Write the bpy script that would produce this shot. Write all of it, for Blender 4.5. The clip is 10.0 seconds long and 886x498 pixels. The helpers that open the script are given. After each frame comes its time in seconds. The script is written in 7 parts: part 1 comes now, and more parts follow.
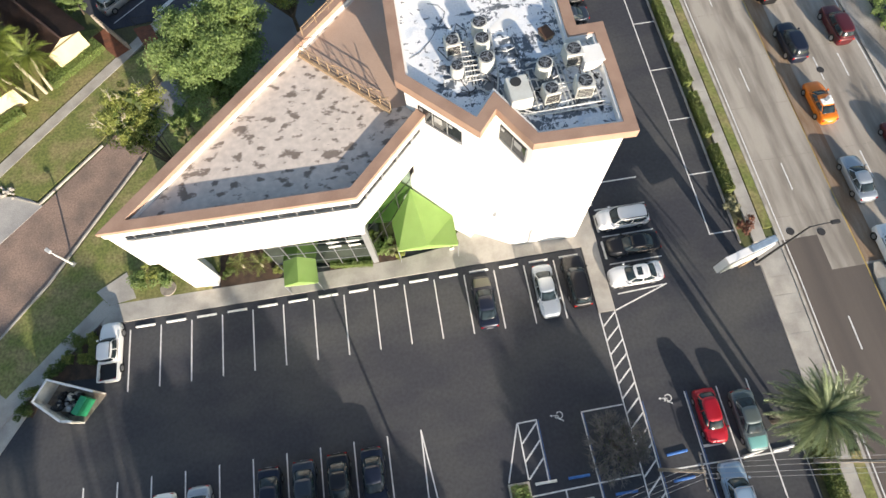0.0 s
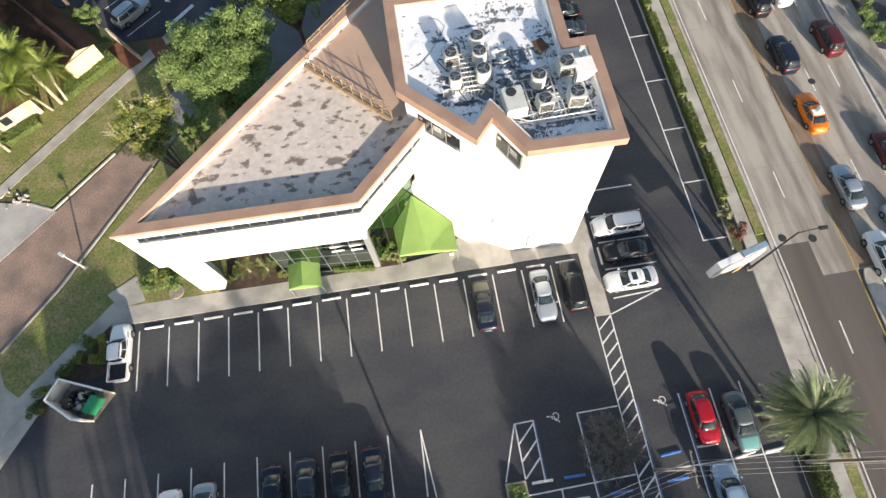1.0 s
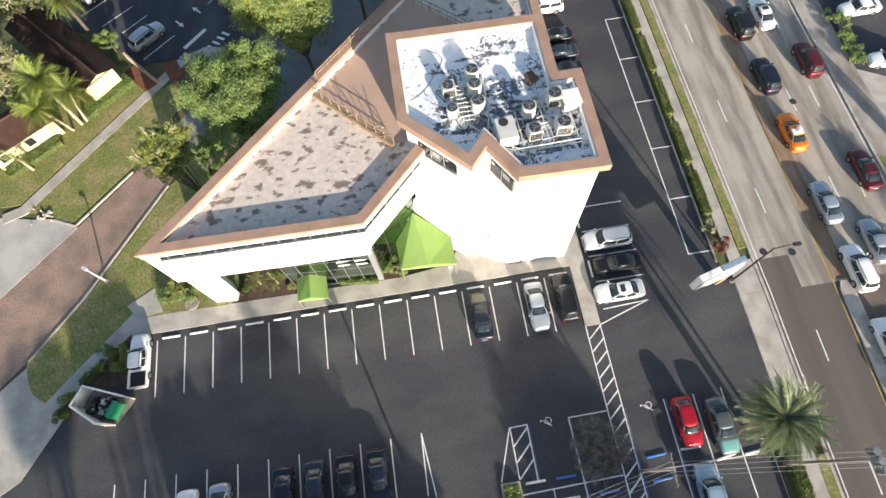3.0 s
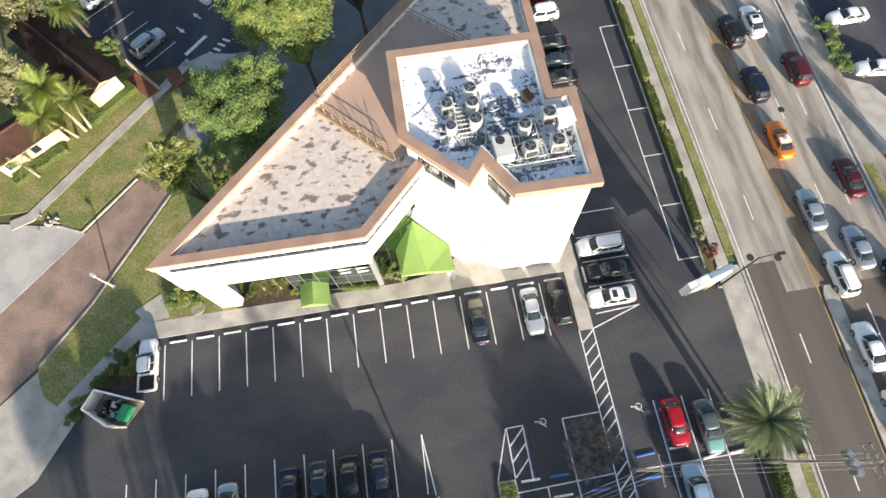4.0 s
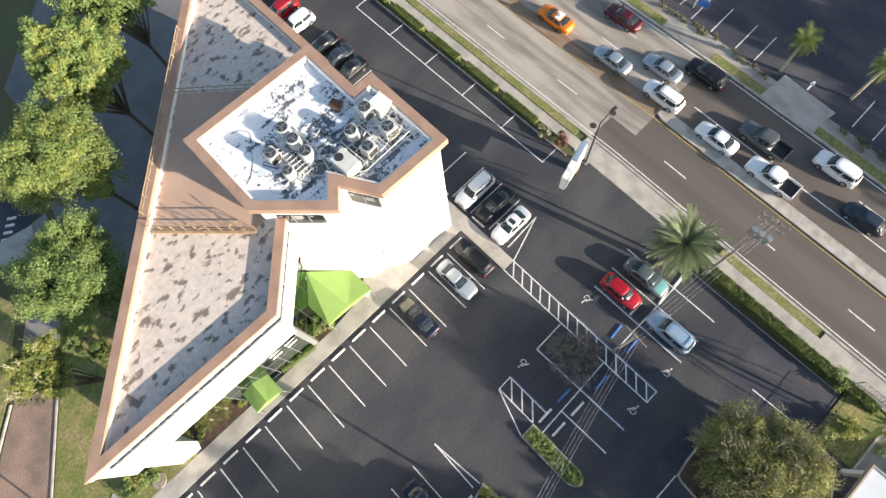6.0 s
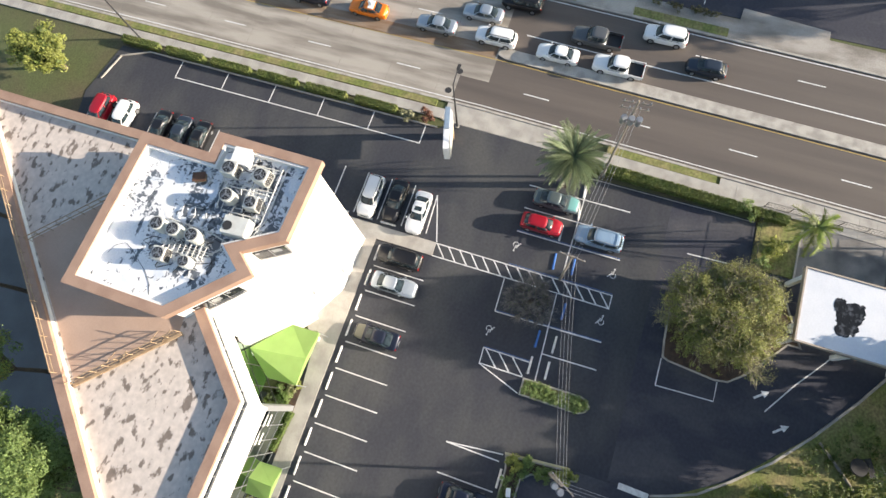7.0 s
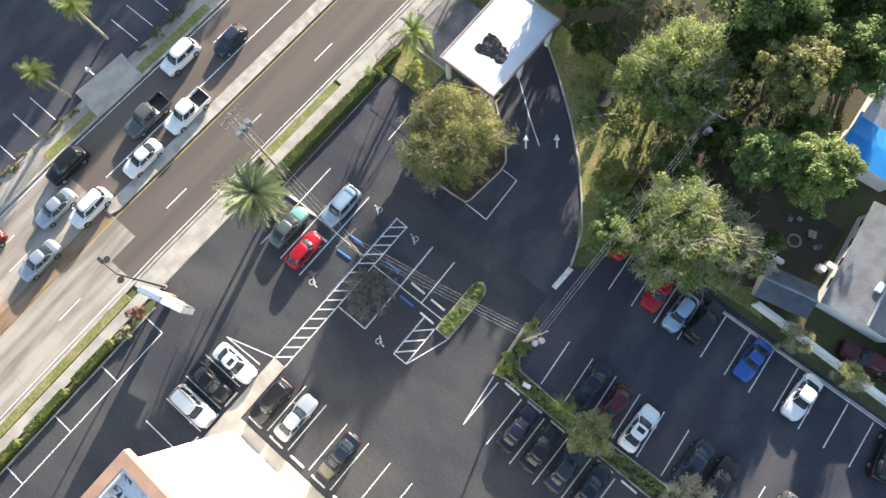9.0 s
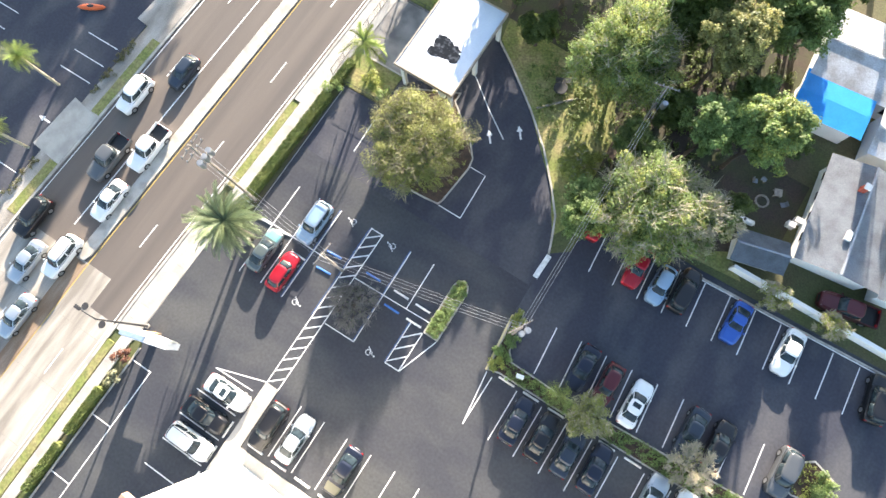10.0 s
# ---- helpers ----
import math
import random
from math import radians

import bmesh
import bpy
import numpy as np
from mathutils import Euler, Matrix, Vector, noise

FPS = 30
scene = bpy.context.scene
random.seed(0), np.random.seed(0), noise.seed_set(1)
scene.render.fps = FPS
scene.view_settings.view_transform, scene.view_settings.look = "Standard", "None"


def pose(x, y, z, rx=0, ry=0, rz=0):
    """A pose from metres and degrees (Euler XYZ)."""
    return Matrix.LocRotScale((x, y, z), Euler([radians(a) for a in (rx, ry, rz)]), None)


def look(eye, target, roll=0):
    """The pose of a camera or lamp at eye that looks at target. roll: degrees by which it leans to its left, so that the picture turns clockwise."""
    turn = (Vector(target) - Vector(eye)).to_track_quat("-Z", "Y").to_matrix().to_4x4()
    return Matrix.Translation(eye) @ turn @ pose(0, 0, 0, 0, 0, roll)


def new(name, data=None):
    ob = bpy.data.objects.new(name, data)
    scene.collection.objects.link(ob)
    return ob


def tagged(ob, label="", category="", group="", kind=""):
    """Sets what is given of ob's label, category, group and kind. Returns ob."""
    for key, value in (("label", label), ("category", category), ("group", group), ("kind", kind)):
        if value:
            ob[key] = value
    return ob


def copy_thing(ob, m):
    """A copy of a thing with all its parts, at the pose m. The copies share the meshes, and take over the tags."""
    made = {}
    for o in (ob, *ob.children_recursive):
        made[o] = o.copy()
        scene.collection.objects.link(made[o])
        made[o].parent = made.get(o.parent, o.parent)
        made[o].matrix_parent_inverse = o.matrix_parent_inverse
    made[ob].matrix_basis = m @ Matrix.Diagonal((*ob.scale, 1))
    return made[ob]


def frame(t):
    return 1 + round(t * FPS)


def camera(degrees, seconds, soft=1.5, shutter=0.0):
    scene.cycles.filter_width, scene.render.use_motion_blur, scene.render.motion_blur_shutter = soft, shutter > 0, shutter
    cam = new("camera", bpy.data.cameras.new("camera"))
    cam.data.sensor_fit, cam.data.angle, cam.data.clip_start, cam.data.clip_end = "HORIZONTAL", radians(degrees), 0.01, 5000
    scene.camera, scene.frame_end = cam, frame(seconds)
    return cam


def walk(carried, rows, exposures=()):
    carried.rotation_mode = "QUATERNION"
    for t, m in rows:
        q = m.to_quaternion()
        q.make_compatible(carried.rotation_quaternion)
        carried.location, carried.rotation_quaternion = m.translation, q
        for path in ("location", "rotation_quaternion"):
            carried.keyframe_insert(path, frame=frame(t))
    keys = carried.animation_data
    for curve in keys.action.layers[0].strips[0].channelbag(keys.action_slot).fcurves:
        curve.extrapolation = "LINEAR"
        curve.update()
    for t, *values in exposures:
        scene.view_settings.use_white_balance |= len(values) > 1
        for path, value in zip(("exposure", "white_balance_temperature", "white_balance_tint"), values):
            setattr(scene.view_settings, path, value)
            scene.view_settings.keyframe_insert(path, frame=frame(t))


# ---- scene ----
cam = camera(77.5, 10.0)

PATH = [
    (0, (-10.907, -10.037, 47.483), (-10.859, -9.318, 45.618), -5.7),
    (0.5, (-10.75, -10.669, 48.077), (-10.708, -9.926, 46.221), -6.0),
    (1, (-10.612, -11.142, 48.599), (-10.574, -10.383, 46.749), -6.4),
    (1.5, (-10.485, -11.445, 49.098), (-10.451, -10.674, 47.253), -6.9),
    (2, (-10.33, -11.666, 49.788), (-10.302, -10.887, 47.946), -7.3),
    (2.5, (-10.173, -11.68, 50.654), (-10.146, -10.9, 48.812), -7.3),
    (4, (-10.15, -10.434, 54.199), (-10.113, -9.702, 52.338), -6.6),
    (4.5, (-10.247, -9.957, 54.585), (-10.205, -9.242, 52.717), -6.2),
    (5, (-10.304, -9.735, 54.65), (-10.223, -9.028, 52.781), -6.6),
    (5.5, (-10.295, -9.617, 54.621), (-10.086, -8.961, 52.743), -8.9),
    (6, (-10.197, -9.593, 54.698), (-9.844, -9.05, 52.806), -11.9),
    (6.2, (-10.183, -9.622, 54.71), (-9.78, -9.137, 52.812), -12.9),
    (7.3, (-10.315, -9.992, 54.809), (-9.803, -9.738, 52.893), -14.9),
    (7.5, (-10.319, -10.09, 54.831), (-9.795, -9.894, 52.911), -14.9),
    (7.7, (-10.244, -10.239, 54.827), (-9.722, -10.143, 52.899), -15.0),
    (8, (-10.091, -10.461, 54.814), (-9.621, -10.546, 52.872), -13.0),
    (8.5, (-9.987, -10.753, 54.869), (-9.595, -10.951, 52.918), -10.6),
    (9, (-10.183, -11.009, 54.966), (-9.875, -11.293, 53.011), -7.5),
    (9.5, (-10.620, -11.150, 55.060), (-10.332, -11.460, 53.110), -7.2),
    (10, (-11.027, -11.363, 55.163), (-10.75, -11.687, 53.209), -8.1),
]
EXPOSURE = [(0.0, 1.13), (2.5, 1.20), (4.5, 1.37), (7.5, 1.37), (8.0, 1.32), (8.5, 1.54), (9.0, 1.90), (9.5, 2.23), (10.0, 2.54)]
walk(cam, [(t, look(eye, target, roll)) for t, eye, target, roll in PATH], EXPOSURE)

# ---- light ----
SUN_ELEV, SUN_AZ = radians(14.2), math.atan2(0.285, -0.958)
world = bpy.data.worlds.new("sky")
scene.world = world
world.use_nodes = True
wn = world.node_tree.nodes
sky = wn.new("ShaderNodeTexSky")
sky.sky_type, sky.sun_disc = "NISHITA", False
sky.sun_elevation, sky.sun_rotation = SUN_ELEV, SUN_AZ
world.node_tree.links.new(sky.outputs[0], wn["Background"].inputs[0])
wn["Background"].inputs[1].default_value = 0.108
sun = new("sun", bpy.data.lights.new("sun", "SUN"))
sun.data.energy, sun.data.angle, sun.data.color = 5.0, radians(0.53), (1.0, 0.872, 0.73)
sun.matrix_world = look((0.285 * 50, -0.958 * 50, 50 * math.tan(SUN_ELEV)), (0, 0, 0))


# ---- materials ----
def mat(name, color, rough=0.8, metal=0.0, second=None, scale=2.0, amount=0.5, fine=40.0, grain=0.15, bump=0.0, island=0.0, object_random=0.0, thresholds=(0.4, 0.65), coat=0.0, translucent=0.0, stretch=(1, 1, 1), gloss=0.5):
    """A surface with two scales of variation: patches towards a second colour and fine grain."""
    m = bpy.data.materials.new(name)
    m.use_nodes = True
    n, l = m.node_tree.nodes, m.node_tree.links
    b = n["Principled BSDF"]
    b.inputs["Roughness"].default_value, b.inputs["Metallic"].default_value = rough, metal
    b.inputs["Coat Weight"].default_value = coat
    b.inputs["Specular IOR Level"].default_value = gloss
    geo = n.new("ShaderNodeNewGeometry")
    big, small = n.new("ShaderNodeTexNoise"), n.new("ShaderNodeTexNoise")
    for t, s in ((big, scale), (small, fine)):
        t.inputs["Scale"].default_value = s
        t.inputs["Detail"].default_value = 6
        l.new(geo.outputs["Position"], t.inputs["Vector"])
    if stretch != (1, 1, 1):
        fit = n.new("ShaderNodeMapping")
        fit.inputs["Scale"].default_value = stretch
        l.new(geo.outputs["Position"], fit.inputs["Vector"])
        l.new(fit.outputs[0], big.inputs["Vector"])
    ramp = n.new("ShaderNodeMapRange")
    ramp.inputs["From Min"].default_value, ramp.inputs["From Max"].default_value = thresholds
    ramp.inputs["To Max"].default_value = amount
    l.new(big.outputs[0], ramp.inputs["Value"])
    mix = n.new("ShaderNodeMix")
    mix.data_type = "RGBA"
    mix.inputs["A"].default_value = (*color, 1)
    mix.inputs["B"].default_value = (*(second or [c * 0.6 for c in color]), 1)
    l.new(ramp.outputs[0], mix.inputs["Factor"])
    hsv = n.new("ShaderNodeHueSaturation")
    l.new(mix.outputs["Result"], hsv.inputs["Color"])
    val = n.new("ShaderNodeMapRange")
    val.inputs["To Min"].default_value, val.inputs["To Max"].default_value = 1 - grain * 2, 1 + grain * 2
    l.new(small.outputs[0], val.inputs["Value"])
    last = val.outputs[0]
    for source, size in ((geo.outputs["Random Per Island"], island), (None, object_random)):
        if size:
            if source is None:
                source = n.new("ShaderNodeObjectInfo").outputs["Random"]
            r = n.new("ShaderNodeMapRange")
            r.inputs["To Min"].default_value, r.inputs["To Max"].default_value = 1 - size, 1 + size
            l.new(source, r.inputs["Value"])
            mul = n.new("ShaderNodeMath")
            mul.operation = "MULTIPLY"
            l.new(last, mul.inputs[0])
            l.new(r.outputs[0], mul.inputs[1])
            last = mul.outputs[0]
    l.new(last, hsv.inputs["Value"])
    l.new(hsv.outputs[0], b.inputs["Base Color"])
    if bump:
        bn = n.new("ShaderNodeBump")
        bn.inputs["Strength"].default_value, bn.inputs["Distance"].default_value = bump, 0.03
        l.new(small.outputs[0], bn.inputs["Height"])
        l.new(bn.outputs[0], b.inputs["Normal"])
    if translucent:
        tr, add = n.new("ShaderNodeBsdfTranslucent"), n.new("ShaderNodeMixShader")
        l.new(hsv.outputs[0], tr.inputs[0])
        add.inputs[0].default_value = translucent
        l.new(b.outputs[0], add.inputs[1])
        l.new(tr.outputs[0], add.inputs[2])
        l.new(add.outputs[0], n["Material Output"].inputs[0])
    return m


ASPHALT = mat("lot_asphalt", (0.049, 0.051, 0.060), 0.85, gloss=0.15, second=(0.081, 0.082, 0.081), scale=0.2, amount=0.85, fine=3.5, grain=0.14, bump=0.2, thresholds=(0.40, 0.66), stretch=(0.5, 1, 1))
DARK_ASPHALT = mat("dark_asphalt", (0.047, 0.049, 0.063), 0.85, gloss=0.2, second=(0.095, 0.093, 0.096), scale=0.25, amount=0.8, fine=3.5, grain=0.15, bump=0.2, thresholds=(0.45, 0.7), stretch=(1, 0.5, 1))
ROAD_ASPHALT = mat("road_asphalt", (0.118, 0.098, 0.083), 0.85, second=(0.085, 0.072, 0.064), scale=0.5, amount=0.9, fine=20, grain=0.12, bump=0.3, stretch=(1, 0.06, 1))
ROAD_CONCRETE = mat("road_concrete", (0.385, 0.35, 0.30), 0.9, gloss=0.25, second=(0.19, 0.168, 0.142), scale=0.7, amount=0.9, fine=14, grain=0.14, bump=0.1, thresholds=(0.4, 0.62), stretch=(1, 0.13, 1))
CONCRETE = mat("pavement_concrete", (0.42, 0.395, 0.35), 0.85, second=(0.29, 0.27, 0.24), scale=0.6, amount=0.85, fine=14, grain=0.12, bump=0.2)
KERB = mat("kerb_concrete", (0.44, 0.41, 0.36), 0.85, second=(0.25, 0.23, 0.2), scale=0.8, amount=0.8, fine=14, grain=0.1)
GRASS = mat("lawn", (0.15, 0.172, 0.045), 0.95, second=(0.26, 0.215, 0.10), scale=0.45, amount=0.85, fine=4, grain=0.45, bump=1.0)
GROUND = mat("ground_soil_grass", (0.085, 0.10, 0.035), 0.95, second=(0.10, 0.075, 0.045), scale=0.12, amount=0.9, fine=6, grain=0.3, bump=0.8)
# Soil darkened: part of the tree shade sits in its colour.
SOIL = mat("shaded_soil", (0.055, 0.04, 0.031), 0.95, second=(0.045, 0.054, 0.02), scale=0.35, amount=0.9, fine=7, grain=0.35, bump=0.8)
MULCH = mat("mulch", (0.095, 0.06, 0.04), 0.95, second=(0.05, 0.035, 0.025), scale=1.5, amount=0.9, fine=25, grain=0.3, bump=0.8)
PAVER = mat("brick_pavers", (0.31, 0.215, 0.165), 0.9, second=(0.18, 0.135, 0.11), scale=0.35, amount=0.9, fine=6, grain=0.3, bump=0.4, object_random=0.1)
WHITE_LINE = mat("white_road_paint", (0.72, 0.72, 0.70), 0.7, second=(0.45, 0.44, 0.42), scale=3, amount=0.6, fine=30, grain=0.12)
BLUE_LINE = mat("blue_road_paint", (0.09, 0.17, 0.37), 0.7, second=(0.06, 0.10, 0.22), scale=3, amount=0.8, fine=30)
YELLOW_LINE = mat("yellow_road_paint", (0.46, 0.33, 0.09), 0.7, second=(0.30, 0.22, 0.08), scale=2, amount=0.8, fine=30)
STUCCO = mat("white_stucco", (0.80, 0.79, 0.76), 0.9, second=(0.72, 0.70, 0.66), scale=0.6, amount=0.5, fine=30, grain=0.04, bump=0.15)
COPING = mat("tan_coping", (0.36, 0.235, 0.17), 0.8, second=(0.28, 0.175, 0.125), scale=0.7, amount=0.8, fine=15, grain=0.1)
GRAVEL = mat("gravel_roof", (0.56, 0.49, 0.43), 0.95, second=(0.14, 0.11, 0.09), scale=1.5, amount=0.88, fine=2.2, grain=0.16, bump=0.1, thresholds=(0.55, 0.62), stretch=(0.72, 1.15, 1))
BROWN_ROOF = mat("brown_roof_membrane", (0.46, 0.325, 0.245), 0.85, second=(0.40, 0.28, 0.21), scale=0.3, amount=0.7, fine=10, grain=0.06)
WHITE_ROOF = mat("white_coated_roof", (0.78, 0.79, 0.80), 0.5, second=(0.07, 0.085, 0.105), scale=2.5, amount=0.95, fine=9, grain=0.12, bump=0.15, thresholds=(0.60, 0.65), stretch=(1.0, 0.8, 1))
GLASS = mat("dark_glass", (0.020, 0.024, 0.028), 0.08, second=(0.03, 0.035, 0.04), scale=0.5, amount=0.5, fine=3, grain=0.05, gloss=0.3)
FRAME = mat("grey_metal_frame", (0.40, 0.41, 0.42), 0.45, metal=0.6, fine=10, grain=0.05, amount=0.2)
DARK = mat("dark_recess", (0.03, 0.03, 0.032), 0.8, fine=10)
FRONT_GLASS = mat("grey_green_front_glass", (0.22, 0.28, 0.235), 0.04, metal=1.0, second=(0.14, 0.18, 0.15), scale=0.5, amount=0.5, fine=3, grain=0.04)
REFLECT = mat("tinted_reflective_glass", (0.21, 0.30, 0.235), 0.04, metal=1.0, second=(0.18, 0.26, 0.205), scale=0.5, amount=0.5, fine=3, grain=0.04)
AWNING = mat("green_canvas", (0.42, 0.59, 0.21), 0.8, second=(0.38, 0.54, 0.185), scale=1.0, amount=0.6, fine=40, grain=0.05, translucent=0.25)
RUST = mat("rusty_steel", (0.36, 0.26, 0.16), 0.8, second=(0.24, 0.16, 0.09), scale=2, amount=0.8, fine=20)
LEAF = mat("leaf_green", (0.222, 0.305, 0.094), 0.6, second=(0.18, 0.245, 0.082), scale=0.5, amount=0.8, fine=6, grain=0.2, island=0.35, translucent=0.5)
LEAF_YELLOW = mat("leaf_yellow_green", (0.315, 0.345, 0.085), 0.6, second=(0.25, 0.28, 0.075), scale=0.5, amount=0.8, fine=6, grain=0.2, island=0.35, translucent=0.5)
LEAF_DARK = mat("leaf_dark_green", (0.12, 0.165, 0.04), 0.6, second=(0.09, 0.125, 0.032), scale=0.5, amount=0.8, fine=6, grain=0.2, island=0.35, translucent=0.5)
LEAF_GREY = mat("leaf_grey_green", (0.3, 0.305, 0.15), 0.6, second=(0.36, 0.35, 0.23), scale=0.5, amount=0.8, fine=6, grain=0.2, island=0.35, translucent=0.5)
LEAF_DEEP = mat("leaf_deep_green", (0.215, 0.30, 0.095), 0.6, second=(0.165, 0.235, 0.075), scale=0.5, amount=0.8, fine=6, grain=0.2, island=0.3, translucent=0.5)
LEAF_OLIVE = mat("leaf_olive", (0.285, 0.28, 0.095), 0.7, second=(0.20, 0.205, 0.075), scale=0.6, amount=0.9, fine=6, grain=0.2, island=0.35, translucent=0.4)
HEDGE = mat("hedge_leaf", (0.14, 0.185, 0.05), 0.65, second=(0.18, 0.20, 0.06), scale=0.8, amount=0.8, fine=8, grain=0.25, island=0.4, translucent=0.3)
BARK = mat("bark", (0.13, 0.10, 0.075), 0.95, second=(0.075, 0.06, 0.05), scale=4, amount=0.8, fine=25, grain=0.25, bump=0.8)
PALE_BARK = mat("pale_branches", (0.42, 0.38, 0.28), 0.9, second=(0.3, 0.26, 0.18), scale=4, amount=0.8, fine=25, grain=0.2)
POLE_WOOD = mat("pole_wood", (0.31, 0.27, 0.225), 0.9, second=(0.2, 0.17, 0.14), scale=3, amount=0.8, fine=30, grain=0.2, bump=0.4)
GALV = mat("galvanised_steel", (0.45, 0.46, 0.47), 0.4, metal=0.8, fine=20, grain=0.05)
AC_METAL = mat("beige_ac_casing", (0.56, 0.57, 0.53), 0.55, second=(0.45, 0.43, 0.38), scale=1.5, amount=0.5, fine=20, grain=0.06)
BLACK = mat("black_plastic", (0.012, 0.012, 0.013), 0.5, fine=20)


# the grime of the coated roof gathers round the condensers
rn, rl = WHITE_ROOF.node_tree.nodes, WHITE_ROOF.node_tree.links
grime = next(n for n in rn if n.type == "TEX_NOISE" and abs(n.inputs["Scale"].default_value - 2.5) < 0.01)
grime.inputs["Distortion"].default_value, grime.inputs["Roughness"].default_value = 0.7, 0.68
limit = grime.outputs[0].links[0].to_socket
near = rn.new("ShaderNodeVectorMath")
near.operation = "DISTANCE"
near.inputs[1].default_value = (-2.8, 11.4, 17.56)
rl.new(rn.new("ShaderNodeNewGeometry").outputs["Position"], near.inputs[0])
fade, total = rn.new("ShaderNodeMapRange"), rn.new("ShaderNodeMath")
fade.inputs["From Min"].default_value, fade.inputs["From Max"].default_value = 2.0, 10.0
fade.inputs["To Min"].default_value, fade.inputs["To Max"].default_value = 0.17, -0.03
rl.new(near.outputs["Value"], fade.inputs["Value"])
rl.new(grime.outputs[0], total.inputs[0])
rl.new(fade.outputs[0], total.inputs[1])
rl.new(total.outputs[0], limit)
broad, gate, both = rn.new("ShaderNodeTexNoise"), rn.new("ShaderNodeMapRange"), rn.new("ShaderNodeMath")
broad.inputs["Scale"].default_value, broad.inputs["Detail"].default_value = 0.55, 3
rl.new(rn.new("ShaderNodeNewGeometry").outputs["Position"], broad.inputs["Vector"])
gate.inputs["From Min"].default_value, gate.inputs["From Max"].default_value = 0.35, 0.65
gate.inputs["To Min"].default_value, gate.inputs["To Max"].default_value = -0.12, 0.09
both.operation = "ADD"
rl.new(broad.outputs[0], gate.inputs["Value"])
rl.new(total.outputs[0], both.inputs[0])
rl.new(gate.outputs[0], both.inputs[1])
# dirt caught along the seams of the coating
seam, fleck, dirt = rn.new("ShaderNodeTexWave"), rn.new("ShaderNodeMapRange"), rn.new("ShaderNodeMath")
seam.bands_direction = "Y"
seam.inputs["Scale"].default_value, seam.inputs["Distortion"].default_value = 0.33, 1.2
rl.new(rn.new("ShaderNodeNewGeometry").outputs["Position"], seam.inputs["Vector"])
fleck.inputs["From Min"].default_value, fleck.inputs["To Max"].default_value = 0.72, 0.075
rl.new(seam.outputs["Fac"], fleck.inputs["Value"])
rl.new(both.outputs[0], dirt.inputs[0])
rl.new(fleck.outputs[0], dirt.inputs[1])
rl.new(dirt.outputs[0], limit)
# grey-blue patches: pale shade on the white roof, put into its colour
thin, worn, coat = rn.new("ShaderNodeTexNoise"), rn.new("ShaderNodeMapRange"), rn.new("ShaderNodeMix")
thin.inputs["Scale"].default_value, thin.inputs["Detail"].default_value, thin.inputs["Distortion"].default_value = 0.6, 9, 0.8
rl.new(rn.new("ShaderNodeNewGeometry").outputs["Position"], thin.inputs["Vector"])
worn.inputs["From Min"].default_value, worn.inputs["From Max"].default_value, worn.inputs["To Max"].default_value = 0.5, 0.62, 0.8
rl.new(thin.outputs[0], worn.inputs["Value"])
coat.data_type = "RGBA"
coat.inputs["A"].default_value, coat.inputs["B"].default_value = (0.80, 0.80, 0.80, 1), (0.58, 0.63, 0.69, 1)
rl.new(worn.outputs[0], coat.inputs["Factor"])
rl.new(coat.outputs["Result"], next(n for n in rn if n.type == "MIX" and n != coat).inputs["A"])


# ---- mesh helpers ----
def thing(name, label, category, group="", loc=(0, 0, 0), rz=0.0, kind=""):
    e = new(name)
    e.matrix_basis = pose(*loc, 0, 0, rz)
    return tagged(e, label, category, group, kind)


def part(name, bm, material, parent=None, label=""):
    me = bpy.data.meshes.new(name)
    bm.to_mesh(me)
    bm.free()
    me.materials.append(material)
    ob = new(name, me)
    ob.parent = parent
    if label:
        ob["label"] = label
    return ob


def mesh_of(name, verts, faces, material):
    me = bpy.data.meshes.new(name)
    me.from_pydata(verts, [], faces)
    me.materials.append(material)
    return me


def box(bm, x0, y0, z0, x1, y1, z1, bevel=0.0):
    r = bmesh.ops.create_cube(bm, size=1, matrix=Matrix.LocRotScale(((x0 + x1) / 2, (y0 + y1) / 2, (z0 + z1) / 2), None, (abs(x1 - x0), abs(y1 - y0), abs(z1 - z0))))
    if bevel:
        edges = {e for v in r["verts"] for e in v.link_edges}
        bmesh.ops.bevel(bm, geom=list(edges), offset=bevel, segments=2, affect="EDGES")
    return bm


def beam(bm, a, b, w, h=None):
    """A square bar from a to b."""
    a, b = Vector(a), Vector(b)
    d = b - a
    q = d.to_track_quat("Z", "Y")
    bmesh.ops.create_cube(bm, size=1, matrix=Matrix.LocRotScale((a + b) / 2, q, (w, h or w, d.length)))
    return bm


def tube(bm, pts, radii, seg=7):
    rings = []
    for i, p in enumerate(pts):
        d = Vector(pts[min(i + 1, len(pts) - 1)]) - Vector(pts[max(i - 1, 0)])
        q = d.to_track_quat("Z", "Y")
        rings.append([bm.verts.new(Vector(p) + q @ Vector((radii[i] * math.cos(2 * math.pi * k / seg), radii[i] * math.sin(2 * math.pi * k / seg), 0))) for k in range(seg)])
    for r0, r1 in zip(rings, rings[1:]):
        for k in range(seg):
            bm.faces.new((r0[k], r0[(k + 1) % seg], r1[(k + 1) % seg], r1[k]))
    bm.faces.new(rings[0][::-1])
    bm.faces.new(rings[-1])
    return bm


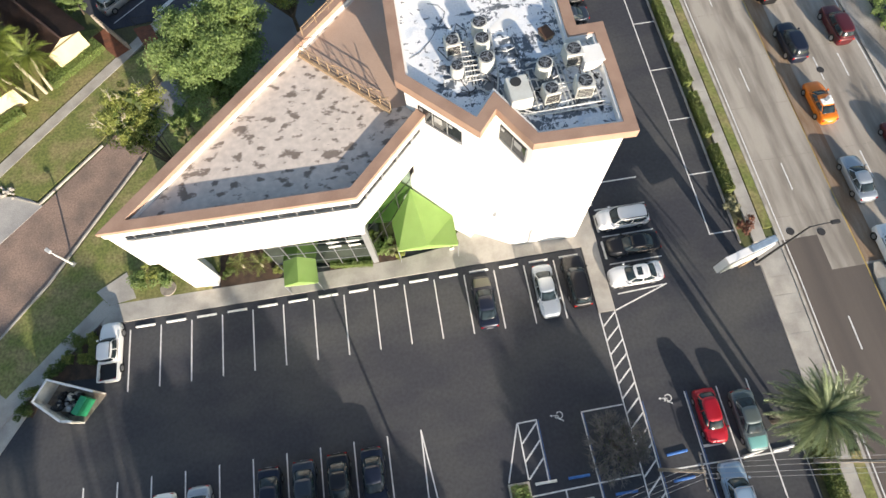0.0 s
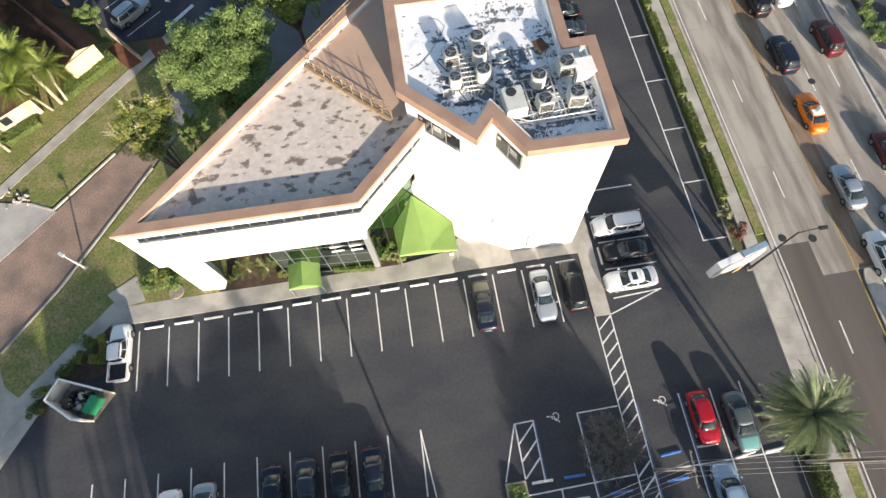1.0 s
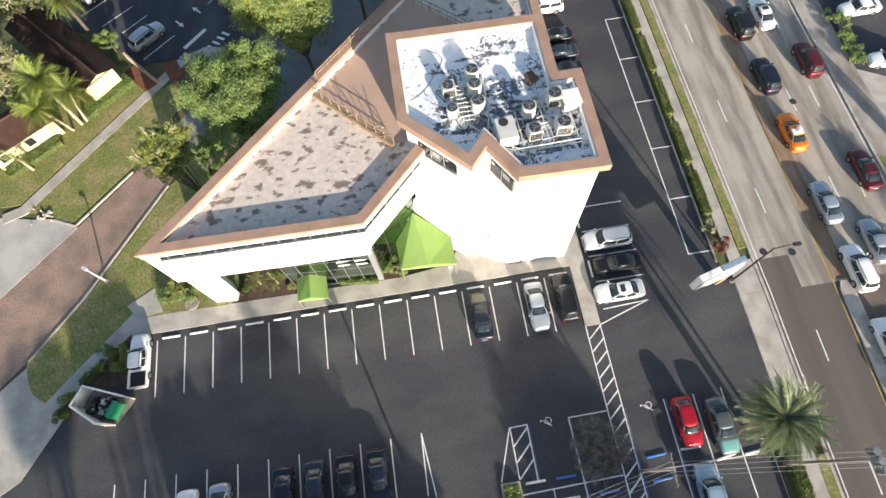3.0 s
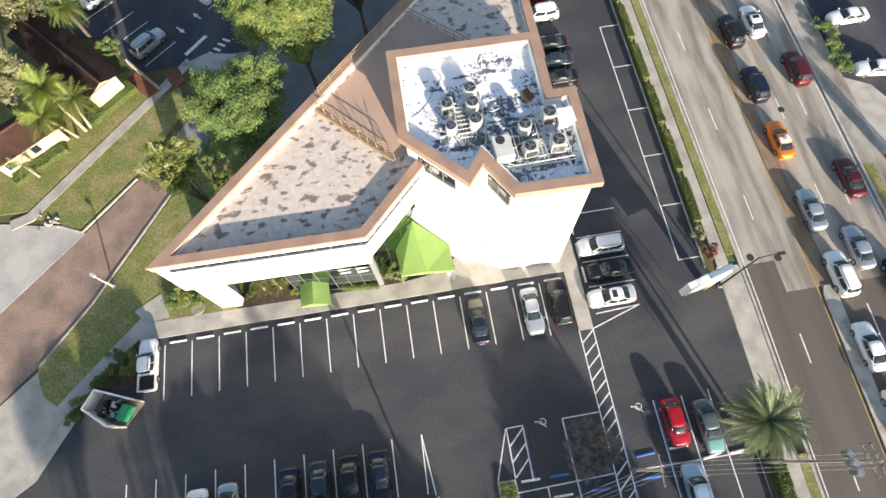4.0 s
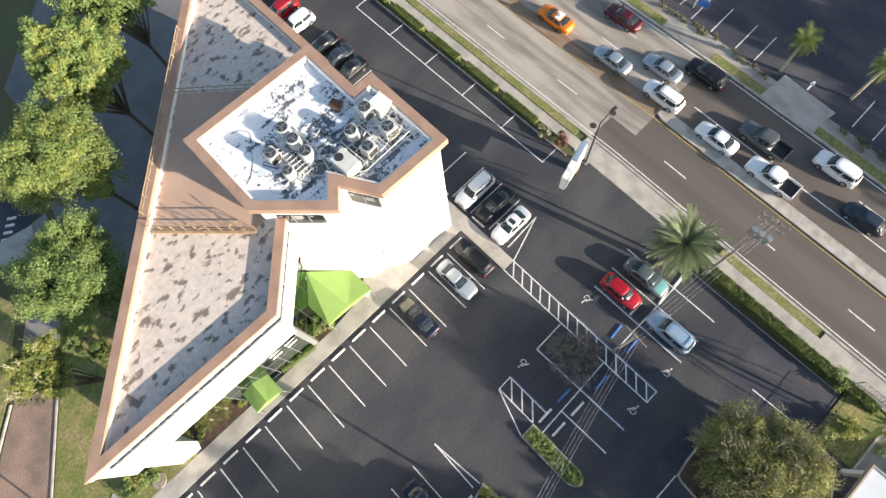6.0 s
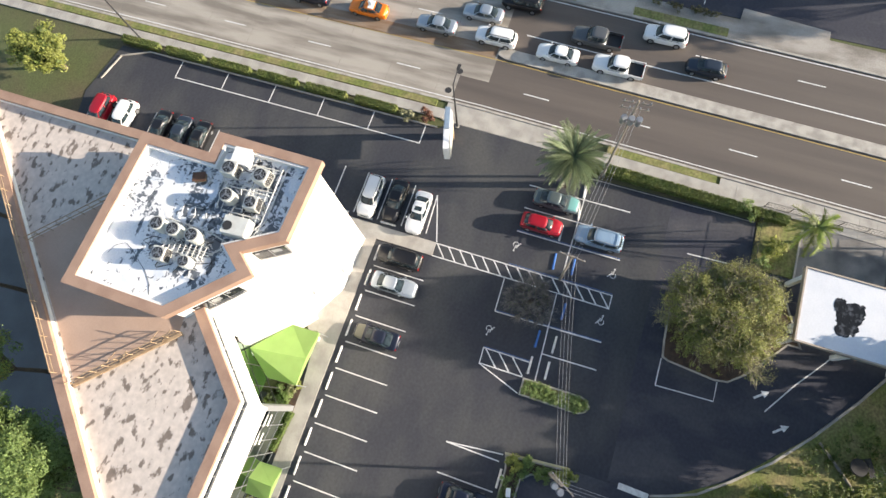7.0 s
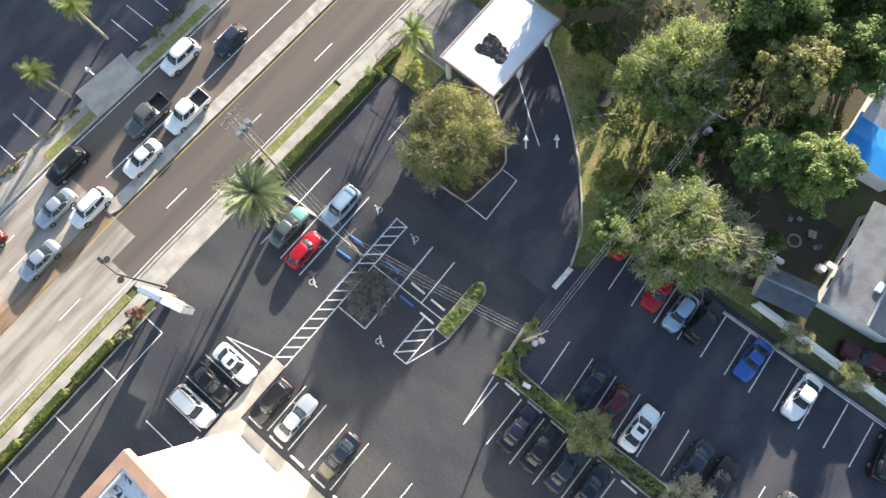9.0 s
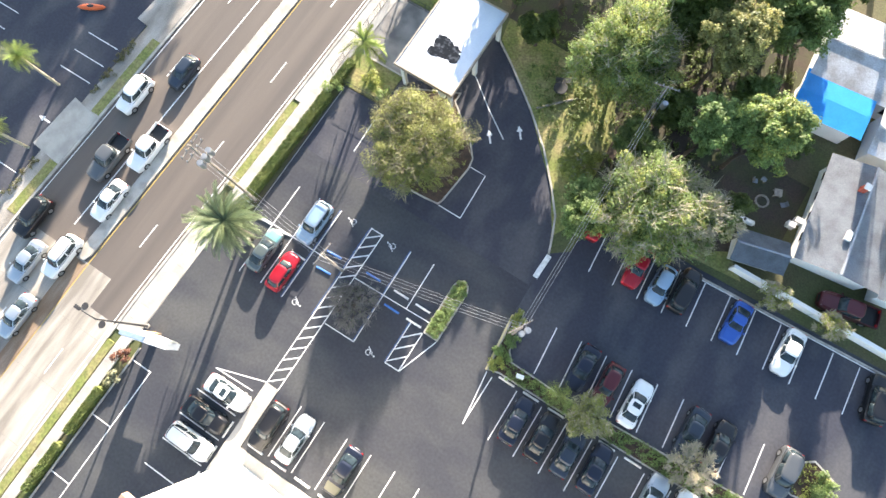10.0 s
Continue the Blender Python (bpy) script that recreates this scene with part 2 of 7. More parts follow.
def prism(bm, poly, z0, z1):
    """A solid with the plan poly from z0 to z1."""
    area = sum(a[0] * b[1] - b[0] * a[1] for a, b in zip(poly, poly[1:] + poly[:1]))
    if area < 0:
        poly = poly[::-1]
    lo = [bm.verts.new((*p, z0)) for p in poly]
    hi = [bm.verts.new((*p, z1)) for p in poly]
    n = len(poly)
    for i in range(n):
        bm.faces.new((lo[i], lo[(i + 1) % n], hi[(i + 1) % n], hi[i]))
    bm.faces.new(hi)
    bm.faces.new(lo[::-1])
    return bm


def offset(poly, d):
    """The closed plan poly moved inwards by d (counter-clockwise)."""
    out = []
    n = len(poly)
    for i in range(n):
        p0, p1, p2 = Vector(poly[i - 1]), Vector(poly[i]), Vector(poly[(i + 1) % n])
        u, v = (p1 - p0).normalized(), (p2 - p1).normalized()
        n1, n2 = Vector((-u.y, u.x)), Vector((-v.y, v.x))
        k = (n1 + n2) / max(0.25, 1 + n1.dot(n2))
        out.append(tuple(p1 + k * d))
    return out


def ring(bm, outer, inner, z0, z1):
    """A closed band between two plans with the same number of corners."""
    n = len(outer)
    o0, o1 = [bm.verts.new((*p, z0)) for p in outer], [bm.verts.new((*p, z1)) for p in outer]
    i0, i1 = [bm.verts.new((*p, z0)) for p in inner], [bm.verts.new((*p, z1)) for p in inner]
    for a in range(n):
        b = (a + 1) % n
        bm.faces.new((o0[a], o0[b], o1[b], o1[a]))
        bm.faces.new((i0[b], i0[a], i1[a], i1[b]))
        bm.faces.new((o1[a], o1[b], i1[b], i1[a]))
        bm.faces.new((o0[b], o0[a], i0[a], i0[b]))
    return bm


def slab(name, poly, z0, z1, material, label, category="pavement", parent=None):
    ob = part(name, prism(bmesh.new(), poly, z0, z1), material, parent)
    return ob if parent else tagged(ob, label, category, kind="structure")


def strip(pts, w):
    """The plan of a band of width w along pts."""
    left, right = [], []
    for i, p in enumerate(pts):
        d = Vector(pts[min(i + 1, len(pts) - 1)]) - Vector(pts[max(i - 1, 0)])
        d.normalize()
        nrm = Vector((-d.y, d.x)) * w / 2
        left.append(tuple(Vector(p) + nrm))
        right.append(tuple(Vector(p) - nrm))
    return left + right[::-1]


# ---- ground and road ----
R = 2500


def bend(pts):
    """South of the lot's entry the road swings a little towards the lot."""
    return [(x + 0.025 * min(0.0, y - 0.4), y) for x, y in pts]


ground = slab("ground", [(-R, -R), (R, -R), (R, R), (-R, R)], -1.0, -0.06, GROUND, "patchy grass and bare soil round the lots", "ground")
lot = slab("parking_lot", [(16.9, 45), (16.9, 4), (18.0, 3), (18.0, -9.5), (16.9, -11), (15.9, -12), (15.9, -30.2), (10.9, -30.4), (10.9, -46.5), (5.5, -46), (4.2, -43.9), (1.2, -41.6), (-3, -38.2),
    (-6.3, -35.2), (-9.1, -32), (-11.0, -29.5), (-11.9, -27.3), (-12.5, -25.8), (-14.3, -27.2), (-14.3, -32.2), (-47.5, -33), (-62, -33), (-62, -9), (-50.6, -5.8), (-46.3, 1.8), (-41.2, 6.6), (-35, 9), (0, 9), (4, 45.5), (10, 46.5)],
    -0.5, 0.0, ASPHALT, "fresh dark asphalt of the parking lot", "parking lot")
# Darker overlays: shade over the drive and south lot is put into their colour.
part("shade_toned_surface", prism(bmesh.new(), [(15.8, -22.0), (15.8, -30.15), (10.85, -30.35), (10.85, -46.4), (5.5, -45.9), (4.2, -43.8), (1.2, -41.5), (-3, -38.1), (-6.3, -35.1), (-9.1, -31.9), (-11.0, -29.4), (-11.9, -27.2), (-12.4, -25.8), (-12.5, -22.0)], -0.1, 0.004), DARK_ASPHALT, lot, "dark blue-grey asphalt, partly painted shade")
part("shade_toned_surface", prism(bmesh.new(), [(-12.7, -19.2), (-12.6, -25.8), (-14.35, -27.2), (-14.35, -32.1), (-47.4, -32.9), (-50, -22), (-46, -13.6), (-40.5, -13.6), (-14.5, -13.2), (-13.6, -15.0)], -0.1, 0.0042), DARK_ASPHALT, lot, "dark blue-grey asphalt, partly painted shade")
road = slab("road", bend([(20.6, -400), (36.9, -400), (36.9, 0.4), (20.6, 0.4)]), -0.5, -0.01, ROAD_ASPHALT, "worn brown-grey asphalt road with lane marks", "road")
road_n = slab("road_concrete", [(20.6, 0.4), (36.9, 0.4), (36.9, 400), (20.6, 400)], -0.5, -0.01, ROAD_CONCRETE, "pale stained concrete road with joints", "road")
slab("asphalt_patch", [(20.6, 0.38), (24.0, 0.38), (24.0, 3.8), (20.6, 3.8)], -0.3, -0.005, ROAD_ASPHALT, "", parent=road_n)
far_lot = slab("far_parking_lot", [(39.5, -400), (130, -400), (130, 400), (39.5, 400)], -0.5, -0.02, DARK_ASPHALT, "dark asphalt lot across the road", "parking lot")
west_path = slab("west_path", [(-42.6, 61.5), (-39.0, 64.4), (-30.1, 54.3), (-26.4, 46.6), (-24.6, 47.4), (-28.4, 55.6), (-29.6, 60.5), (-28.6, 70), (-31, 70), (-32, 62), (-31.2, 58.6), (-37.6, 66.2), (-39.6, 67.0), (-44, 63.4)], -0.3, 0.06, CONCRETE, "pale concrete path curving round the west lot")
slab("lawn", [(-31.4, 59.0), (-32.2, 62.0), (-31.2, 70), (-41, 70), (-39.4, 67.2), (-37.4, 66.4)], -0.3, 0.04, GROUND, "shaded grass beyond the path", "grass")
west_lot = slab("west_parking_lot", [(-58, 50), (-42.6, 61.4), (-39, 64.2), (-30.2, 54.2), (-26.5, 46.5), (-28, 42), (-31.5, 41.4), (-37.5, 41), (-42.2, 40.6), (-48.5, 47.2)], -0.5, 0.0, DARK_ASPHALT, "dark asphalt lot behind the trees", "parking lot")
slab("kerb", bend([(20.35, -400), (20.6, -400), (20.6, 0.4), (20.6, 400), (20.35, 400), (20.35, 0.4)]), -0.4, 0.12, KERB, "pale concrete kerb along the road", "kerb")
slab("kerb", bend([(36.9, -400), (37.15, -400), (37.15, 0.4), (37.15, 400), (36.9, 400), (36.9, 0.4)]), -0.4, 0.12, KERB, "pale concrete kerb along the road", "kerb")
slab("median", bend([(27.35, -400), (28.75, -400), (28.75, -0.5), (28.4, 0.4), (27.7, 0.4), (27.35, -0.5)]), -0.3, 0.14, KERB, "raised pale concrete median in the road", "median")
FAR_WALK = mat("dirty_far_concrete", (0.36, 0.33, 0.29), 0.9, second=(0.17, 0.15, 0.125), scale=0.5, amount=0.9, fine=8, grain=0.22, bump=0.3, stretch=(1, 0.4, 1))
slab("far_pavement", bend([(37.15, -400), (39.9, -400), (39.9, 0.4), (39.9, 400), (37.15, 400), (37.15, 0.4)]), -0.4, 0.1, FAR_WALK, "dirty concrete pavement across the road")
for y0, y1 in ((-23.5, -12.9), (-6.2, 0.6), (7.4, 12.6)):
    slab("far_verge", bend([(37.25, y0), (38.35, y0), (38.35, y1), (37.25, y1)]), -0.4, 0.12, GRASS, "strip of dry grass beside the far kerb", "grass")

# pavement flags along the near side of the road
def flags(name, x0, x1, y0, y1, step, z, label, material=CONCRETE):
    base = slab(name, bend([(x0, y0), (x1, y0), (x1, y1), (x0, y1)]), -0.4, z - 0.03, material, label)
    n = max(1, round((y1 - y0) / step))
    d = (y1 - y0) / n
    k = 0.025 if y0 < 0 else 0.0
    me = None
    for i in range(n):
        if me is None:
            bm = prism(bmesh.new(), [(a + k * b, b) for a, b in ((x0 + 0.01, 0.012), (x1 - 0.01, 0.012), (x1 - 0.01, d - 0.012), (x0 + 0.01, d - 0.012))], z - 0.05, z)
            ob = part("flag", bm, material, base)
            me = ob.data
        else:
            ob = new("flag", me)
            ob.parent = base
        ob.location.y = y0 + i * d
        ob.location.x = 0.025 * min(0.0, ob.location.y - 0.4)
    return base


flags("pavement_north", 18.15, 19.35, 4.0, 90, 1.5, 0.12, "narrow concrete pavement behind the verge")
flags("pavement_apron", 18.0, 20.35, -9.6, 4.0, 1.7, 0.05, "wide pale concrete driveway apron")
flags("pavement_south", 17.75, 19.45, -26.0, -9.6, 1.5, 0.12, "concrete pavement beside the hedge")
flags("pavement_apron_south", 17.8, 20.35, -43.0, -26.0, 1.7, 0.05, "pale concrete driveway apron")
flags("pavement_far_south", 18.1, 19.4, -90.0, -43.0, 1.5, 0.12, "concrete pavement beside the road")
for y0, y1 in ((5.2, 90), (-25.6, -14.2), (-90, -43.5)):
    slab("verge", bend([(19.45, y0), (20.3, y0), (20.3, y1), (19.45, y1)]), -0.4, 0.14, GRASS, "strip of dry mown grass beside the kerb", "grass")
slab("drive_south", [(10.9, -42.8), (17.0, -42.8), (17.2, -34.5), (10.9, -34.5)], -0.4, 0.0, mat("weathered_concrete", (0.24, 0.225, 0.205), 0.9, second=(0.10, 0.095, 0.09), scale=0.35, amount=0.9, fine=12, grain=0.15), "weathered grey drive behind a chain-link fence", "driveway")
slab("bed", [(11.0, -34.4), (17.2, -34.4), (17.3, -30.35), (11.0, -30.35)], -0.3, 0.05, GRASS, "grassy bed with a palm beside the drive", "planting bed")
slab("bed", [(11.4, -47.2), (17.0, -47.2), (17.0, -42.9), (11.0, -42.9)], -0.3, 0.05, GRASS, "grassy bed beyond the grey drive", "planting bed")
slab("kerb", [(10.9, -34.55), (15.9, -34.55), (15.9, -34.38), (10.9, -34.38)], -0.3, 0.16, KERB, "low pale kerb beside the grey drive", "kerb")

WORN = mat("neighbour_asphalt", (0.15, 0.142, 0.135), 0.9, second=(0.09, 0.088, 0.086), scale=0.35, amount=0.9, fine=12, grain=0.15)
neighbour_drive = slab("neighbour_drive", [(17.0, -47.3), (11.2, -48.4), (8.5, -57.8), (17.0, -57.8)], -0.4, 0.0, WORN, "grey asphalt drive beyond the small tree", "driveway")
neighbour_lot = slab("neighbour_lot", [(16.6, -60.2), (-12, -60.2), (-12, -95), (16.0, -95)], -0.4, 0.0, DARK_ASPHALT, "smooth dark asphalt lot beyond the stone edging", "parking lot")
slab("far_drive", [(39.9, 24.0), (42.6, 22.4), (46.8, 13.6), (42.4, 12.3), (39.9, 13.6)], -0.3, 0.0, CONCRETE, "stained concrete drive across the road", "driveway")

# ---- ground west of the building ----
slab("lane", [(-38.3, 22.7), (-46.4, 10.9), (-51.2, 5.4), (-58, -1), (-62, 6), (-56, 11.6), (-47.6, 19.5), (-41.9, 25.2), (-35, 34), (-33.5, 41.3), (-28.5, 41.3), (-30.5, 34)], -0.4, -0.01, PAVER, "brown brick-paved lane with dark stains", "lane")
slab("lane_asphalt", [(-36.9, 24.6), (-30.5, 34), (-28.5, 41.3), (-33.0, 41.3), (-35, 34), (-39.0, 28.2)], -0.3, 0.0, mat("old_asphalt", (0.21, 0.205, 0.20), 0.9, second=(0.12, 0.12, 0.12), scale=0.3, fine=12), "grey worn asphalt lane under trees", "lane")
slab("rear_drive", [(-19.3, 23.2), (3.2, 45.6), (8, 62), (-10, 72), (-23.5, 60), (-24.0, 48.0), (-25.8, 46.2), (-27.6, 41.6), (-29.5, 34), (-26, 28)], -0.3, -0.012, mat("rear_asphalt", (0.15, 0.15, 0.155), 0.9, second=(0.09, 0.09, 0.092), scale=0.3, fine=12), "grey worn asphalt drive behind the building", "driveway")
slab("drive_west", [(-75, 24), (-57, 22.3), (-52.6, 21.3), (-49.5, 20.9), (-47.6, 19.5), (-56, 11.6), (-62, 6), (-75, 2)], -0.3, 0.02, mat("pale_concrete_drive", (0.46, 0.435, 0.40), 0.9, second=(0.27, 0.26, 0.25), scale=0.25, amount=0.8, fine=10), "pale grey concrete drive", "driveway")
slab("apron_west", [(-51.0, 4.9), (-46.0, 0.6), (-50.2, -5.6), (-57, -9.5), (-64, -3), (-57.5, -0.4)], -0.3, 0.03, CONCRETE, "pale concrete apron of the lot", "pavement")
slab("kerb_lane", strip([(-38.0, 22.9), (-46.2, 11.0), (-51.0, 5.4)], 0.18), -0.3, 0.12, KERB, "pale concrete kerb of the brick lane", "kerb")
slab("kerb_lane", strip([(-42.1, 25.4), (-47.9, 19.7), (-50.5, 20.9)], 0.18), -0.3, 0.12, KERB, "pale concrete kerb of the brick lane", "kerb")
slab("lawn", [(-37.9, 22.6), (-46.1, 10.7), (-51.2, 5.6), (-50.9, 4.0), (-50.2, 2.2), (-48.6, 0.9), (-41.2, 7.6), (-39.5, 8.0), (-33, 8.4), (-31, 9), (-26, 14), (-30, 26), (-31, 33)], -0.3, 0.06, GRASS, "mown lawn between the lane and the building", "grass")
slab("lawn", [(-42.4, 25.8), (-48.2, 20.1), (-52.4, 22.1), (-53.8, 22.4), (-41.0, 35.4), (-37.4, 37.5), (-36.5, 34)], -0.3, 0.06, GRASS, "mown lawn beside the footpath", "grass")
slab("lawn", [(-54.4, 23.4), (-41.4, 36.6), (-43.5, 41), (-70, 41), (-70, 24)], -0.3, 0.05, GRASS, "lawn round the cottages", "grass")
slab("footpath", strip([(-36.2, 41.2), (-40.6, 36.3), (-47.4, 29.3), (-53.9, 22.6), (-56, 21.9)], 1.25), -0.3, 0.09, CONCRETE, "narrow concrete footpath through the lawn")
slab("footpath", strip([(-40.4, 8.1), (-44.4, 4.3), (-48.2, 0.6), (-50.2, -1.6)], 1.5), -0.3, 0.108, CONCRETE, "concrete footpath at the edge of the lot")

slab("footpath", [(-36.9, 40.9), (-34.2, 42.0), (-30.4, 41.2), (-31.2, 38.6), (-33.6, 37.6), (-35.6, 39.4)], -0.3, 0.05, CONCRETE, "pale concrete landing at the head of the footpath")
slab("footpath", [(-41.6, 9.5), (-38.9, 11.0), (-37.9, 8.3), (-40.3, 8.02)], -0.3, 0.112, CONCRETE, "concrete landing at the corner of the lot")
heap = thing("rubble_heap", "small heap of broken white rubble on the lawn", "rubble", "", (-51.4, 21.5, 0.06))
hr_ = random.Random(17)
for k in range(22):
    bm = bmesh.new()
    bmesh.ops.create_icosphere(bm, subdivisions=1, radius=hr_.uniform(0.1, 0.24))
    for v in bm.verts:
        v.co *= hr_.uniform(0.7, 1.2)
    part("stone", bm, KERB, heap).location = (hr_.gauss(0, 0.55), hr_.gauss(0, 0.4), 0.08)

# ---- pavements and beds at the building ----
slab("bed", [(-40.7, 6.6), (-43.9, 3.6), (-47.6, -0.1), (-46.4, -0.9), (-44.9, 1.9), (-41.2, 1.6), (-41.0, 4.5)], -0.2, 0.06, MULCH, "dark mulched bed between footpath and lot", "planting bed")
slab("front_pavement", [(-41.0, 6.25), (4.3, 6.25), (4.3, 12.5), (2.2, 12.5), (2.2, 8.5), (-3, 8.6), (-7, 10.6), (-9.5, 8.4), (-14, 7.9), (-40.2, 8.05)], -0.3, 0.10, CONCRETE, "concrete pavement in front of the building")
slab("crossing_pavement", [(2.78, 6.25), (2.78, 0.0), (4.25, 0.0), (4.25, 6.25)], -0.3, 0.098, CONCRETE, "strip of pale concrete pavement between the cars")
slab("bed", [(-30.2, 8.05), (-24.6, 8.05), (-24.6, 9.3), (-26.5, 13), (-30.2, 11)], -0.2, 0.12, MULCH, "mulched planting bed under the overhang", "planting bed")
slab("bed", [(-20.2, 8.0), (-15.6, 7.9), (-13.9, 7.95), (-13.9, 10), (-15.8, 8.6), (-20.2, 8.9)], -0.2, 0.12, MULCH, "mulched planting bed along the glass front", "planting bed")
slab("lawn", [(-39.0, 8.05), (-31, 8.05), (-31, 13), (-37.5, 12.5)], -0.2, 0.11, GRASS, "rough grass with low shrubs beside the pier", "grass")

# ---- marks on the lot ----
LINE = 0.11


import itertools

layers = itertools.cycle(range(9))


def mark(pts, w=LINE, material=WHITE_LINE, parent=None, z=0.0, name="line"):
    """A painted line; each coat lies a hair above the last, where lines cross."""
    return part(name, prism(bmesh.new(), strip(pts, w), z - 0.02, z + 0.006 + 0.0008 * next(layers)), material, parent or lot)


STALL = 2.74
for i in range(15):
    mark([(-STALL * i, 0.0), (-STALL * i, 5.45)])
for i in range(10):
    mark([(-16.8 - 2.755 * i, -7.15), (-16.8 - 2.755 * i, -12.5)])
for i in range(6):
    y = 5.5 + 6.2 * i
    mark([(14.6, y), (16.9, y)])
mark([(14.6, 5.45), (14.6, 36.55)])
for i, y in enumerate((12.4, 9.65, 6.9, 4.2)):
    mark([(4.9, y), (9.7, y)])
for i in range(7):
    mark([(4.9, 28.2 + 2.75 * i), (9.7, 28.2 + 2.75 * i)])
mark([(4.9, 1.4), (9.3, 1.6)]), mark([(9.35, 1.62), (4.3, 0.0)])
# hatched crossing
mark([(2.82, 0), (2.82, -18.4)]), mark([(4.2, 0), (4.2, -18.4)]), mark([(2.75, -18.4), (4.27, -18.4)])
for i in range(15):
    y = -0.15 - 1.22 * i
    mark([(2.86, y - 1.1), (4.16, y)], 0.13)
mark([(4.36, -7.8), (4.36, -18.4)], 0.06, BLUE_LINE)
# bays for disabled drivers and the middle row
mark([(2.7, -7.8), (-0.78, -7.85)]), mark([(-0.78, -7.85), (-0.6, -18.5)]), mark([(-0.65, -7.9), (-0.48, -18.5)], 0.06, BLUE_LINE)
mark([(14.6, -13.3), (4.3, -13.25)]), mark([(2.7, -13.2), (-6.1, -13.45)])
for x, a, b in ((13.25, -7.4, -18.1), (10.65, -7.6, -18.2), (7.95, -7.6, -18.3)):
    mark([(x, a), (x, b)])
mark([(8.1, -7.6), (8.1, -18.3)], 0.06, BLUE_LINE)
mark([(-3.4, -13.4), (-3.3, -18.7)])
mark([(-6.15, -7.9), (-4.5, -7.85)]), mark([(-4.55, -7.85), (-4.55, -12.5)]), mark([(-4.42, -7.9), (-4.42, -12.5)], 0.06, BLUE_LINE), mark([(-6.1, -7.9), (-6.1, -12.2)]), mark([(-6.15, -7.9), (-7.7, -12.2)])
for i in range(3):
    mark([(-6.05, -9.5 - 1.35 * i), (-4.6, -8.1 - 1.35 * i)], 0.13)
# wedge at the corner of the planting strip, south rows, drive
mark([(-14.0, -7.1), (-13.4, -12.5)]), mark([(-14.0, -7.1), (-14.1, -12.3)])
for i in range(9):
    x, y = -17.0 - 2.71 * i, -19.8 - 0.125 * i
    mark([(x, y), (x - 0.35, y + 5.0)])
for i in range(11):
    x, y = -16.5 - 2.67 * i, -31.2 - 0.08 * i
    mark([(x, y), (x - 0.35, y + 4.85)])
mark([(-26.6, -31.6), (-47, -32.4)], 0.13)
mark([(-12.6, -23.0), (-12.7, -25.7)], 0.55)
mark([(-2.95, -24.2), (-2.75, -29.5), (-0.9, -29.5)]), mark([(-2.95, -24.2), (-0.3, -24.2)])
mark([(-2.2, -34.0), (1.0, -36.2), (3.4, -38.1), (5.4, -39.6)])
mark([(10.6, -24.4), (10.8, -30.0)])
mark([(15.75, -12.0), (15.75, -30.0)], 0.09, KERB)


def arrow(x, y, turn, parent=None, z=0.0):
    c, s = math.cos(radians(turn)), math.sin(radians(turn))
    plan = [(-0.8, -0.1), (0.1, -0.1), (0.1, -0.34), (0.8, 0), (0.1, 0.34), (0.1, 0.1), (-0.8, 0.1)]
    part("arrow", prism(bmesh.new(), [(x + c * a - s * b, y + s * a + c * b) for a, b in plan], z - 0.02, z + 0.006), WHITE_LINE, parent or lot)


arrow(-0.8, -33.5, -52), arrow(-3.3, -35.6, -52)
arrow(-35.4, 48.4, 133, west_lot), arrow(-37.5, 46.5, -47, west_lot)


def badge(x, y, turn):
    """Painted wheelchair sign: ring, back and arm."""
    c, s = math.cos(radians(turn)), math.sin(radians(turn))
    at = lambda a, b: (x - c * a - s * b, y - s * a + c * b)
    bm = bmesh.new()
    arc = [at(0.27 * math.cos(t), 0.27 * math.sin(t)) for t in np.linspace(radians(-235), radians(70), 17)]
    limbs = [at(-0.04, 0.52), at(0.0, 0.12), at(0.3, 0.08), at(0.44, -0.24), at(0.54, -0.2)]
    for k, (p, q) in enumerate(list(zip(arc, arc[1:])) + list(zip(limbs, limbs[1:])) + [(at(-0.02, 0.34), at(0.24, 0.32))]):
        prism(bm, strip([p, q], 0.07), -0.02, 0.006 + 0.0002 * k)
    prism(bm, [at(-0.05 + 0.09 * math.cos(t), 0.66 + 0.09 * math.sin(t)) for t in np.linspace(0, 5.5, 8)], -0.02, 0.012)
    part("wheelchair_sign", bm, WHITE_LINE, lot)


badge(6.5, -7.9, 90), badge(-2.6, -7.8, 90), badge(6.2, -18.0, 270), badge(1.3, -18.0, 270)

# road marks
for k in range(8):
    for x, y in ((23.75, -3.8 - 11.2 * k), (34.0, 1.1 - 10.9 * k)):
        if y < 0.3:
            mark(bend([(x, y), (x, y - 2.9)]), 0.13, WHITE_LINE, road, -0.01)
    y = 11.4 + 11.3 * k
    for x in (23.6, 31.4, 34.0):
        mark([(x, y), (x, y - 2.9)], 0.12, WHITE_LINE, road_n, -0.01)
for x, m in ((20.95, WHITE_LINE), (27.08, YELLOW_LINE), (36.6, WHITE_LINE)):
    mark(bend([(x, -300), (x, 0.4)]), 0.11, m, road, -0.01), mark([(x, 0.4), (x, 300)], 0.11, m, road_n, -0.01)
mark(bend([(31.2, -300), (31.2, -2.0)]), 0.14, WHITE_LINE, road, -0.01)
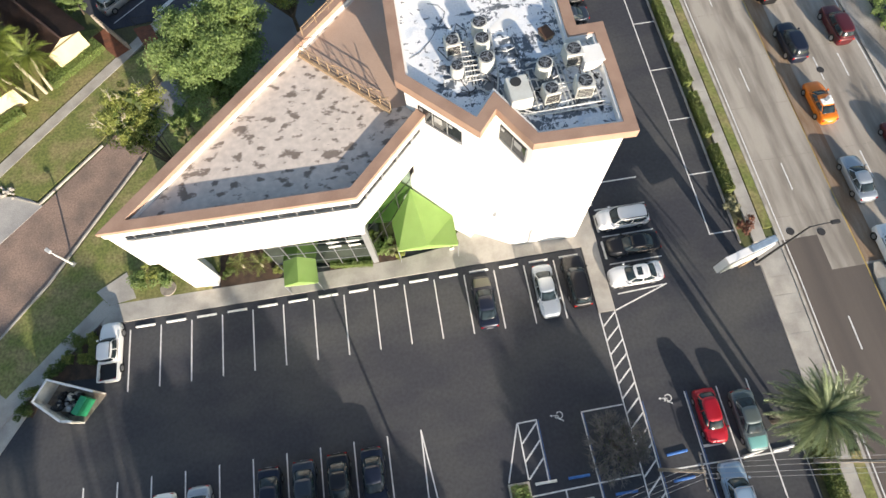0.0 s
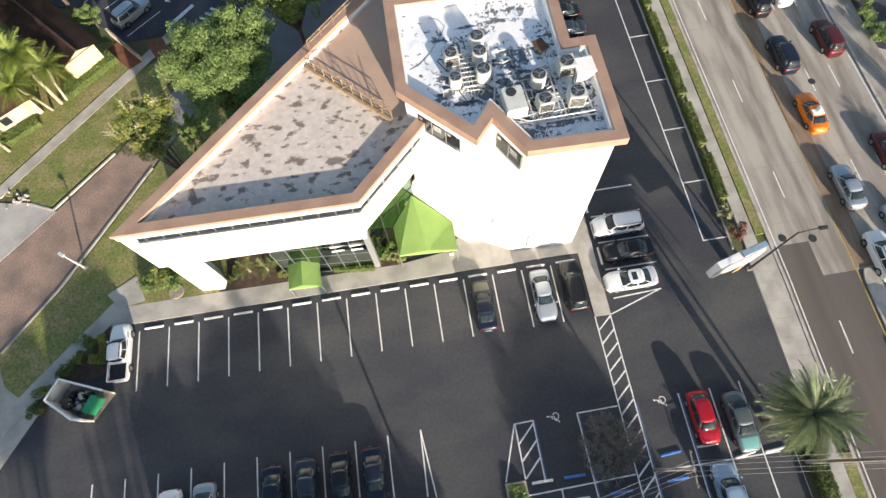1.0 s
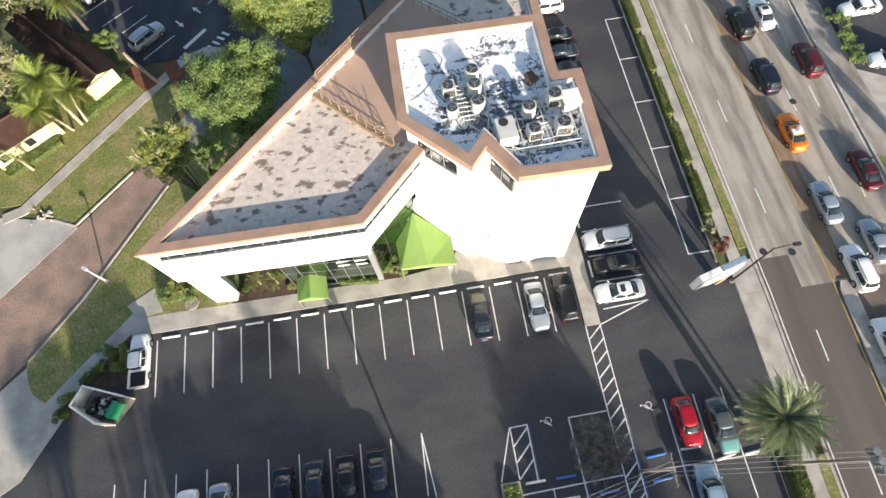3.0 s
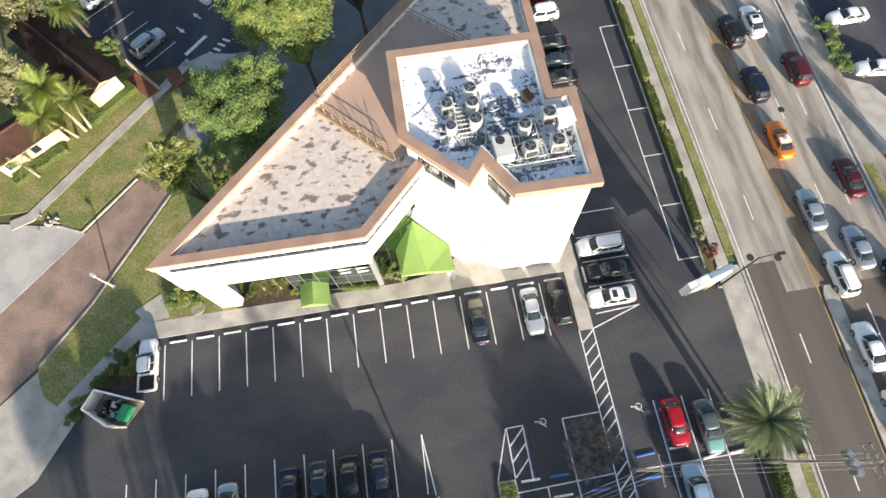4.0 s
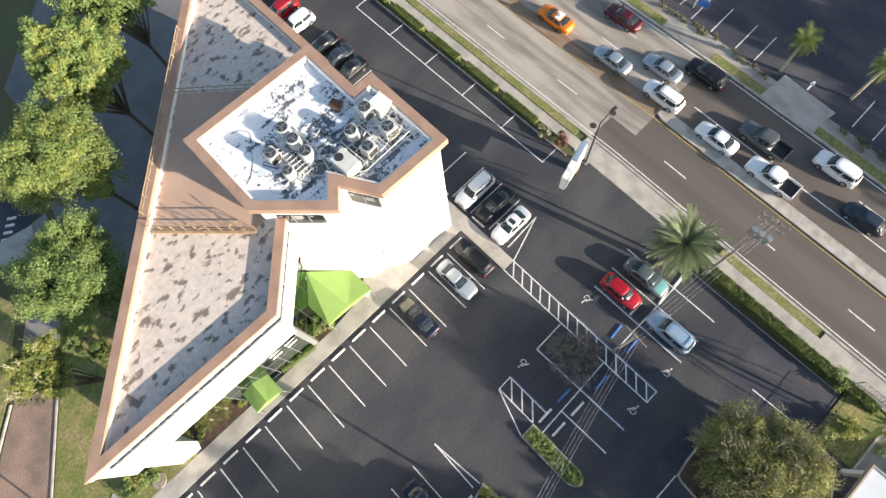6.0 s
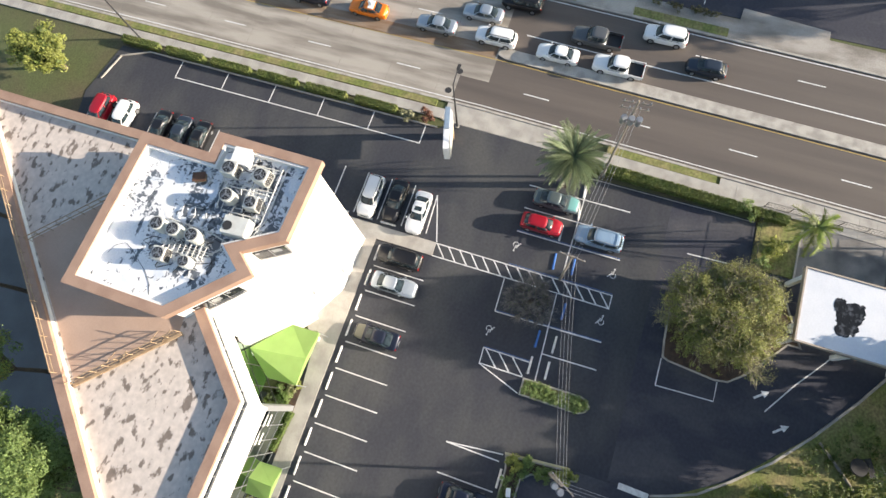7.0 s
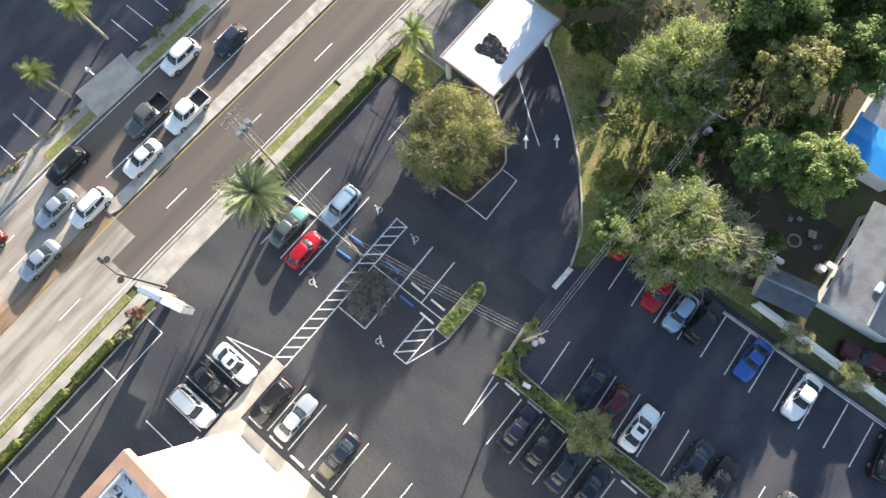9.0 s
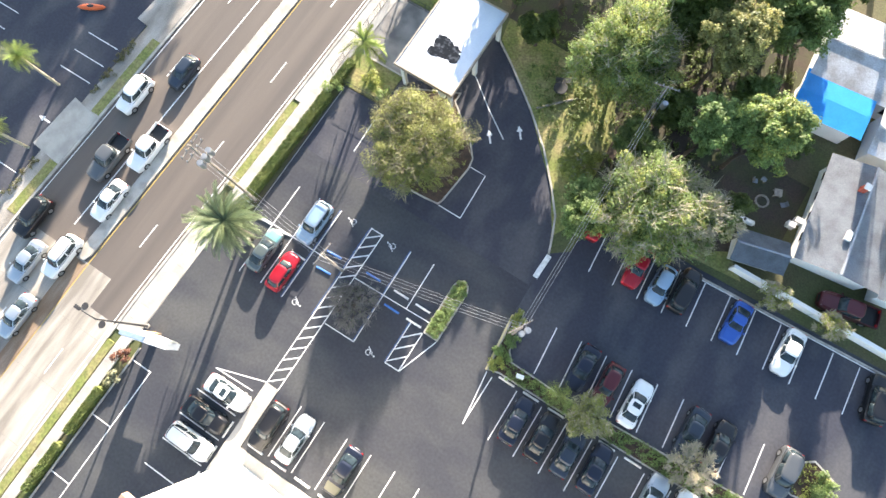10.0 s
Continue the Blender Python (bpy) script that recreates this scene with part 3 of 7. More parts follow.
# joints of the concrete road
JOINT = mat("joint_filler", (0.24, 0.215, 0.18), 0.9, fine=10)
for k in range(14):
    y = 6.0 + 6.0 * k
    part("joint", box(bmesh.new(), 20.7, y, -0.03, 36.8, y + 0.03, -0.007), JOINT, road_n)
slab("far_apron", bend([(37.2, -12.6), (40.9, -13.2), (41.2, -6.6), (37.2, -6.2)]), -0.3, 0.125, CONCRETE, "pale concrete driveway apron across the road")
slab("far_apron", bend([(37.2, -34.0), (41.0, -34.0), (41.5, -24.6), (37.2, -24.2)]), -0.3, 0.125, FAR_WALK, "stained concrete driveway apron across the road")
for y in (-20.3, -17.8, -15.4, -3.0, -0.5, 2.9, 5.65):
    for x in (42.5, 55.5):
        mark([(x - 2.1, y), (x + 2.2, y + 0.05)], LINE, WHITE_LINE, far_lot, -0.02)
mark([(45.3, 5.65), (44.9, 7.5)], LINE, WHITE_LINE, far_lot, -0.02), mark([(41.2, 7.9), (44.9, 7.5)], LINE, WHITE_LINE, far_lot, -0.02)
for k in range(3):
    mark([(46.0, 9.4 + 2.7 * k), (50.5, 9.4 + 2.7 * k)], LINE, WHITE_LINE, far_lot, -0.02)
arrow(41.9, -9.4, 0, far_lot, -0.02)
for p, q in (((-44.8, 46.4), (-41.8, 48.8)), ((-41.8, 41.5), (-38.1, 44.7)), ((-47.5, 48.0), (-43.8, 50.8)), ((-50.4, 50.4), (-46.6, 53.2)), ((-53.0, 52.6), (-49.4, 55.4)), ((-33.9, 49.2), (-30.6, 53.4)), ((-41.2, 57.9), (-37.8, 62.4))):
    mark([p, q], LINE, WHITE_LINE, west_lot)
# hatched bay beside the black car
HA, HB, HC, HD = Vector((-35.4, 59.8)), Vector((-33.6, 58.1)), Vector((-37.7, 54.3)), Vector((-39.3, 56.2))
for p, q in ((HA, HB), (HB, HC), (HC, HD), (HD, HA)):
    mark([tuple(p), tuple(q)], LINE, WHITE_LINE, west_lot)
for k in range(1, 6):
    mark([tuple(HD.lerp(HA, k / 6)), tuple(HC.lerp(HB, k / 6 - 0.1))], 0.14, WHITE_LINE, west_lot)
mark([(-36.8, 42.3), (-34.2, 44.9)], 0.5, WHITE_LINE, west_lot)
for i in range(4):
    mark([(-33.9 + 0.6 * i, 42.1 + 0.62 * i), (-33.0 + 0.6 * i, 41.5 + 0.62 * i)], 0.34, WHITE_LINE, west_lot)
for p in ((-39.6, 62.2), (-31.6, 54.4)):
    mark([(p[0] - 0.6, p[1] + 0.5), (p[0] + 0.7, p[1] - 0.7)], 0.22, WHITE_LINE, west_lot)

part("dirt_band", prism(bmesh.new(), strip([(28.0, 0.6), (27.9, 20), (28.1, 40), (28.0, 300)], 1.7), -0.03, -0.004), mat("brown_road_dirt", (0.20, 0.13, 0.08), 0.95, second=(0.29, 0.23, 0.17), scale=1.2, amount=0.9, fine=10, grain=0.25, stretch=(1, 0.2, 1)), road_n, "brown dirt beside the yellow line")
mark([(13.8, -48.4), (13.5, -52.2)], 0.13, WHITE_LINE, neighbour_drive)
mark([(13.4, -52.2), (12.5, -50.6)], 0.13, WHITE_LINE, neighbour_drive, 0.004)
arrow(14.6, -54.4, 90, neighbour_drive)
mark([(0.5, -64.6), (11.5, -64.2)], 0.12, WHITE_LINE, neighbour_lot)
# manholes in the road
for x, y in ((21.8, 4.5), (24.5, 4.0), (31.5, 21.0)):
    bm = bmesh.new()
    bmesh.ops.create_cone(bm, cap_ends=True, segments=20, radius1=0.38, radius2=0.36, depth=0.04, matrix=pose(x, y, -0.005))
    part("manhole_cover", bm, DARK, road_n)

# ---- office building ----
TOWER = [(2.95, 6.85), (2.95, 15.5), (1.15, 15.5), (1.2, 21.4), (-11.35, 21.75), (-11.4, 13.35), (-6.65, 8.45), (-5.35, 10.0), (-3.6, 7.05)]
building = thing("office_building", "white stucco office block with tan copings and a corner tower", "building")
tower_walls = offset(TOWER, 0.5)
part("tower_wall", prism(bmesh.new(), tower_walls, 0.0, 17.55), STUCCO, building)
part("tower_coping", ring(bmesh.new(), TOWER, offset(TOWER, 0.78), 17.5, 18.2), COPING, building, "wide tan coping of the tower")
part("tower_parapet", ring(bmesh.new(), offset(TOWER, 0.74), offset(TOWER, 0.95), 17.2, 18.1), STUCCO, building)
part("tower_roof", prism(bmesh.new(), offset(TOWER, 0.9), 17.2, 17.56), WHITE_ROOF, building, "white coated flat roof with dark stains")

part("tower_wall", prism(bmesh.new(), [(-6.6, 9.35), (-3.45, 7.62), (-3.3, 9.8), (-5.2, 11.2), (-6.9, 10.4)], 0.0, 14.2), STUCCO, building)

part("tower_wall", prism(bmesh.new(), [(-11.15, 13.2), (-6.98, 8.92), (-6.6, 9.3), (-10.8, 13.6)], 0.0, 14.1), STUCCO, building)
part("tower_wall", prism(bmesh.new(), [(-11.6, 12.8), (-8.75, 10.4), (-7.0, 8.94), (-6.65, 9.3), (-10.85, 13.55), (-11.3, 13.3)], 0.0, 6.0), STUCCO, building)

# lower wings: a right triangle in plan behind the tower
EAVE = [(-31.9, 7.15), (-15.1, 6.85), (-9.6, 12.5), (-9.6, 18.0), (0.5, 18.0), (2.1, 21.0), (2.1, 41.0)]
part("upper_wall", prism(bmesh.new(), offset(EAVE, 0.5), 13.9, 14.75), STUCCO, building)
part("roof_edge", ring(bmesh.new(), EAVE, offset(EAVE, 0.8), 14.6, 15.15), STUCCO, building)
part("roof_coping", ring(bmesh.new(), offset(EAVE, -0.05), offset(EAVE, 0.72), 15.15, 15.5), COPING, building, "tan coping round the low roof")
deck = offset(EAVE, 0.75)
part("roof_deck", prism(bmesh.new(), deck, 14.5, 14.85), GRAVEL, building, "pale gravel roof with dark lichen patches")
part("roof_membrane", prism(bmesh.new(), [(-17.9, 19.6), (-12.1, 13.6), (-9.7, 13.9), (-9.7, 18), (-4.5, 21.5), (-3.1, 23.1), (-9.0, 28.7)], 14.6, 14.86), BROWN_ROOF, building, "plain brown roof membrane")
# slot window under the eave, band wall, soffit
part("clerestory", prism(bmesh.new(), [(-31.0, 7.42), (-15.22, 7.12), (-9.8, 12.7), (-10.6, 18), (-22, 18)], 13.55, 14.2), GLASS, building, "dark strip of clerestory glass")
part("slot_sill", prism(bmesh.new(), [(-31.3, 7.33), (-15.18, 7.03), (-9.75, 12.62), (-10.6, 18), (-22, 18)], 13.08, 13.55), STUCCO, building)
part("band_wall", prism(bmesh.new(), [(-32.7, 7.95), (-15.75, 7.65), (-15.6, 9.2), (-31.2, 9.6)], 7.6, 13.08), STUCCO, building, "deep white stucco band over the glass front")
part("band_wall", prism(bmesh.new(), [(-15.748, 7.655), (-10.65, 12.9), (-10.65, 17), (-12, 22), (-20, 20), (-31, 9.605), (-15.6, 9.205)], 8.7, 13.08), STUCCO, building, "deep white stucco band over the corner glass")
part("core_wall", prism(bmesh.new(), [(-24.3, 12.5), (-16.2, 11.0), (-10.6, 15.5), (-3, 20), (1.5, 21), (1.6, 39.0), (-22, 17.0)], 0.0, 14.55), STUCCO, building)
part("pier", prism(bmesh.new(), [(-32.5, 8.4), (-30.4, 8.25), (-30.2, 9.0), (-31.0, 10.4), (-32.2, 10.4)], 0.0, 7.65), STUCCO, building, "white stucco pier at the end of the overhang")
for i in range(13):
    x = -30.4 + 1.22 * i
    y = 7.38 - 0.019 * (x + 31)
    part("bracket", box(bmesh.new(), x, y, 13.3, x + 0.05, 8.2, 14.3), FRAME, building)
part("slot_rail", beam(bmesh.new(), (-31, 7.25, 13.6), (-15.2, 6.98, 13.6), 0.05), FRAME, building)
for i in range(4):
    a, b = -14.7 + 1.2 * i, 7.85 + 1.25 * i
    part("bracket", beam(bmesh.new(), (a, b - 0.2, 13.1), (a + 0.25, b - 0.45, 14.7), 0.08), FRAME, building)

# glass front under the band: panes in a grey frame
def glazing(p, q, z0, z1, cols, rows, name="glass_front", glass=REFLECT, bar=FRAME, thick=0.07):
    p, q = Vector(p), Vector(q)
    d = (q - p).normalized()
    nrm = Vector((d.y, -d.x))
    front = part(name, prism(bmesh.new(), [tuple(p - nrm * 0.02), tuple(q - nrm * 0.02), tuple(q - nrm * 0.12), tuple(p - nrm * 0.12)], z0, z1), DARK, building, "tall glass front in grey frames")
    w, h = (q - p).length / cols, (z1 - z0) / rows
    for c in range(cols):
        for r in range(rows):
            a, b = p + d * (c * w + 0.05), p + d * ((c + 1) * w - 0.05)
            part("pane", prism(bmesh.new(), [tuple(a), tuple(b), tuple(b - nrm * 0.02), tuple(a - nrm * 0.02)], z0 + r * h + 0.05, z0 + (r + 1) * h - 0.05), glass, front)
    for c in range(cols + 1):
        a = p + d * (c * w) + nrm * 0.04
        part("mullion", beam(bmesh.new(), (*a, z0), (*a, z1), thick), bar, front)
    for r in range(rows + 1):
        part("transom", beam(bmesh.new(), (*(p + nrm * 0.03), z0 + r * h), (*(q + nrm * 0.03), z0 + r * h), thick * 0.8), bar, front)


glazing((-24.4, 8.65), (-16.1, 8.05), 0.1, 7.6, 6, 4, glass=FRONT_GLASS, thick=0.045)
for i in range(3, 5):
    for k in range(2):
        x = -24.2 + 1.66 * i
        part("blind", box(bmesh.new(), x, 8.56 - 0.12 * i, 4.6 + 0.9 * k, x + 1.3, 8.6 - 0.12 * i, 4.85 + 0.9 * k), STUCCO, building, "white roller blind")
glazing((-16.0, 8.4), (-11.5, 12.8), 0.1, 8.9, 3, 3, bar=DARK, thick=0.03)
part("corner_post", box(bmesh.new(), -16.15, 7.95, 0.0, -15.65, 8.45, 7.6), FRAME, building)

# windows of the tower below the coping
def tower_window(p, q, z0, z1, n):
    p, q = Vector(p), Vector(q)
    d = (q - p).normalized()
    nrm = Vector((d.y, -d.x))
    quad = lambda a, b, o0, o1: [tuple(a + nrm * o1), tuple(b + nrm * o1), tuple(b + nrm * o0), tuple(a + nrm * o0)]
    w = part("window", prism(bmesh.new(), quad(p, q, -0.1, 0.012), z0, z1), DARK, building, "dark strip window under the coping")
    s = (q - p).length / n
    for i in range(n):
        a, b = p + d * (s * i + 0.06), p + d * (s * (i + 1) - 0.06)
        part("pane", prism(bmesh.new(), quad(a, b, 0.0, 0.03), z0 + 0.08, z1 - 0.08), GLASS, w)
        part("blind", prism(bmesh.new(), quad(a + d * 0.08, a + d * (s * (0.62 if i % 2 else 0.3)), 0.0, 0.035), z1 - (0.75 if i % 2 else 0.4), z1 - 0.12), FRAME, w)
        part("mullion", prism(bmesh.new(), quad(b + d * 0.03, b + d * 0.09, 0.0, 0.05), z0, z1), FRAME, w)
    part("window_sill", prism(bmesh.new(), quad(p, q, 0.0, 0.1), z0 - 0.1, z0), FRAME, w)


u = Vector((4.9, -4.9)).normalized()
a0 = Vector((-11.05, 13.55)) + Vector((0.0, 0.07))
tower_window(tuple(a0 + u * 1.3), tuple(a0 + u * 5.0), 14.6, 16.1, 3)
v = (Vector((-3.6, 7.05)) - Vector((-5.35, 10.0))).normalized()
b0 = Vector((-5.05, 10.47)) + Vector((-0.06, -0.04))
tower_window(tuple(b0 + v * 0.35), tuple(b0 + v * 2.9), 14.6, 16.1, 2)

# railings and ladder frames on the low roof
def railing(p, q, z, h, n):
    r = thing("roof_railing", "thin rusty tan railing across the low roof", "railing", "roof railings")
    p, q = Vector(p), Vector(q)
    for i in range(n + 1):
        c = p.lerp(q, i / n)
        part("post", beam(bmesh.new(), (*c, z), (*c, z + h), 0.05), RUST, r)
    for k in (0.5, 1.0):
        part("rail", beam(bmesh.new(), (*p, z + h * k), (*q, z + h * k), 0.055), RUST, r)
    return r


railing((-18.0, 19.6), (-12.0, 13.4), 14.85, 1.1, 9)
part("roof_curb", beam(bmesh.new(), (-18.1, 19.5, 14.95), (-12.1, 13.3, 14.95), 0.22, 0.26), RUST, building, "tan timber curb under the railing")
railing((-9.2, 28.6), (-3.2, 23.0), 14.85, 1.0, 9)
railing((-17.6, 20.8), (-5.0, 33.4), 15.5, 0.7, 12)
lad = thing("steel_brace", "rusty diagonal steel braces at the tower", "steel brace")
for i in range(2, 5, 2):
    a = Vector((-18.0, 19.4)).lerp(Vector((-12.0, 13.3)), i / 5)
    b = Vector((-18.0, 19.4)).lerp(Vector((-12.0, 13.3)), (i + 1) / 5)
    part("brace", beam(bmesh.new(), (*a, 14.9), (*b, 16.6), 0.05), RUST, lad)
    part("brace", beam(bmesh.new(), (a.x + 0.7, a.y + 0.7, 14.9), (*a, 16.3), 0.045), RUST, lad)

sconce = thing("wall_lamp", "small dark wall lamp on an angled arm", "lamp", "", (-4.94, 8.5, 6.5), -30)
part("arm", beam(bmesh.new(), (0, 0.3, 0.1), (0, -0.55, 0.25), 0.05), FRAME, sconce)
part("lamp_head", box(bmesh.new(), -0.14, -0.85, 0.12, 0.14, -0.5, 0.3, 0.03), FRAME, sconce)

# awnings of green canvas on poles
def awning(label, eaves, back, front, z_eave, z_front):
    """Canvas over a door: the eave corners in order, the ridge from the wall (back) to the front."""
    a = thing("awning", label, "awning", "green awnings")
    for name, pts in (("canopy_slope", [back, eaves[0], eaves[1], front]), ("canopy_slope", [front, eaves[2], eaves[3], back])):
        bm = bmesh.new()
        vs = [bm.verts.new(p if len(p) == 3 else (*p, z_eave)) for p in pts]
        bm.faces.new(vs)
        bmesh.ops.solidify(bm, geom=bm.faces[:], thickness=0.025)
        part(name, bm, AWNING, a)
    bm = bmesh.new()
    vs = [bm.verts.new(p) for p in ((*eaves[1], z_eave), (*eaves[2], z_eave), front)]
    bm.faces.new(vs)
    bmesh.ops.solidify(bm, geom=bm.faces[:], thickness=0.02)
    part("canopy_front", bm, AWNING, a)
    for p, q in zip(eaves, eaves[1:]):
        part("valance", beam(bmesh.new(), (*p, z_eave - 0.12), (*q, z_eave - 0.12), 0.02, 0.24), AWNING, a)
    for p in eaves[1:3]:
        part("post", beam(bmesh.new(), (*p, 0.1), (*p, z_eave), 0.07), FRAME, a)
    return a


awning("small bright green canvas awning over a door", [(-23.75, 8.56), (-23.75, 6.3), (-20.85, 6.15), (-20.95, 8.36)], (-22.3, 8.46, 3.35), (-22.35, 6.2, 3.2), 2.45, 3.2)
awning("large bright green canvas awning at the corner entrance", [(-13.8, 10.48), (-13.6, 7.6), (-8.4, 7.3), (-8.45, 10.1)], (-11.72, 12.5, 4.7), (-11.0, 7.5, 3.45), 3.0, 3.45)

# ---- cars ----
def paint(name, c, metal=0.2):
    return mat(name, c, 0.34, metal=metal, second=[v * 0.9 for v in c], scale=1.5, amount=0.4, fine=60, grain=0.03, coat=0.45, gloss=0.35)


PAINT = {
    "white": paint("white_paint", (0.78, 0.78, 0.77), 0), "silver": paint("silver_paint", (0.38, 0.42, 0.46), 0.5), "black": paint("black_paint", (0.012, 0.012, 0.014)),
    "navy": paint("navy_paint", (0.011, 0.015, 0.030)), "red": paint("red_paint", (0.36, 0.010, 0.022)), "maroon": paint("maroon_paint", (0.085, 0.012, 0.016)),
    "teal": paint("teal_paint", (0.13, 0.16, 0.165), 0.4), "blue": paint("blue_paint", (0.03, 0.10, 0.38), 0.3), "slate": paint("slate_paint", (0.028, 0.038, 0.055)),
    "orange": paint("orange_paint", (0.75, 0.19, 0.01), 0), "pale_blue": paint("pale_blue_paint", (0.27, 0.38, 0.50), 0.2), "grey": paint("grey_paint", (0.10, 0.105, 0.11)),
}
CAR_GLASS = mat("car_glass", (0.03, 0.045, 0.052), 0.06, second=(0.010, 0.013, 0.016), scale=2.2, fine=4, grain=0.1, amount=0.8, gloss=0.38)
TRIM = mat("dark_trim", (0.02, 0.02, 0.022), 0.5, fine=20)
TYRE = mat("tyre_rubber", (0.018, 0.018, 0.018), 0.9, fine=30)
RIM = mat("alloy_rim", (0.45, 0.46, 0.47), 0.35, metal=0.8, fine=20)
LAMP_CLEAR = mat("lamp_glass", (0.75, 0.76, 0.78), 0.15, fine=20, grain=0.03, amount=0.2)
LAMP_RED = mat("red_lamp_glass", (0.40, 0.015, 0.012), 0.2, fine=20, grain=0.03, amount=0.2)

TEAL_BONNET = paint("teal_bonnet_paint", (0.16, 0.36, 0.34), 0.2)
# Olive bonnet: a greenish reflection on the dark car, put into its paint.
BONNET_REFLECTION = paint("bonnet_reflection_paint", (0.13, 0.125, 0.09), 0.3)

KINDS = {  # length, width, height, belt, cabin: base front, roof front, roof rear, base rear
    "sedan": (4.75, 1.82, 1.45, 0.96, (0.235, 0.06, -0.19, -0.37)),
    "coupe": (4.4, 1.80, 1.36, 0.94, (0.20, 0.03, -0.15, -0.38)),
    "hatch": (4.25, 1.76, 1.50, 0.97, (0.27, 0.10, -0.31, -0.455)),
    "suv": (4.75, 1.90, 1.74, 1.06, (0.265, 0.12, -0.40, -0.475)),
    "pickup": (5.6, 1.98, 1.82, 1.08, (0.225, 0.115, -0.17, -0.195)),
}


def car(kind, colour, loc, heading, label, group="parked cars", extras=()):
    L, W, H, belt, cab = KINDS[kind]
    if "compact" in extras:
        L, W = L * 0.92, W * 0.88
    c = thing({"suv": "suv", "pickup": "pickup_truck", "hatch": "hatchback", "coupe": "coupe"}.get(kind, "sedan"), label, "pickup" if kind == "pickup" else "car", group, (*loc, 0.0) if len(loc) == 2 else loc, heading)
    p = PAINT[colour]
    nose = belt - (0.22 if kind in ("sedan", "coupe", "hatch") else 0.12)
    # body: rounded in plan at both ends, crowned bonnet and boot
    cowl, deck = cab[0] * L, cab[3] * L

    def width(x):
        d = min(1.0, (L / 2 - abs(x)) / (0.95 if x > 0 else 0.7))
        return W / 2 * ((0.60 if x > 0 else 0.66) + (0.40 if x > 0 else 0.34) * (1 - (1 - d) ** 2.2) ** 0.55)

    def height(x):
        if x > cowl:
            d = (x - cowl) / (L / 2 - cowl)
            return belt + (nose - belt) * d ** 1.7 - 0.2 * max(0.0, (d - 0.86) / 0.14) ** 2
        if kind == "pickup" and x < deck - 0.02:
            return belt - 0.42
        d = max(0.0, (-x - (L / 2 - 0.28)) / 0.28)
        return belt + 0.02 - 0.26 * d ** 2

    ACROSS = ((0.0, 0.045), (0.3, 0.04), (0.6, 0.022), (0.82, -0.008), (0.93, -0.04), (0.985, -0.10), (1.0, -0.2))
    across = lambda x, k: Vector((x, ACROSS[k][0] * width(x), height(x) + ACROSS[k][1] * (0.2 if height(x) < belt - 0.4 else 1.0)))
    xs = [L / 2 * k for k in (1.0, 0.99, 0.97, 0.94, 0.9, 0.83, 0.74, 0.63)] + [cowl, 0.0] + ([deck, deck - 0.03, -0.47 * L, -0.5 * L] if kind == "pickup" else [-L / 2 * k for k in (0.4, 0.7, 0.82, 0.89, 0.93, 0.96, 0.985, 1.0)])
    bm = bmesh.new()
    rings = []
    for x in xs:
        half = [across(x, k) for k in range(7)] + [Vector((x, width(x), 0.48)), Vector((x, width(x) * 0.97, 0.30)), Vector((x, width(x) * 0.86, 0.2))]
        rings.append([bm.verts.new(q) for q in half[::-1]] + [bm.verts.new((q.x, -q.y, q.z)) for q in half[1:]])
    n = len(rings[0])
    for a, b in zip(rings, rings[1:]):
        for k in range(n):
            bm.faces.new((a[k], b[k], b[(k + 1) % n], a[(k + 1) % n]))
    ends = [bm.faces.new(rings[0]), bm.faces.new(rings[-1][::-1])]
    for f in bm.faces:
        f.smooth = f not in ends
    bmesh.ops.recalc_face_normals(bm, faces=bm.faces[:])
    part("body", bm, p, c)
    bf, rf, rr, br = [k * L for k in cab]
    hb, hr = W * 0.462, W * (0.345 if kind in ("sedan", "coupe", "hatch") else 0.375)
    zb, zr = belt - 0.03, H
    # greenhouse: rounded plans lofted from the belt to the roof, crowned on top
    POW = 4.2
    curve = lambda k: (1 - abs(k) ** POW) ** (1 / POW)
    nose_k = [-0.8, -0.6, -0.4, -0.2, 0.0, 0.2, 0.4, 0.6, 0.8]
    side_k = [0.82, 0.62, 0.42, 0.22, 0.05, -0.03, -0.24, -0.44, -0.64, -0.84]
    corner = 0.5 ** (1 / POW)
    outline = [(curve(k), k, "windshield" if k < 0.79 else "") for k in nose_k] + [(corner, corner, "")]
    outline += [(k, curve(k), "side_window" if i not in (4, 9) else "") for i, k in enumerate(side_k)] + [(-corner, corner, "")]
    outline += [(-curve(k), -k, "rear_window" if k < 0.79 else "") for k in nose_k] + [(-corner, -corner, "")]
    outline += [(-k, -curve(k), "side_window" if i not in (4, 9) else "") for i, k in enumerate(side_k)] + [(corner, -corner, "")]
    m = len(outline)
    levels = (0.0, 0.14, 0.45, 0.74, 0.9, 1.0)

    def shell(v, out=0.0):
        g = v ** 1.3
        cx, ax = (bf + br) / 2 + g * ((rf + rr) - (bf + br)) / 2, (bf - br) / 2 + g * ((rf - rr) - (bf - br)) / 2
        cy = hb + g * (hr - hb)
        return [(cx + (ax + out) * a, (cy + out) * b, zb + (zr - 0.06 - zb) * v + out * 0.6) for a, b, _ in outline]

    bm = bmesh.new()
    rings = [[bm.verts.new(p) for p in shell(v)] for v in levels]
    top = shell(1.0)
    mx, rise = (rf + rr) / 2, 0.06
    for f, dz in ((0.93, 0.55), (0.75, 0.85), (0.4, 1.0)):
        rings.append([bm.verts.new((mx + (x - mx) * f, y * f, z + rise * dz)) for x, y, z in top])
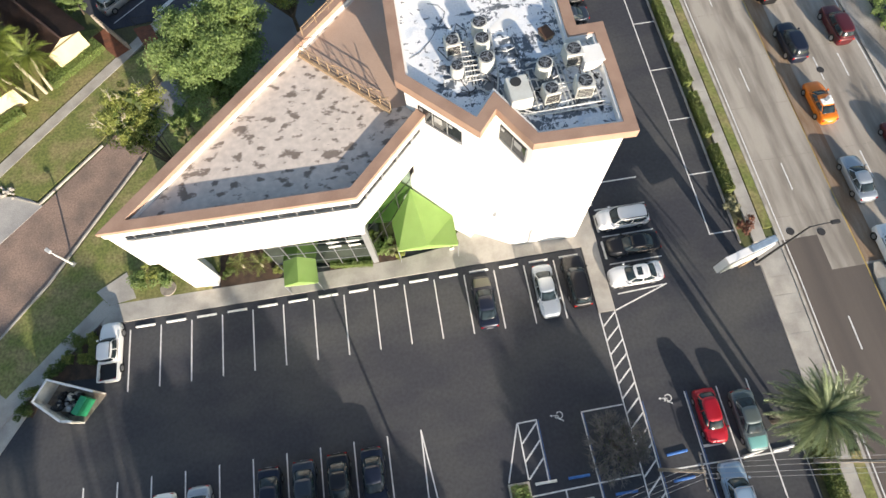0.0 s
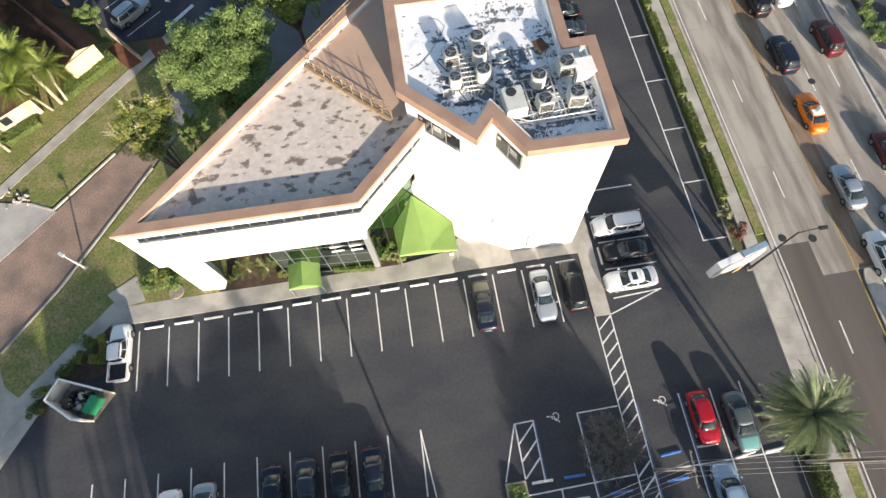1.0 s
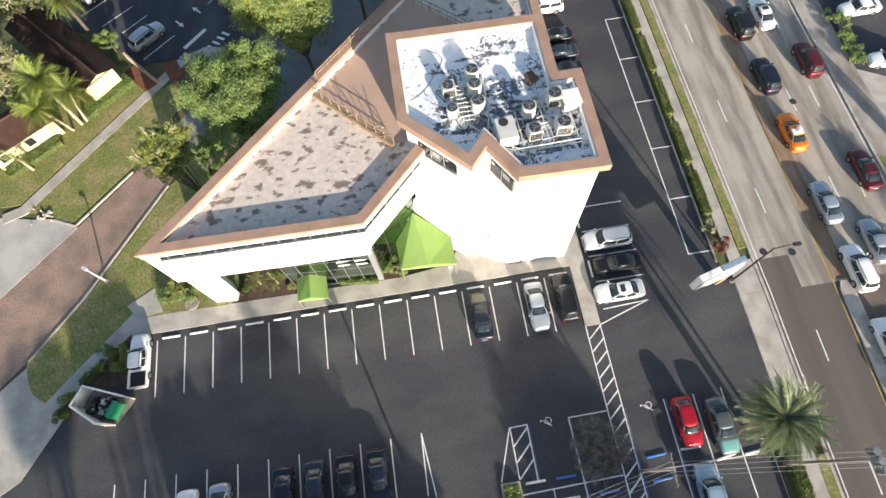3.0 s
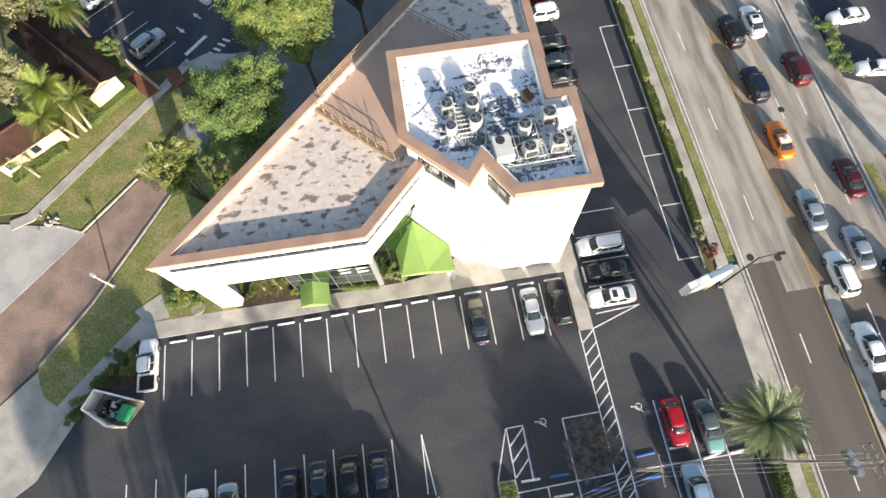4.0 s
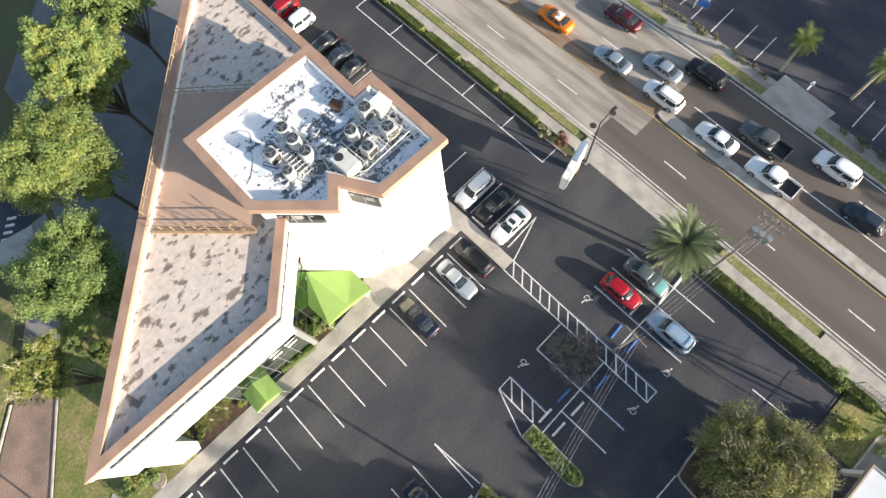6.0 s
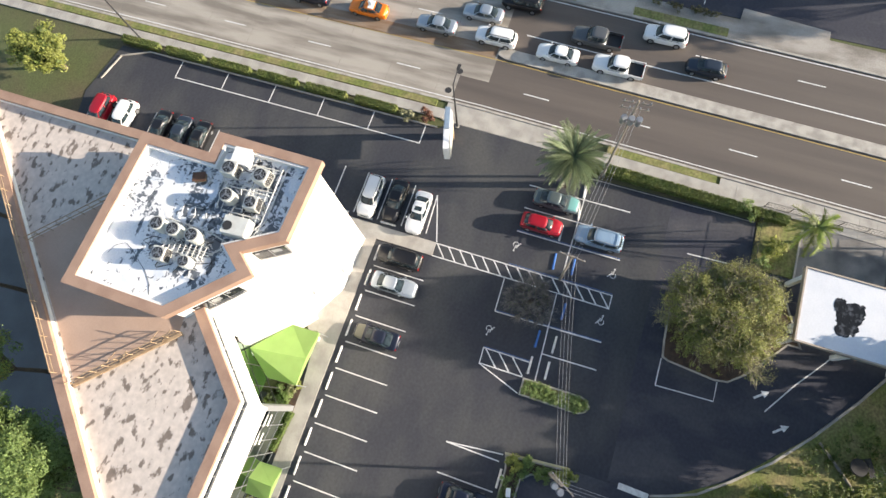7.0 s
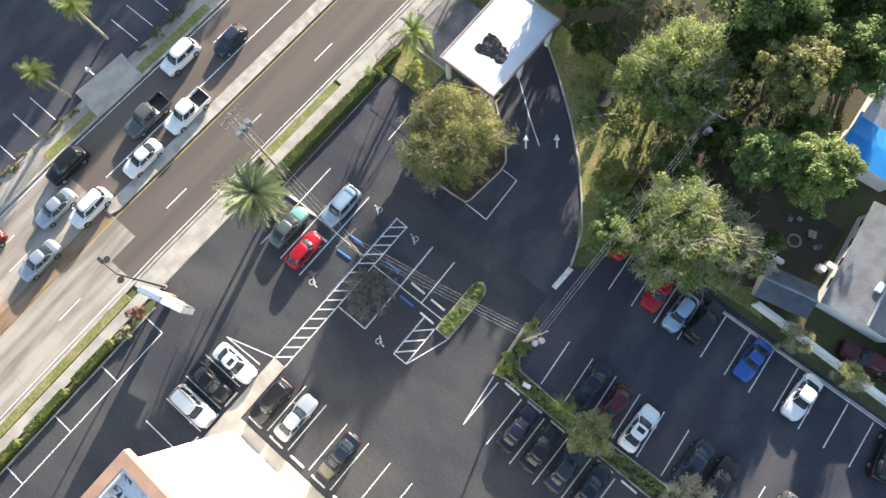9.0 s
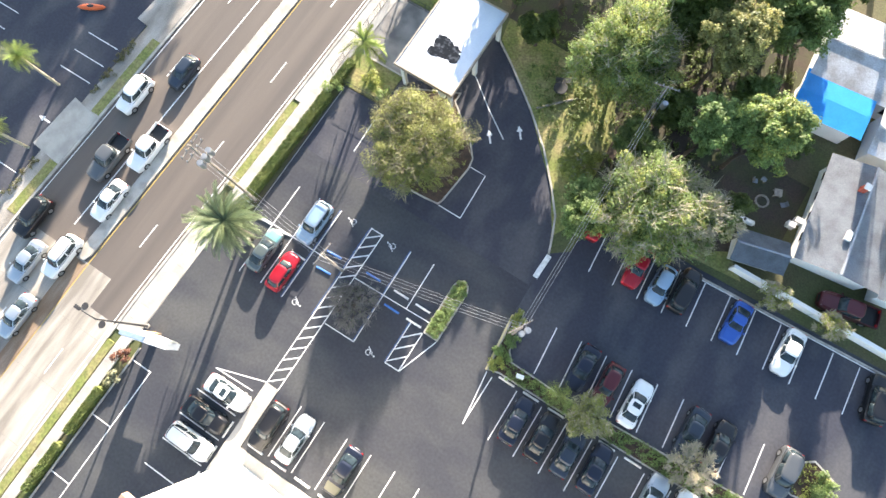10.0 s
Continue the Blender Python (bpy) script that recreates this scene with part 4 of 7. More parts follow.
    for a, b in zip(rings, rings[1:]):
        for k in range(m):
            bm.faces.new((a[k], a[(k + 1) % m], b[(k + 1) % m], b[k]))
    bm.faces.new(rings[-1]), bm.faces.new(rings[0][::-1])
    for f in bm.faces:
        f.smooth = True
    bmesh.ops.recalc_face_normals(bm, faces=bm.faces[:])
    part("cabin", bm, p, c)
    # glass: runs of the same outline, a little proud of the shell
    k = 0
    while k < m:
        kind_of = outline[k][2]
        e = k
        while e < m and outline[e][2] == kind_of and kind_of:
            e += 1
        if e > k:
            lo, hi = {"windshield": (0.03, 0.93), "rear_window": (0.32, 0.9) if kind in ("suv", "hatch", "pickup") else (0.12, 0.9)}.get(kind_of, (0.2, 0.86))
            g = bmesh.new()
            runs = [[g.verts.new(shell(lo + (hi - lo) * q / 4, o)[(k + d) % m]) for q in range(5) for d in range(e - k + 1)] for o in (0.012, -0.03)]
            w = e - k + 1
            for q in range(4):
                for d in range(w - 1):
                    f = g.faces.new((runs[0][q * w + d], runs[0][q * w + d + 1], runs[0][(q + 1) * w + d + 1], runs[0][(q + 1) * w + d]))
                    f.smooth = True
                    g.faces.new((runs[1][q * w + d], runs[1][(q + 1) * w + d], runs[1][(q + 1) * w + d + 1], runs[1][q * w + d + 1]))
            rim = list(range(w)) + [q * w + w - 1 for q in range(1, 5)] + [4 * w + d for d in range(w - 2, -1, -1)] + [q * w for q in range(3, 0, -1)]
            for a, b in zip(rim, rim[1:] + rim[:1]):
                g.faces.new((runs[0][b], runs[0][a], runs[1][a], runs[1][b]))
            part(kind_of, g, CAR_GLASS, c)
        k = max(e, k + 1)
    # bonnet: a skin a few millimetres above the body, with its own paint on two cars
    bonnet = bmesh.new()
    rows = []
    for i in range(8):
        x = cowl + 0.03 + (L * 0.475 - cowl - 0.03) * i / 7
        half = [across(x, k) + Vector((0, 0, 0.006)) for k in range(4)]
        rows.append([bonnet.verts.new(q) for q in half[::-1]] + [bonnet.verts.new((q.x, -q.y, q.z)) for q in half[1:]])
    for a, b in zip(rows, rows[1:]):
        for k in range(6):
            bonnet.faces.new((a[k], a[k + 1], b[k + 1], b[k])).smooth = True
    bmesh.ops.recalc_face_normals(bonnet, faces=bonnet.faces[:])
    bmesh.ops.solidify(bonnet, geom=bonnet.faces[:], thickness=0.012)
    part("bonnet", bonnet, TEAL_BONNET if "teal bonnet" in label else BONNET_REFLECTION if "olive bonnet" in label else p, c)
    part("grille", box(bmesh.new(), L * 0.485, -W * 0.2, 0.42, L * 0.503, W * 0.2, nose - 0.22, 0.01), BLACK, c)

    part("cowl", beam(bmesh.new(), (bf + 0.02, -hb * 0.8, zb + 0.045), (bf + 0.02, hb * 0.8, zb + 0.045), 0.07, 0.03), TRIM, c)
    for s in (-1, 1):
        part("sill_trim", beam(bmesh.new(), (bf - 0.1, s * (hb + 0.012), zb + 0.03), (br + 0.1, s * (hb + 0.012), zb + 0.03), 0.03), TRIM, c)
    if kind in ("sedan", "coupe"):
        part("boot_seam", beam(bmesh.new(), (br - 0.05, -W * 0.36, belt + 0.045), (br - 0.05, W * 0.36, belt + 0.045), 0.016), TRIM, c)
        part("rear_plate", box(bmesh.new(), -L * 0.503, -0.26, 0.62, -L * 0.497, 0.26, 0.74), LAMP_CLEAR, c)
    r = 0.33 if kind not in ("suv", "pickup") else 0.38
    for x in (0.31 * L, -0.295 * L):
        for s in (-1, 1):
            bm = bmesh.new()
            m = Matrix.Translation((x, s * (W / 2 - 0.10), r)) @ pose(0, 0, 0, 90)
            bmesh.ops.create_cone(bm, cap_ends=True, segments=16, radius1=r, radius2=r, depth=0.24, matrix=m)
            w = part("wheel", bm, TYRE, c)
            bm = bmesh.new()
            bmesh.ops.create_cone(bm, cap_ends=True, segments=12, radius1=r * 0.62, radius2=r * 0.62, depth=0.25, matrix=m)
            part("rim", bm, RIM, w)
    for s in (-1, 1):
        part("headlight", box(bmesh.new(), L * 0.44, s * W * 0.27, nose - 0.17, L * 0.478, s * W * 0.385, nose - 0.03, 0.02), LAMP_CLEAR, c)
        part("taillight", box(bmesh.new(), -L * 0.465, s * W * 0.30, belt - 0.3, -L * 0.49, s * W * 0.42, belt - 0.1, 0.005), LAMP_RED, c)
        part("mirror", box(bmesh.new(), bf - 0.25, s * W * 0.49, belt, bf - 0.07, s * (W * 0.49 + 0.17), belt + 0.14, 0.03), p, c)
    if kind == "pickup":
        wall = bmesh.new()
        x0, x1, h, z0, z1 = -L * 0.5, -L * 0.185, W / 2, belt - 0.45, belt - 0.02
        for a in ((x0, -h, x1, -h + 0.06), (x0, h - 0.06, x1, h), (x0, -h + 0.06, x0 + 0.08, h - 0.06), (x1 - 0.08, -h + 0.06, x1, h - 0.06)):
            box(wall, a[0], a[1], z0, a[2], a[3], z1)
        part("bed_wall", wall, p, c)
        part("bed_liner", box(bmesh.new(), x0 + 0.08, -h + 0.06, z0, x1 - 0.08, h - 0.06, z0 + 0.06), BLACK, c, "black bed liner")
    if "sunroof" in extras:
        part("sunroof", box(bmesh.new(), rr + (rf - rr) * 0.45, -hr * 0.6, zr - 0.03, rr + (rf - rr) * 0.85, hr * 0.6, zr + 0.008), CAR_GLASS, c)
    if "rails" in extras:
        for s in (-1, 1):
            part("roof_rail", beam(bmesh.new(), (rf - 0.1, s * (hr - 0.08), zr + 0.05), (rr + 0.1, s * (hr - 0.08), zr + 0.04), 0.045), BLACK, c)
    if "taxi" in extras:
        part("roof_panel", box(bmesh.new(), rr, -hr + 0.05, zr - 0.02, rf - 0.5, hr - 0.05, zr + 0.015), PAINT["white"], c, "white roof panel")
        part("roof_sign", box(bmesh.new(), -0.7, -0.15, zr, -0.2, 0.15, zr + 0.55, 0.05), PAINT["white"], c, "white roof sign")
    if "rack" in extras:
        part("roof_rack", ring(bmesh.new(), [(rr, -hr), (rf, -hr), (rf, hr), (rr, hr)], [(rr + .06, -hr + .06), (rf - .06, -hr + .06), (rf - .06, hr - .06), (rr + .06, hr - .06)], zr + 0.08, zr + 0.13), GALV, c)
    return c


car("sedan", "silver", (-1.4, 2.6), -90, "silver sedan parked nose out before the pavement")
car("suv", "black", (1.45, 3.0), 90, "black suv parked beside the concrete strip", extras=("rails",))
car("sedan", "navy", (-6.85, 2.5), 90, "dark sedan with a dull olive bonnet, a painted reflection, in a marked bay")
car("pickup", "white", (-39.6, 3.55), 90, "white crew-cab pickup with an empty black bed", extras=("rails", "compact"))
car("suv", "white", (7.0, 8.25), 180, "white suv parked beside the building", extras=("rails",))
car("sedan", "black", (7.25, 5.55), 180, "black sedan parked between two white cars")
car("sedan", "white", (6.7, 2.75), 180, "white sedan with a dark sunroof", extras=("sunroof",))
car("hatch", "red", (9.15, -9.8), -90, "bright red hatchback in a marked bay")
car("sedan", "teal", (12.05, -10.6), -90, "grey sedan with a faded teal bonnet in a marked bay")
car("suv", "pale_blue", (9.35, -15.7), 90, "pale blue suv with a roof rack", extras=("rack",))
for y, kind, col, lab in ((42.6, "suv", "red", "red suv parked beside the north wing"), (39.5, "suv", "white", "white suv parked beside the north wing"), (34.7, "sedan", "black", "black sedan parked beside the north wing"), (32.1, "sedan", "slate", "dark grey sedan parked beside the north wing"), (29.6, "sedan", "black", "black sedan parked beside the north wing")):
    car(kind, col, (7.6, y), 180, lab)
for x, y, col, lab in ((-18.1, -10.2, "navy", "dark navy sedan against the planting strip"), (-20.85, -10.2, "black", "black sedan against the planting strip"), (-23.6, -10.3, "slate", "dark slate sedan against the planting strip"), (-26.35, -10.4, "navy", "dark navy sedan against the planting strip"), (-31.9, -10.9, "silver", "silver sedan against the planting strip"), (-34.7, -11.0, "white", "white sedan against the planting strip")):
    car("sedan", col, (x, y), -90, lab)
for x, y, h, kind, col, lab in ((-20.9, -17.7, 90, "sedan", "navy", "dark navy sedan behind the planting strip"), (-23.7, -17.7, 90, "hatch", "maroon", "dark red hatchback behind the planting strip"), (-26.7, -17.5, -90, "sedan", "white", "white sedan with a sunroof behind the planting strip"), (-32.3, -18.1, 90, "sedan", "slate", "slate blue sedan under a bare tree"), (-34.9, -18.4, -90, "sedan", "black", "black sedan under a bare tree"), (-40.9, -19.4, 90, "suv", "grey", "grey suv with roof rails beside an island"),
        (-15.2, -31.2, 90, "hatch", "red", "red hatchback half under a tree"), (-20.7, -29.3, 90, "sedan", "red", "red sedan beside the tree"), (-23.4, -28.8, 90, "hatch", "pale_blue", "pale blue hatchback in the south row"), (-25.6, -29.5, -90, "suv", "black", "black suv in the south row"), (-31.2, -29.4, 90, "coupe", "blue", "bright blue sports coupe in the south row"), (-36.6, -29.5, 90, "sedan", "white", "white sedan in the south row"), (-45.3, -29.9, -80, "suv", "black", "black suv at the end of the south row")):
    car(kind, col, (x, y), h, lab, extras=("sunroof",) if "sunroof" in lab else ())
car("pickup", "maroon", (-39.6, -36.3), 10, "maroon pickup on a house drive")
car("suv", "silver", (-41.2, 44.5), 43, "silver suv in the lot behind the trees", extras=("rails",))
car("sedan", "white", (-32.9, 51.9), 50, "white sedan in the lot behind the trees")
car("suv", "black", (-38.4, 58.4), 50, "black suv in the lot behind the trees")
QUEUE = "cars queueing on the road"
for x, y, kind, col, lab, ex in ((29.5, 48.3, "suv", "maroon", "dark red suv queueing on the concrete road", ()), (29.5, 40.5, "suv", "silver", "silver minivan queueing on the concrete road", ()), (29.4, 32.4, "suv", "black", "black suv queueing on the concrete road", ("rails",)), (29.4, 24.5, "suv", "navy", "dark blue suv queueing on the concrete road", ()),
        (29.4, 17.0, "sedan", "orange", "orange taxi with a white roof sign", ("taxi",)), (29.4, 8.4, "sedan", "silver", "silver sedan queueing beside the yellow line", ()), (29.5, 1.2, "suv", "white", "white suv queueing beside the median", ("rails",)), (29.2, -6.1, "sedan", "white", "white sedan queueing beside the median", ()), (29.3, -12.9, "pickup", "white", "white pickup queueing beside the median", ()),
        (34.8, 25.8, "suv", "maroon", "dark red suv in the outer lane", ()), (34.8, 11.3, "sedan", "maroon", "maroon sedan in the outer lane", ()), (34.9, -0.4, "suv", "black", "black suv in the outer lane", ()), (32.4, 33.4, "sedan", "white", "white sedan in the middle lane", ("sunroof",)), (32.3, 3.6, "sedan", "silver", "silver sedan in the middle lane", ()), (32.3, -9.8, "pickup", "grey", "dark grey pickup in the middle lane", ()),
        (34.6, -17.0, "suv", "white", "white suv in the outer lane", ()), (31.7, -22.0, "hatch", "slate", "slate blue hatchback on the asphalt road", ())):
    car(kind, col, (x, y, -0.01), 90, lab, QUEUE, ex)
car("suv", "black", (34.5, -10.5 + 60, -0.01), 90, "black suv in the outer lane", QUEUE)
car("sedan", "red", (-50.3, 56.3), 40, "red sedan in the lot behind the trees")
car("sedan", "silver", (-48.2, 53.9), 40, "silver sedan in the lot behind the trees")
for y, turn in ((31.9, 180), (24.1, 172)):
    car("sedan", "white", (43.6, y, -0.02), turn, "white sedan parked across the road", "cars across the road")

# ---- wheel stops ----
def wheel_stop(material):
    bm = bmesh.new()
    prof = [(-0.11, 0.0), (0.11, 0.0), (0.08, 0.10), (0.05, 0.13), (-0.05, 0.13), (-0.08, 0.10)]
    a, b = [bm.verts.new((-0.86, y, z)) for y, z in prof], [bm.verts.new((0.86, y, z)) for y, z in prof]
    bm.faces.new(a), bm.faces.new(b[::-1])
    for k in range(6):
        bm.faces.new((a[k], b[k], b[(k + 1) % 6], a[(k + 1) % 6]))
    bmesh.ops.recalc_face_normals(bm, faces=bm.faces[:])
    return part("wheel_stop", bm, material)


WHITE_STOP = mat("white_painted_concrete", (0.74, 0.73, 0.70), 0.8, second=(0.5, 0.49, 0.46), scale=4, amount=0.7, fine=25, grain=0.1)
BLUE_STOP = mat("blue_painted_concrete", (0.05, 0.17, 0.48), 0.8, second=(0.04, 0.1, 0.3), scale=4, amount=0.7, fine=25, grain=0.1)
spots = [(-1.37 - STALL * i, 5.62, 0) for i in range(14)] + [(1.4, 5.62, 0)] + [(-18.2 - 2.755 * i, -12.75, 0) for i in range(8)] + [(-15.5, -12.7, 0)]
spots += [(4.75, y, 90) for y in (11.0, 8.25, 5.6, 2.8)] + [(9.0, -11.95, 1), (11.76, -13.1, 10), (14.25, -13.1, 4), (-2.2, -14.3, 0), (-4.8, -14.3, 0), (-4.8, -12.6, 0)]
stop = tagged(wheel_stop(WHITE_STOP), "white-painted concrete wheel stop on the asphalt", "wheel stop", "white wheel stops")
for i, (x, y, a) in enumerate(spots):
    if i == 0:
        stop.matrix_basis = pose(x, y, 0, 0, 0, a)
    else:
        copy_thing(stop, pose(x, y, 0, 0, 0, a))
stop = tagged(wheel_stop(BLUE_STOP), "blue-painted concrete wheel stop in a disabled bay", "wheel stop", "blue wheel stops")
for i, (x, y, a) in enumerate(((5.9, -12.1, 4), (5.9, -14.05, 3), (-2.15, -12.6, 0), (1.2, -14.3, 0))):
    if i == 0:
        stop.matrix_basis = pose(x, y, 0, 0, 0, a)
    else:
        copy_thing(stop, pose(x, y, 0, 0, 0, a))

# ---- plants ----
def leaves(rng, centres, radii, count, size):
    """Three-cornered leaves on the shells of clumps, turned outwards and up to the light: verts and faces."""
    k = rng.integers(0, len(centres), count)
    d = rng.normal(size=(count, 3))
    d[:, 2] += 0.35
    d /= np.linalg.norm(d, axis=1)[:, None]
    r = np.asarray(radii)[k] * (0.35 + 0.7 * rng.random(count) ** 0.6)
    c = np.asarray(centres)[k] + d * r[:, None] * np.array([1, 1, 0.8])
    up = rng.normal(size=(count, 3)) * 0.45 + d * 0.7 + np.array([0.1, -0.35, 0.5])
    a = np.cross(up, rng.normal(size=(count, 3)))
    a /= np.linalg.norm(a, axis=1)[:, None] + 1e-9
    b = np.cross(up, a)
    b /= np.linalg.norm(b, axis=1)[:, None] + 1e-9
    s = size * (0.6 + 0.9 * rng.random(count))[:, None]
    return np.stack([c - a * s * 0.8 - b * s * 0.45, c + a * s, c - a * s * 0.5 + b * s * 0.7], 1).reshape(-1, 3)


def leaf_part(name, rng, centres, radii, count, size, material, parent, label=""):
    v = leaves(rng, centres, radii, count, size)
    me = bpy.data.meshes.new(name)
    me.vertices.add(len(v))
    me.vertices.foreach_set("co", v.ravel())
    me.loops.add(len(v))
    me.loops.foreach_set("vertex_index", np.arange(len(v)))
    me.polygons.add(count)
    me.polygons.foreach_set("loop_start", np.arange(count) * 3)
    me.update(calc_edges=True)
    me.materials.append(material)
    ob = new(name, me)
    ob.parent = parent
    if label:
        ob["label"] = label
    return ob


GREY_TWIG = mat("grey_twigs", (0.20, 0.185, 0.17), 0.95, second=(0.12, 0.11, 0.10), scale=4, amount=0.8, fine=25, grain=0.2)


OLIVE_TWIG = mat("olive_twigs", (0.26, 0.235, 0.15), 0.95, second=(0.16, 0.14, 0.09), scale=4, amount=0.8, fine=25, grain=0.2)


def tree(x, y, h, r, material, seed, label, name="tree", clumps=34, count=6500, size=0.12, trunk=0.22, second=None, bare=0, wood=PALE_BARK, flat=0.85, gap=0.25):
    """Trunk, limbs and boughs; each bough carries several tufts of leaves, with gaps between."""
    rng = np.random.default_rng(seed)
    t = thing(name, label, "tree", "", (x, y, 0), 0)
    rz = min(h * 0.38, r * flat)
    zc = h - rz
    boughs, cs, rs = [], [], []
    for i in range(clumps):
        d = rng.normal(size=3)
        d[2] += 0.3
        d /= np.linalg.norm(d)
        az = math.atan2(d[1], d[0])
        f = (0.35 + 0.65 * rng.random() ** 0.5) * (0.84 + 0.12 * math.sin(3 * az + seed) + 0.10 * math.sin(7 * az + 2.3 * seed))
        bough = np.array((d[0] * r * f, d[1] * r * f, zc + d[2] * rz * f))
        boughs.append(bough)
        for j in range(5):
            q = bough + rng.normal(size=3) * r * 0.10 * np.array((1, 1, 0.6))
            if rng.random() > gap:
                cs.append(q)
                rs.append(r * (0.06 + 0.10 * rng.random()) + 0.14)
    bm = bmesh.new()
    tube(bm, [(0, 0, -0.1), (0.08, 0.05, h * 0.2), (0.0, 0.12, h * 0.4)], [trunk * 1.35, trunk, trunk * 0.8])
    for i in range(0, clumps, 3):
        c = Vector(boughs[i])
        mid = Vector((c.x * 0.45, c.y * 0.45, h * 0.38 + 0.35 * (c.z - h * 0.38)))
        tube(bm, [(0, 0.1, h * 0.33), mid, c], [trunk * 0.5, trunk * 0.3, 0.03], 5)
    part("trunk", bm, BARK, t)
    leaf_part("crown", rng, cs, rs, count, size, material, t)
    # Inner leaves in darker green: the crown's shaded gaps put into their colour.
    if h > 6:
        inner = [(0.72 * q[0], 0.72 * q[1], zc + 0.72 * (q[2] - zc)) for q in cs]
        leaf_part("inner_crown", rng, inner, [1.3 * q for q in rs], int(140 * r * r) + 400, 0.26, LEAF_DARK, t, "dark inner leaves painting the shaded gaps of the crown")
    if second:
        pick = list(range(0, len(cs), 3))
        leaf_part("upper_crown", rng, [cs[i] for i in pick], [rs[i] * 1.15 for i in pick], count // 2, size, second, t)
    if bare:
        tw = bmesh.new()
        for i in range(bare):
            p = Vector(boughs[int(rng.integers(clumps))])
            out = Vector((p.x, p.y, (p.z - zc) + 0.4 * r)).normalized()
            q = p + (Vector(rng.normal(size=3)) * 0.5 + out).normalized() * r * 0.3
            m = (p + q) / 2 + Vector(rng.normal(size=3)) * r * 0.04
            tube(tw, [p, m, q], [0.035, 0.025, 0.01], 3)
            for k in range(3):
                tube(tw, [m, m + (q - m) * 0.6 + Vector(rng.normal(size=3)) * r * 0.08], [0.02, 0.008], 3)
        part("deadwood", tw, wood, t, "bare twigs")["kind"] = "stuff"
    return t


tree(-20.3, 32.0, 18.5, 5.1, LEAF, 11, "large round leafy tree behind the building", second=LEAF_YELLOW, count=66000, clumps=150, size=0.09, gap=0.12)
tree(-25.1, 22.2, 17.5, 4.6, LEAF_DEEP, 12, "round bright green tree beside the lane", count=62000, clumps=150, size=0.085, gap=0.12)
tree(-31.4, 17.6, 15.5, 2.7, LEAF_YELLOW, 13, "tall thin yellow-green tree behind the building", count=16000, clumps=70, size=0.07, bare=70, trunk=0.11, gap=0.3)
tree(-13.9, 38.7, 18.5, 4.4, LEAF, 14, "large round leafy tree behind the building", count=42000, clumps=120, size=0.13, second=LEAF_YELLOW)
tree(-7.4, 44.4, 18.5, 4.6, LEAF, 16, "leafy tree north of the building", count=20000, clumps=70, size=0.14)
tree(-28.6, 32.0, 7.0, 2.0, LEAF_DARK, 18, "dark tree over the lane", count=7000, clumps=40)
tree(-57.0, 37.0, 11.0, 5.2, LEAF_GREY, 19, "grey-green oak beside a cottage", count=24000, clumps=80, size=0.13, bare=60)
tree(-63.5, 27.5, 9.0, 4.0, LEAF, 20, "leafy tree beside a cottage", count=12000, clumps=60)
tree(-55.0, 49.5, 12.0, 5.2, LEAF_GREY, 21, "grey-green oak beside the west lot", count=18000, clumps=70, size=0.14)
tree(4.3, -27.5, 6.8, 5.5, LEAF_OLIVE, 22, "broad olive-green tree on a kerbed island", count=76000, clumps=210, size=0.07, second=LEAF_YELLOW, bare=700, gap=0.15, wood=OLIVE_TWIG)
tree(-18.3, -33.0, 10.3, 5.3, LEAF, 23, "large oak with pale bare twigs over the south row", count=44000, clumps=170, size=0.1, second=LEAF_YELLOW, bare=800, gap=0.3)
tree(-21.8, -34.2, 9.5, 3.4, LEAF_GREY, 24, "grey-green oak with pale bare twigs over the south row", count=12000, clumps=60, size=0.11, bare=380, gap=0.4)
tree(-13.4, -30.4, 7.0, 3.0, LEAF, 48, "leafy young oak beside the drive", count=16000, clumps=60, size=0.12)
tree(-8.8, -45.6, 10.0, 5.6, LEAF, 25, "tall green oak with grey hanging moss", count=54000, clumps=170, size=0.1, second=LEAF_YELLOW, bare=350, gap=0.3)
tree(-16.7, -49.6, 12.5, 3.3, LEAF_OLIVE, 26, "yellow-green oak in the yard", count=22000, clumps=80, size=0.13)
tree(-23.0, -43.2, 12.0, 3.3, LEAF, 27, "bright green tree in the back yard", count=24000, clumps=80, size=0.13, second=LEAF_YELLOW)
tree(-19.0, -41.6, 11.0, 2.8, LEAF_DEEP, 28, "green oak in the back yard", count=20000, clumps=70, size=0.12)
tree(-24.8, -38.1, 5.5, 2.0, LEAF_DARK, 49, "dark green tree beside the shed", count=10000, clumps=36)
tree(-14.0, -37.8, 8.0, 2.8, LEAF_DARK, 50, "dark oak under the wires", count=12000, clumps=44)
tree(5.0, -48.2, 9.0, 3.7, LEAF_DARK, 29, "dense dark green tree behind the canopy", count=30000, clumps=100, size=0.13)
tree(0.6, -45.4, 5.0, 2.4, LEAF_DARK, 51, "dark tree behind the drive", count=12000, clumps=44)
tree(0.6, -51.0, 9.5, 3.5, LEAF_GREY, 30, "grey-green tree behind the drive", count=24000, clumps=80, size=0.13, bare=80)
tree(-12.0, -55.5, 13.0, 5.5, LEAF, 32, "tall dark oak behind the yard", count=24000, clumps=80, size=0.15)
tree(-20.8, -56.2, 12.0, 4.4, LEAF, 33, "dark oak behind the houses", count=20000, clumps=70, size=0.14)
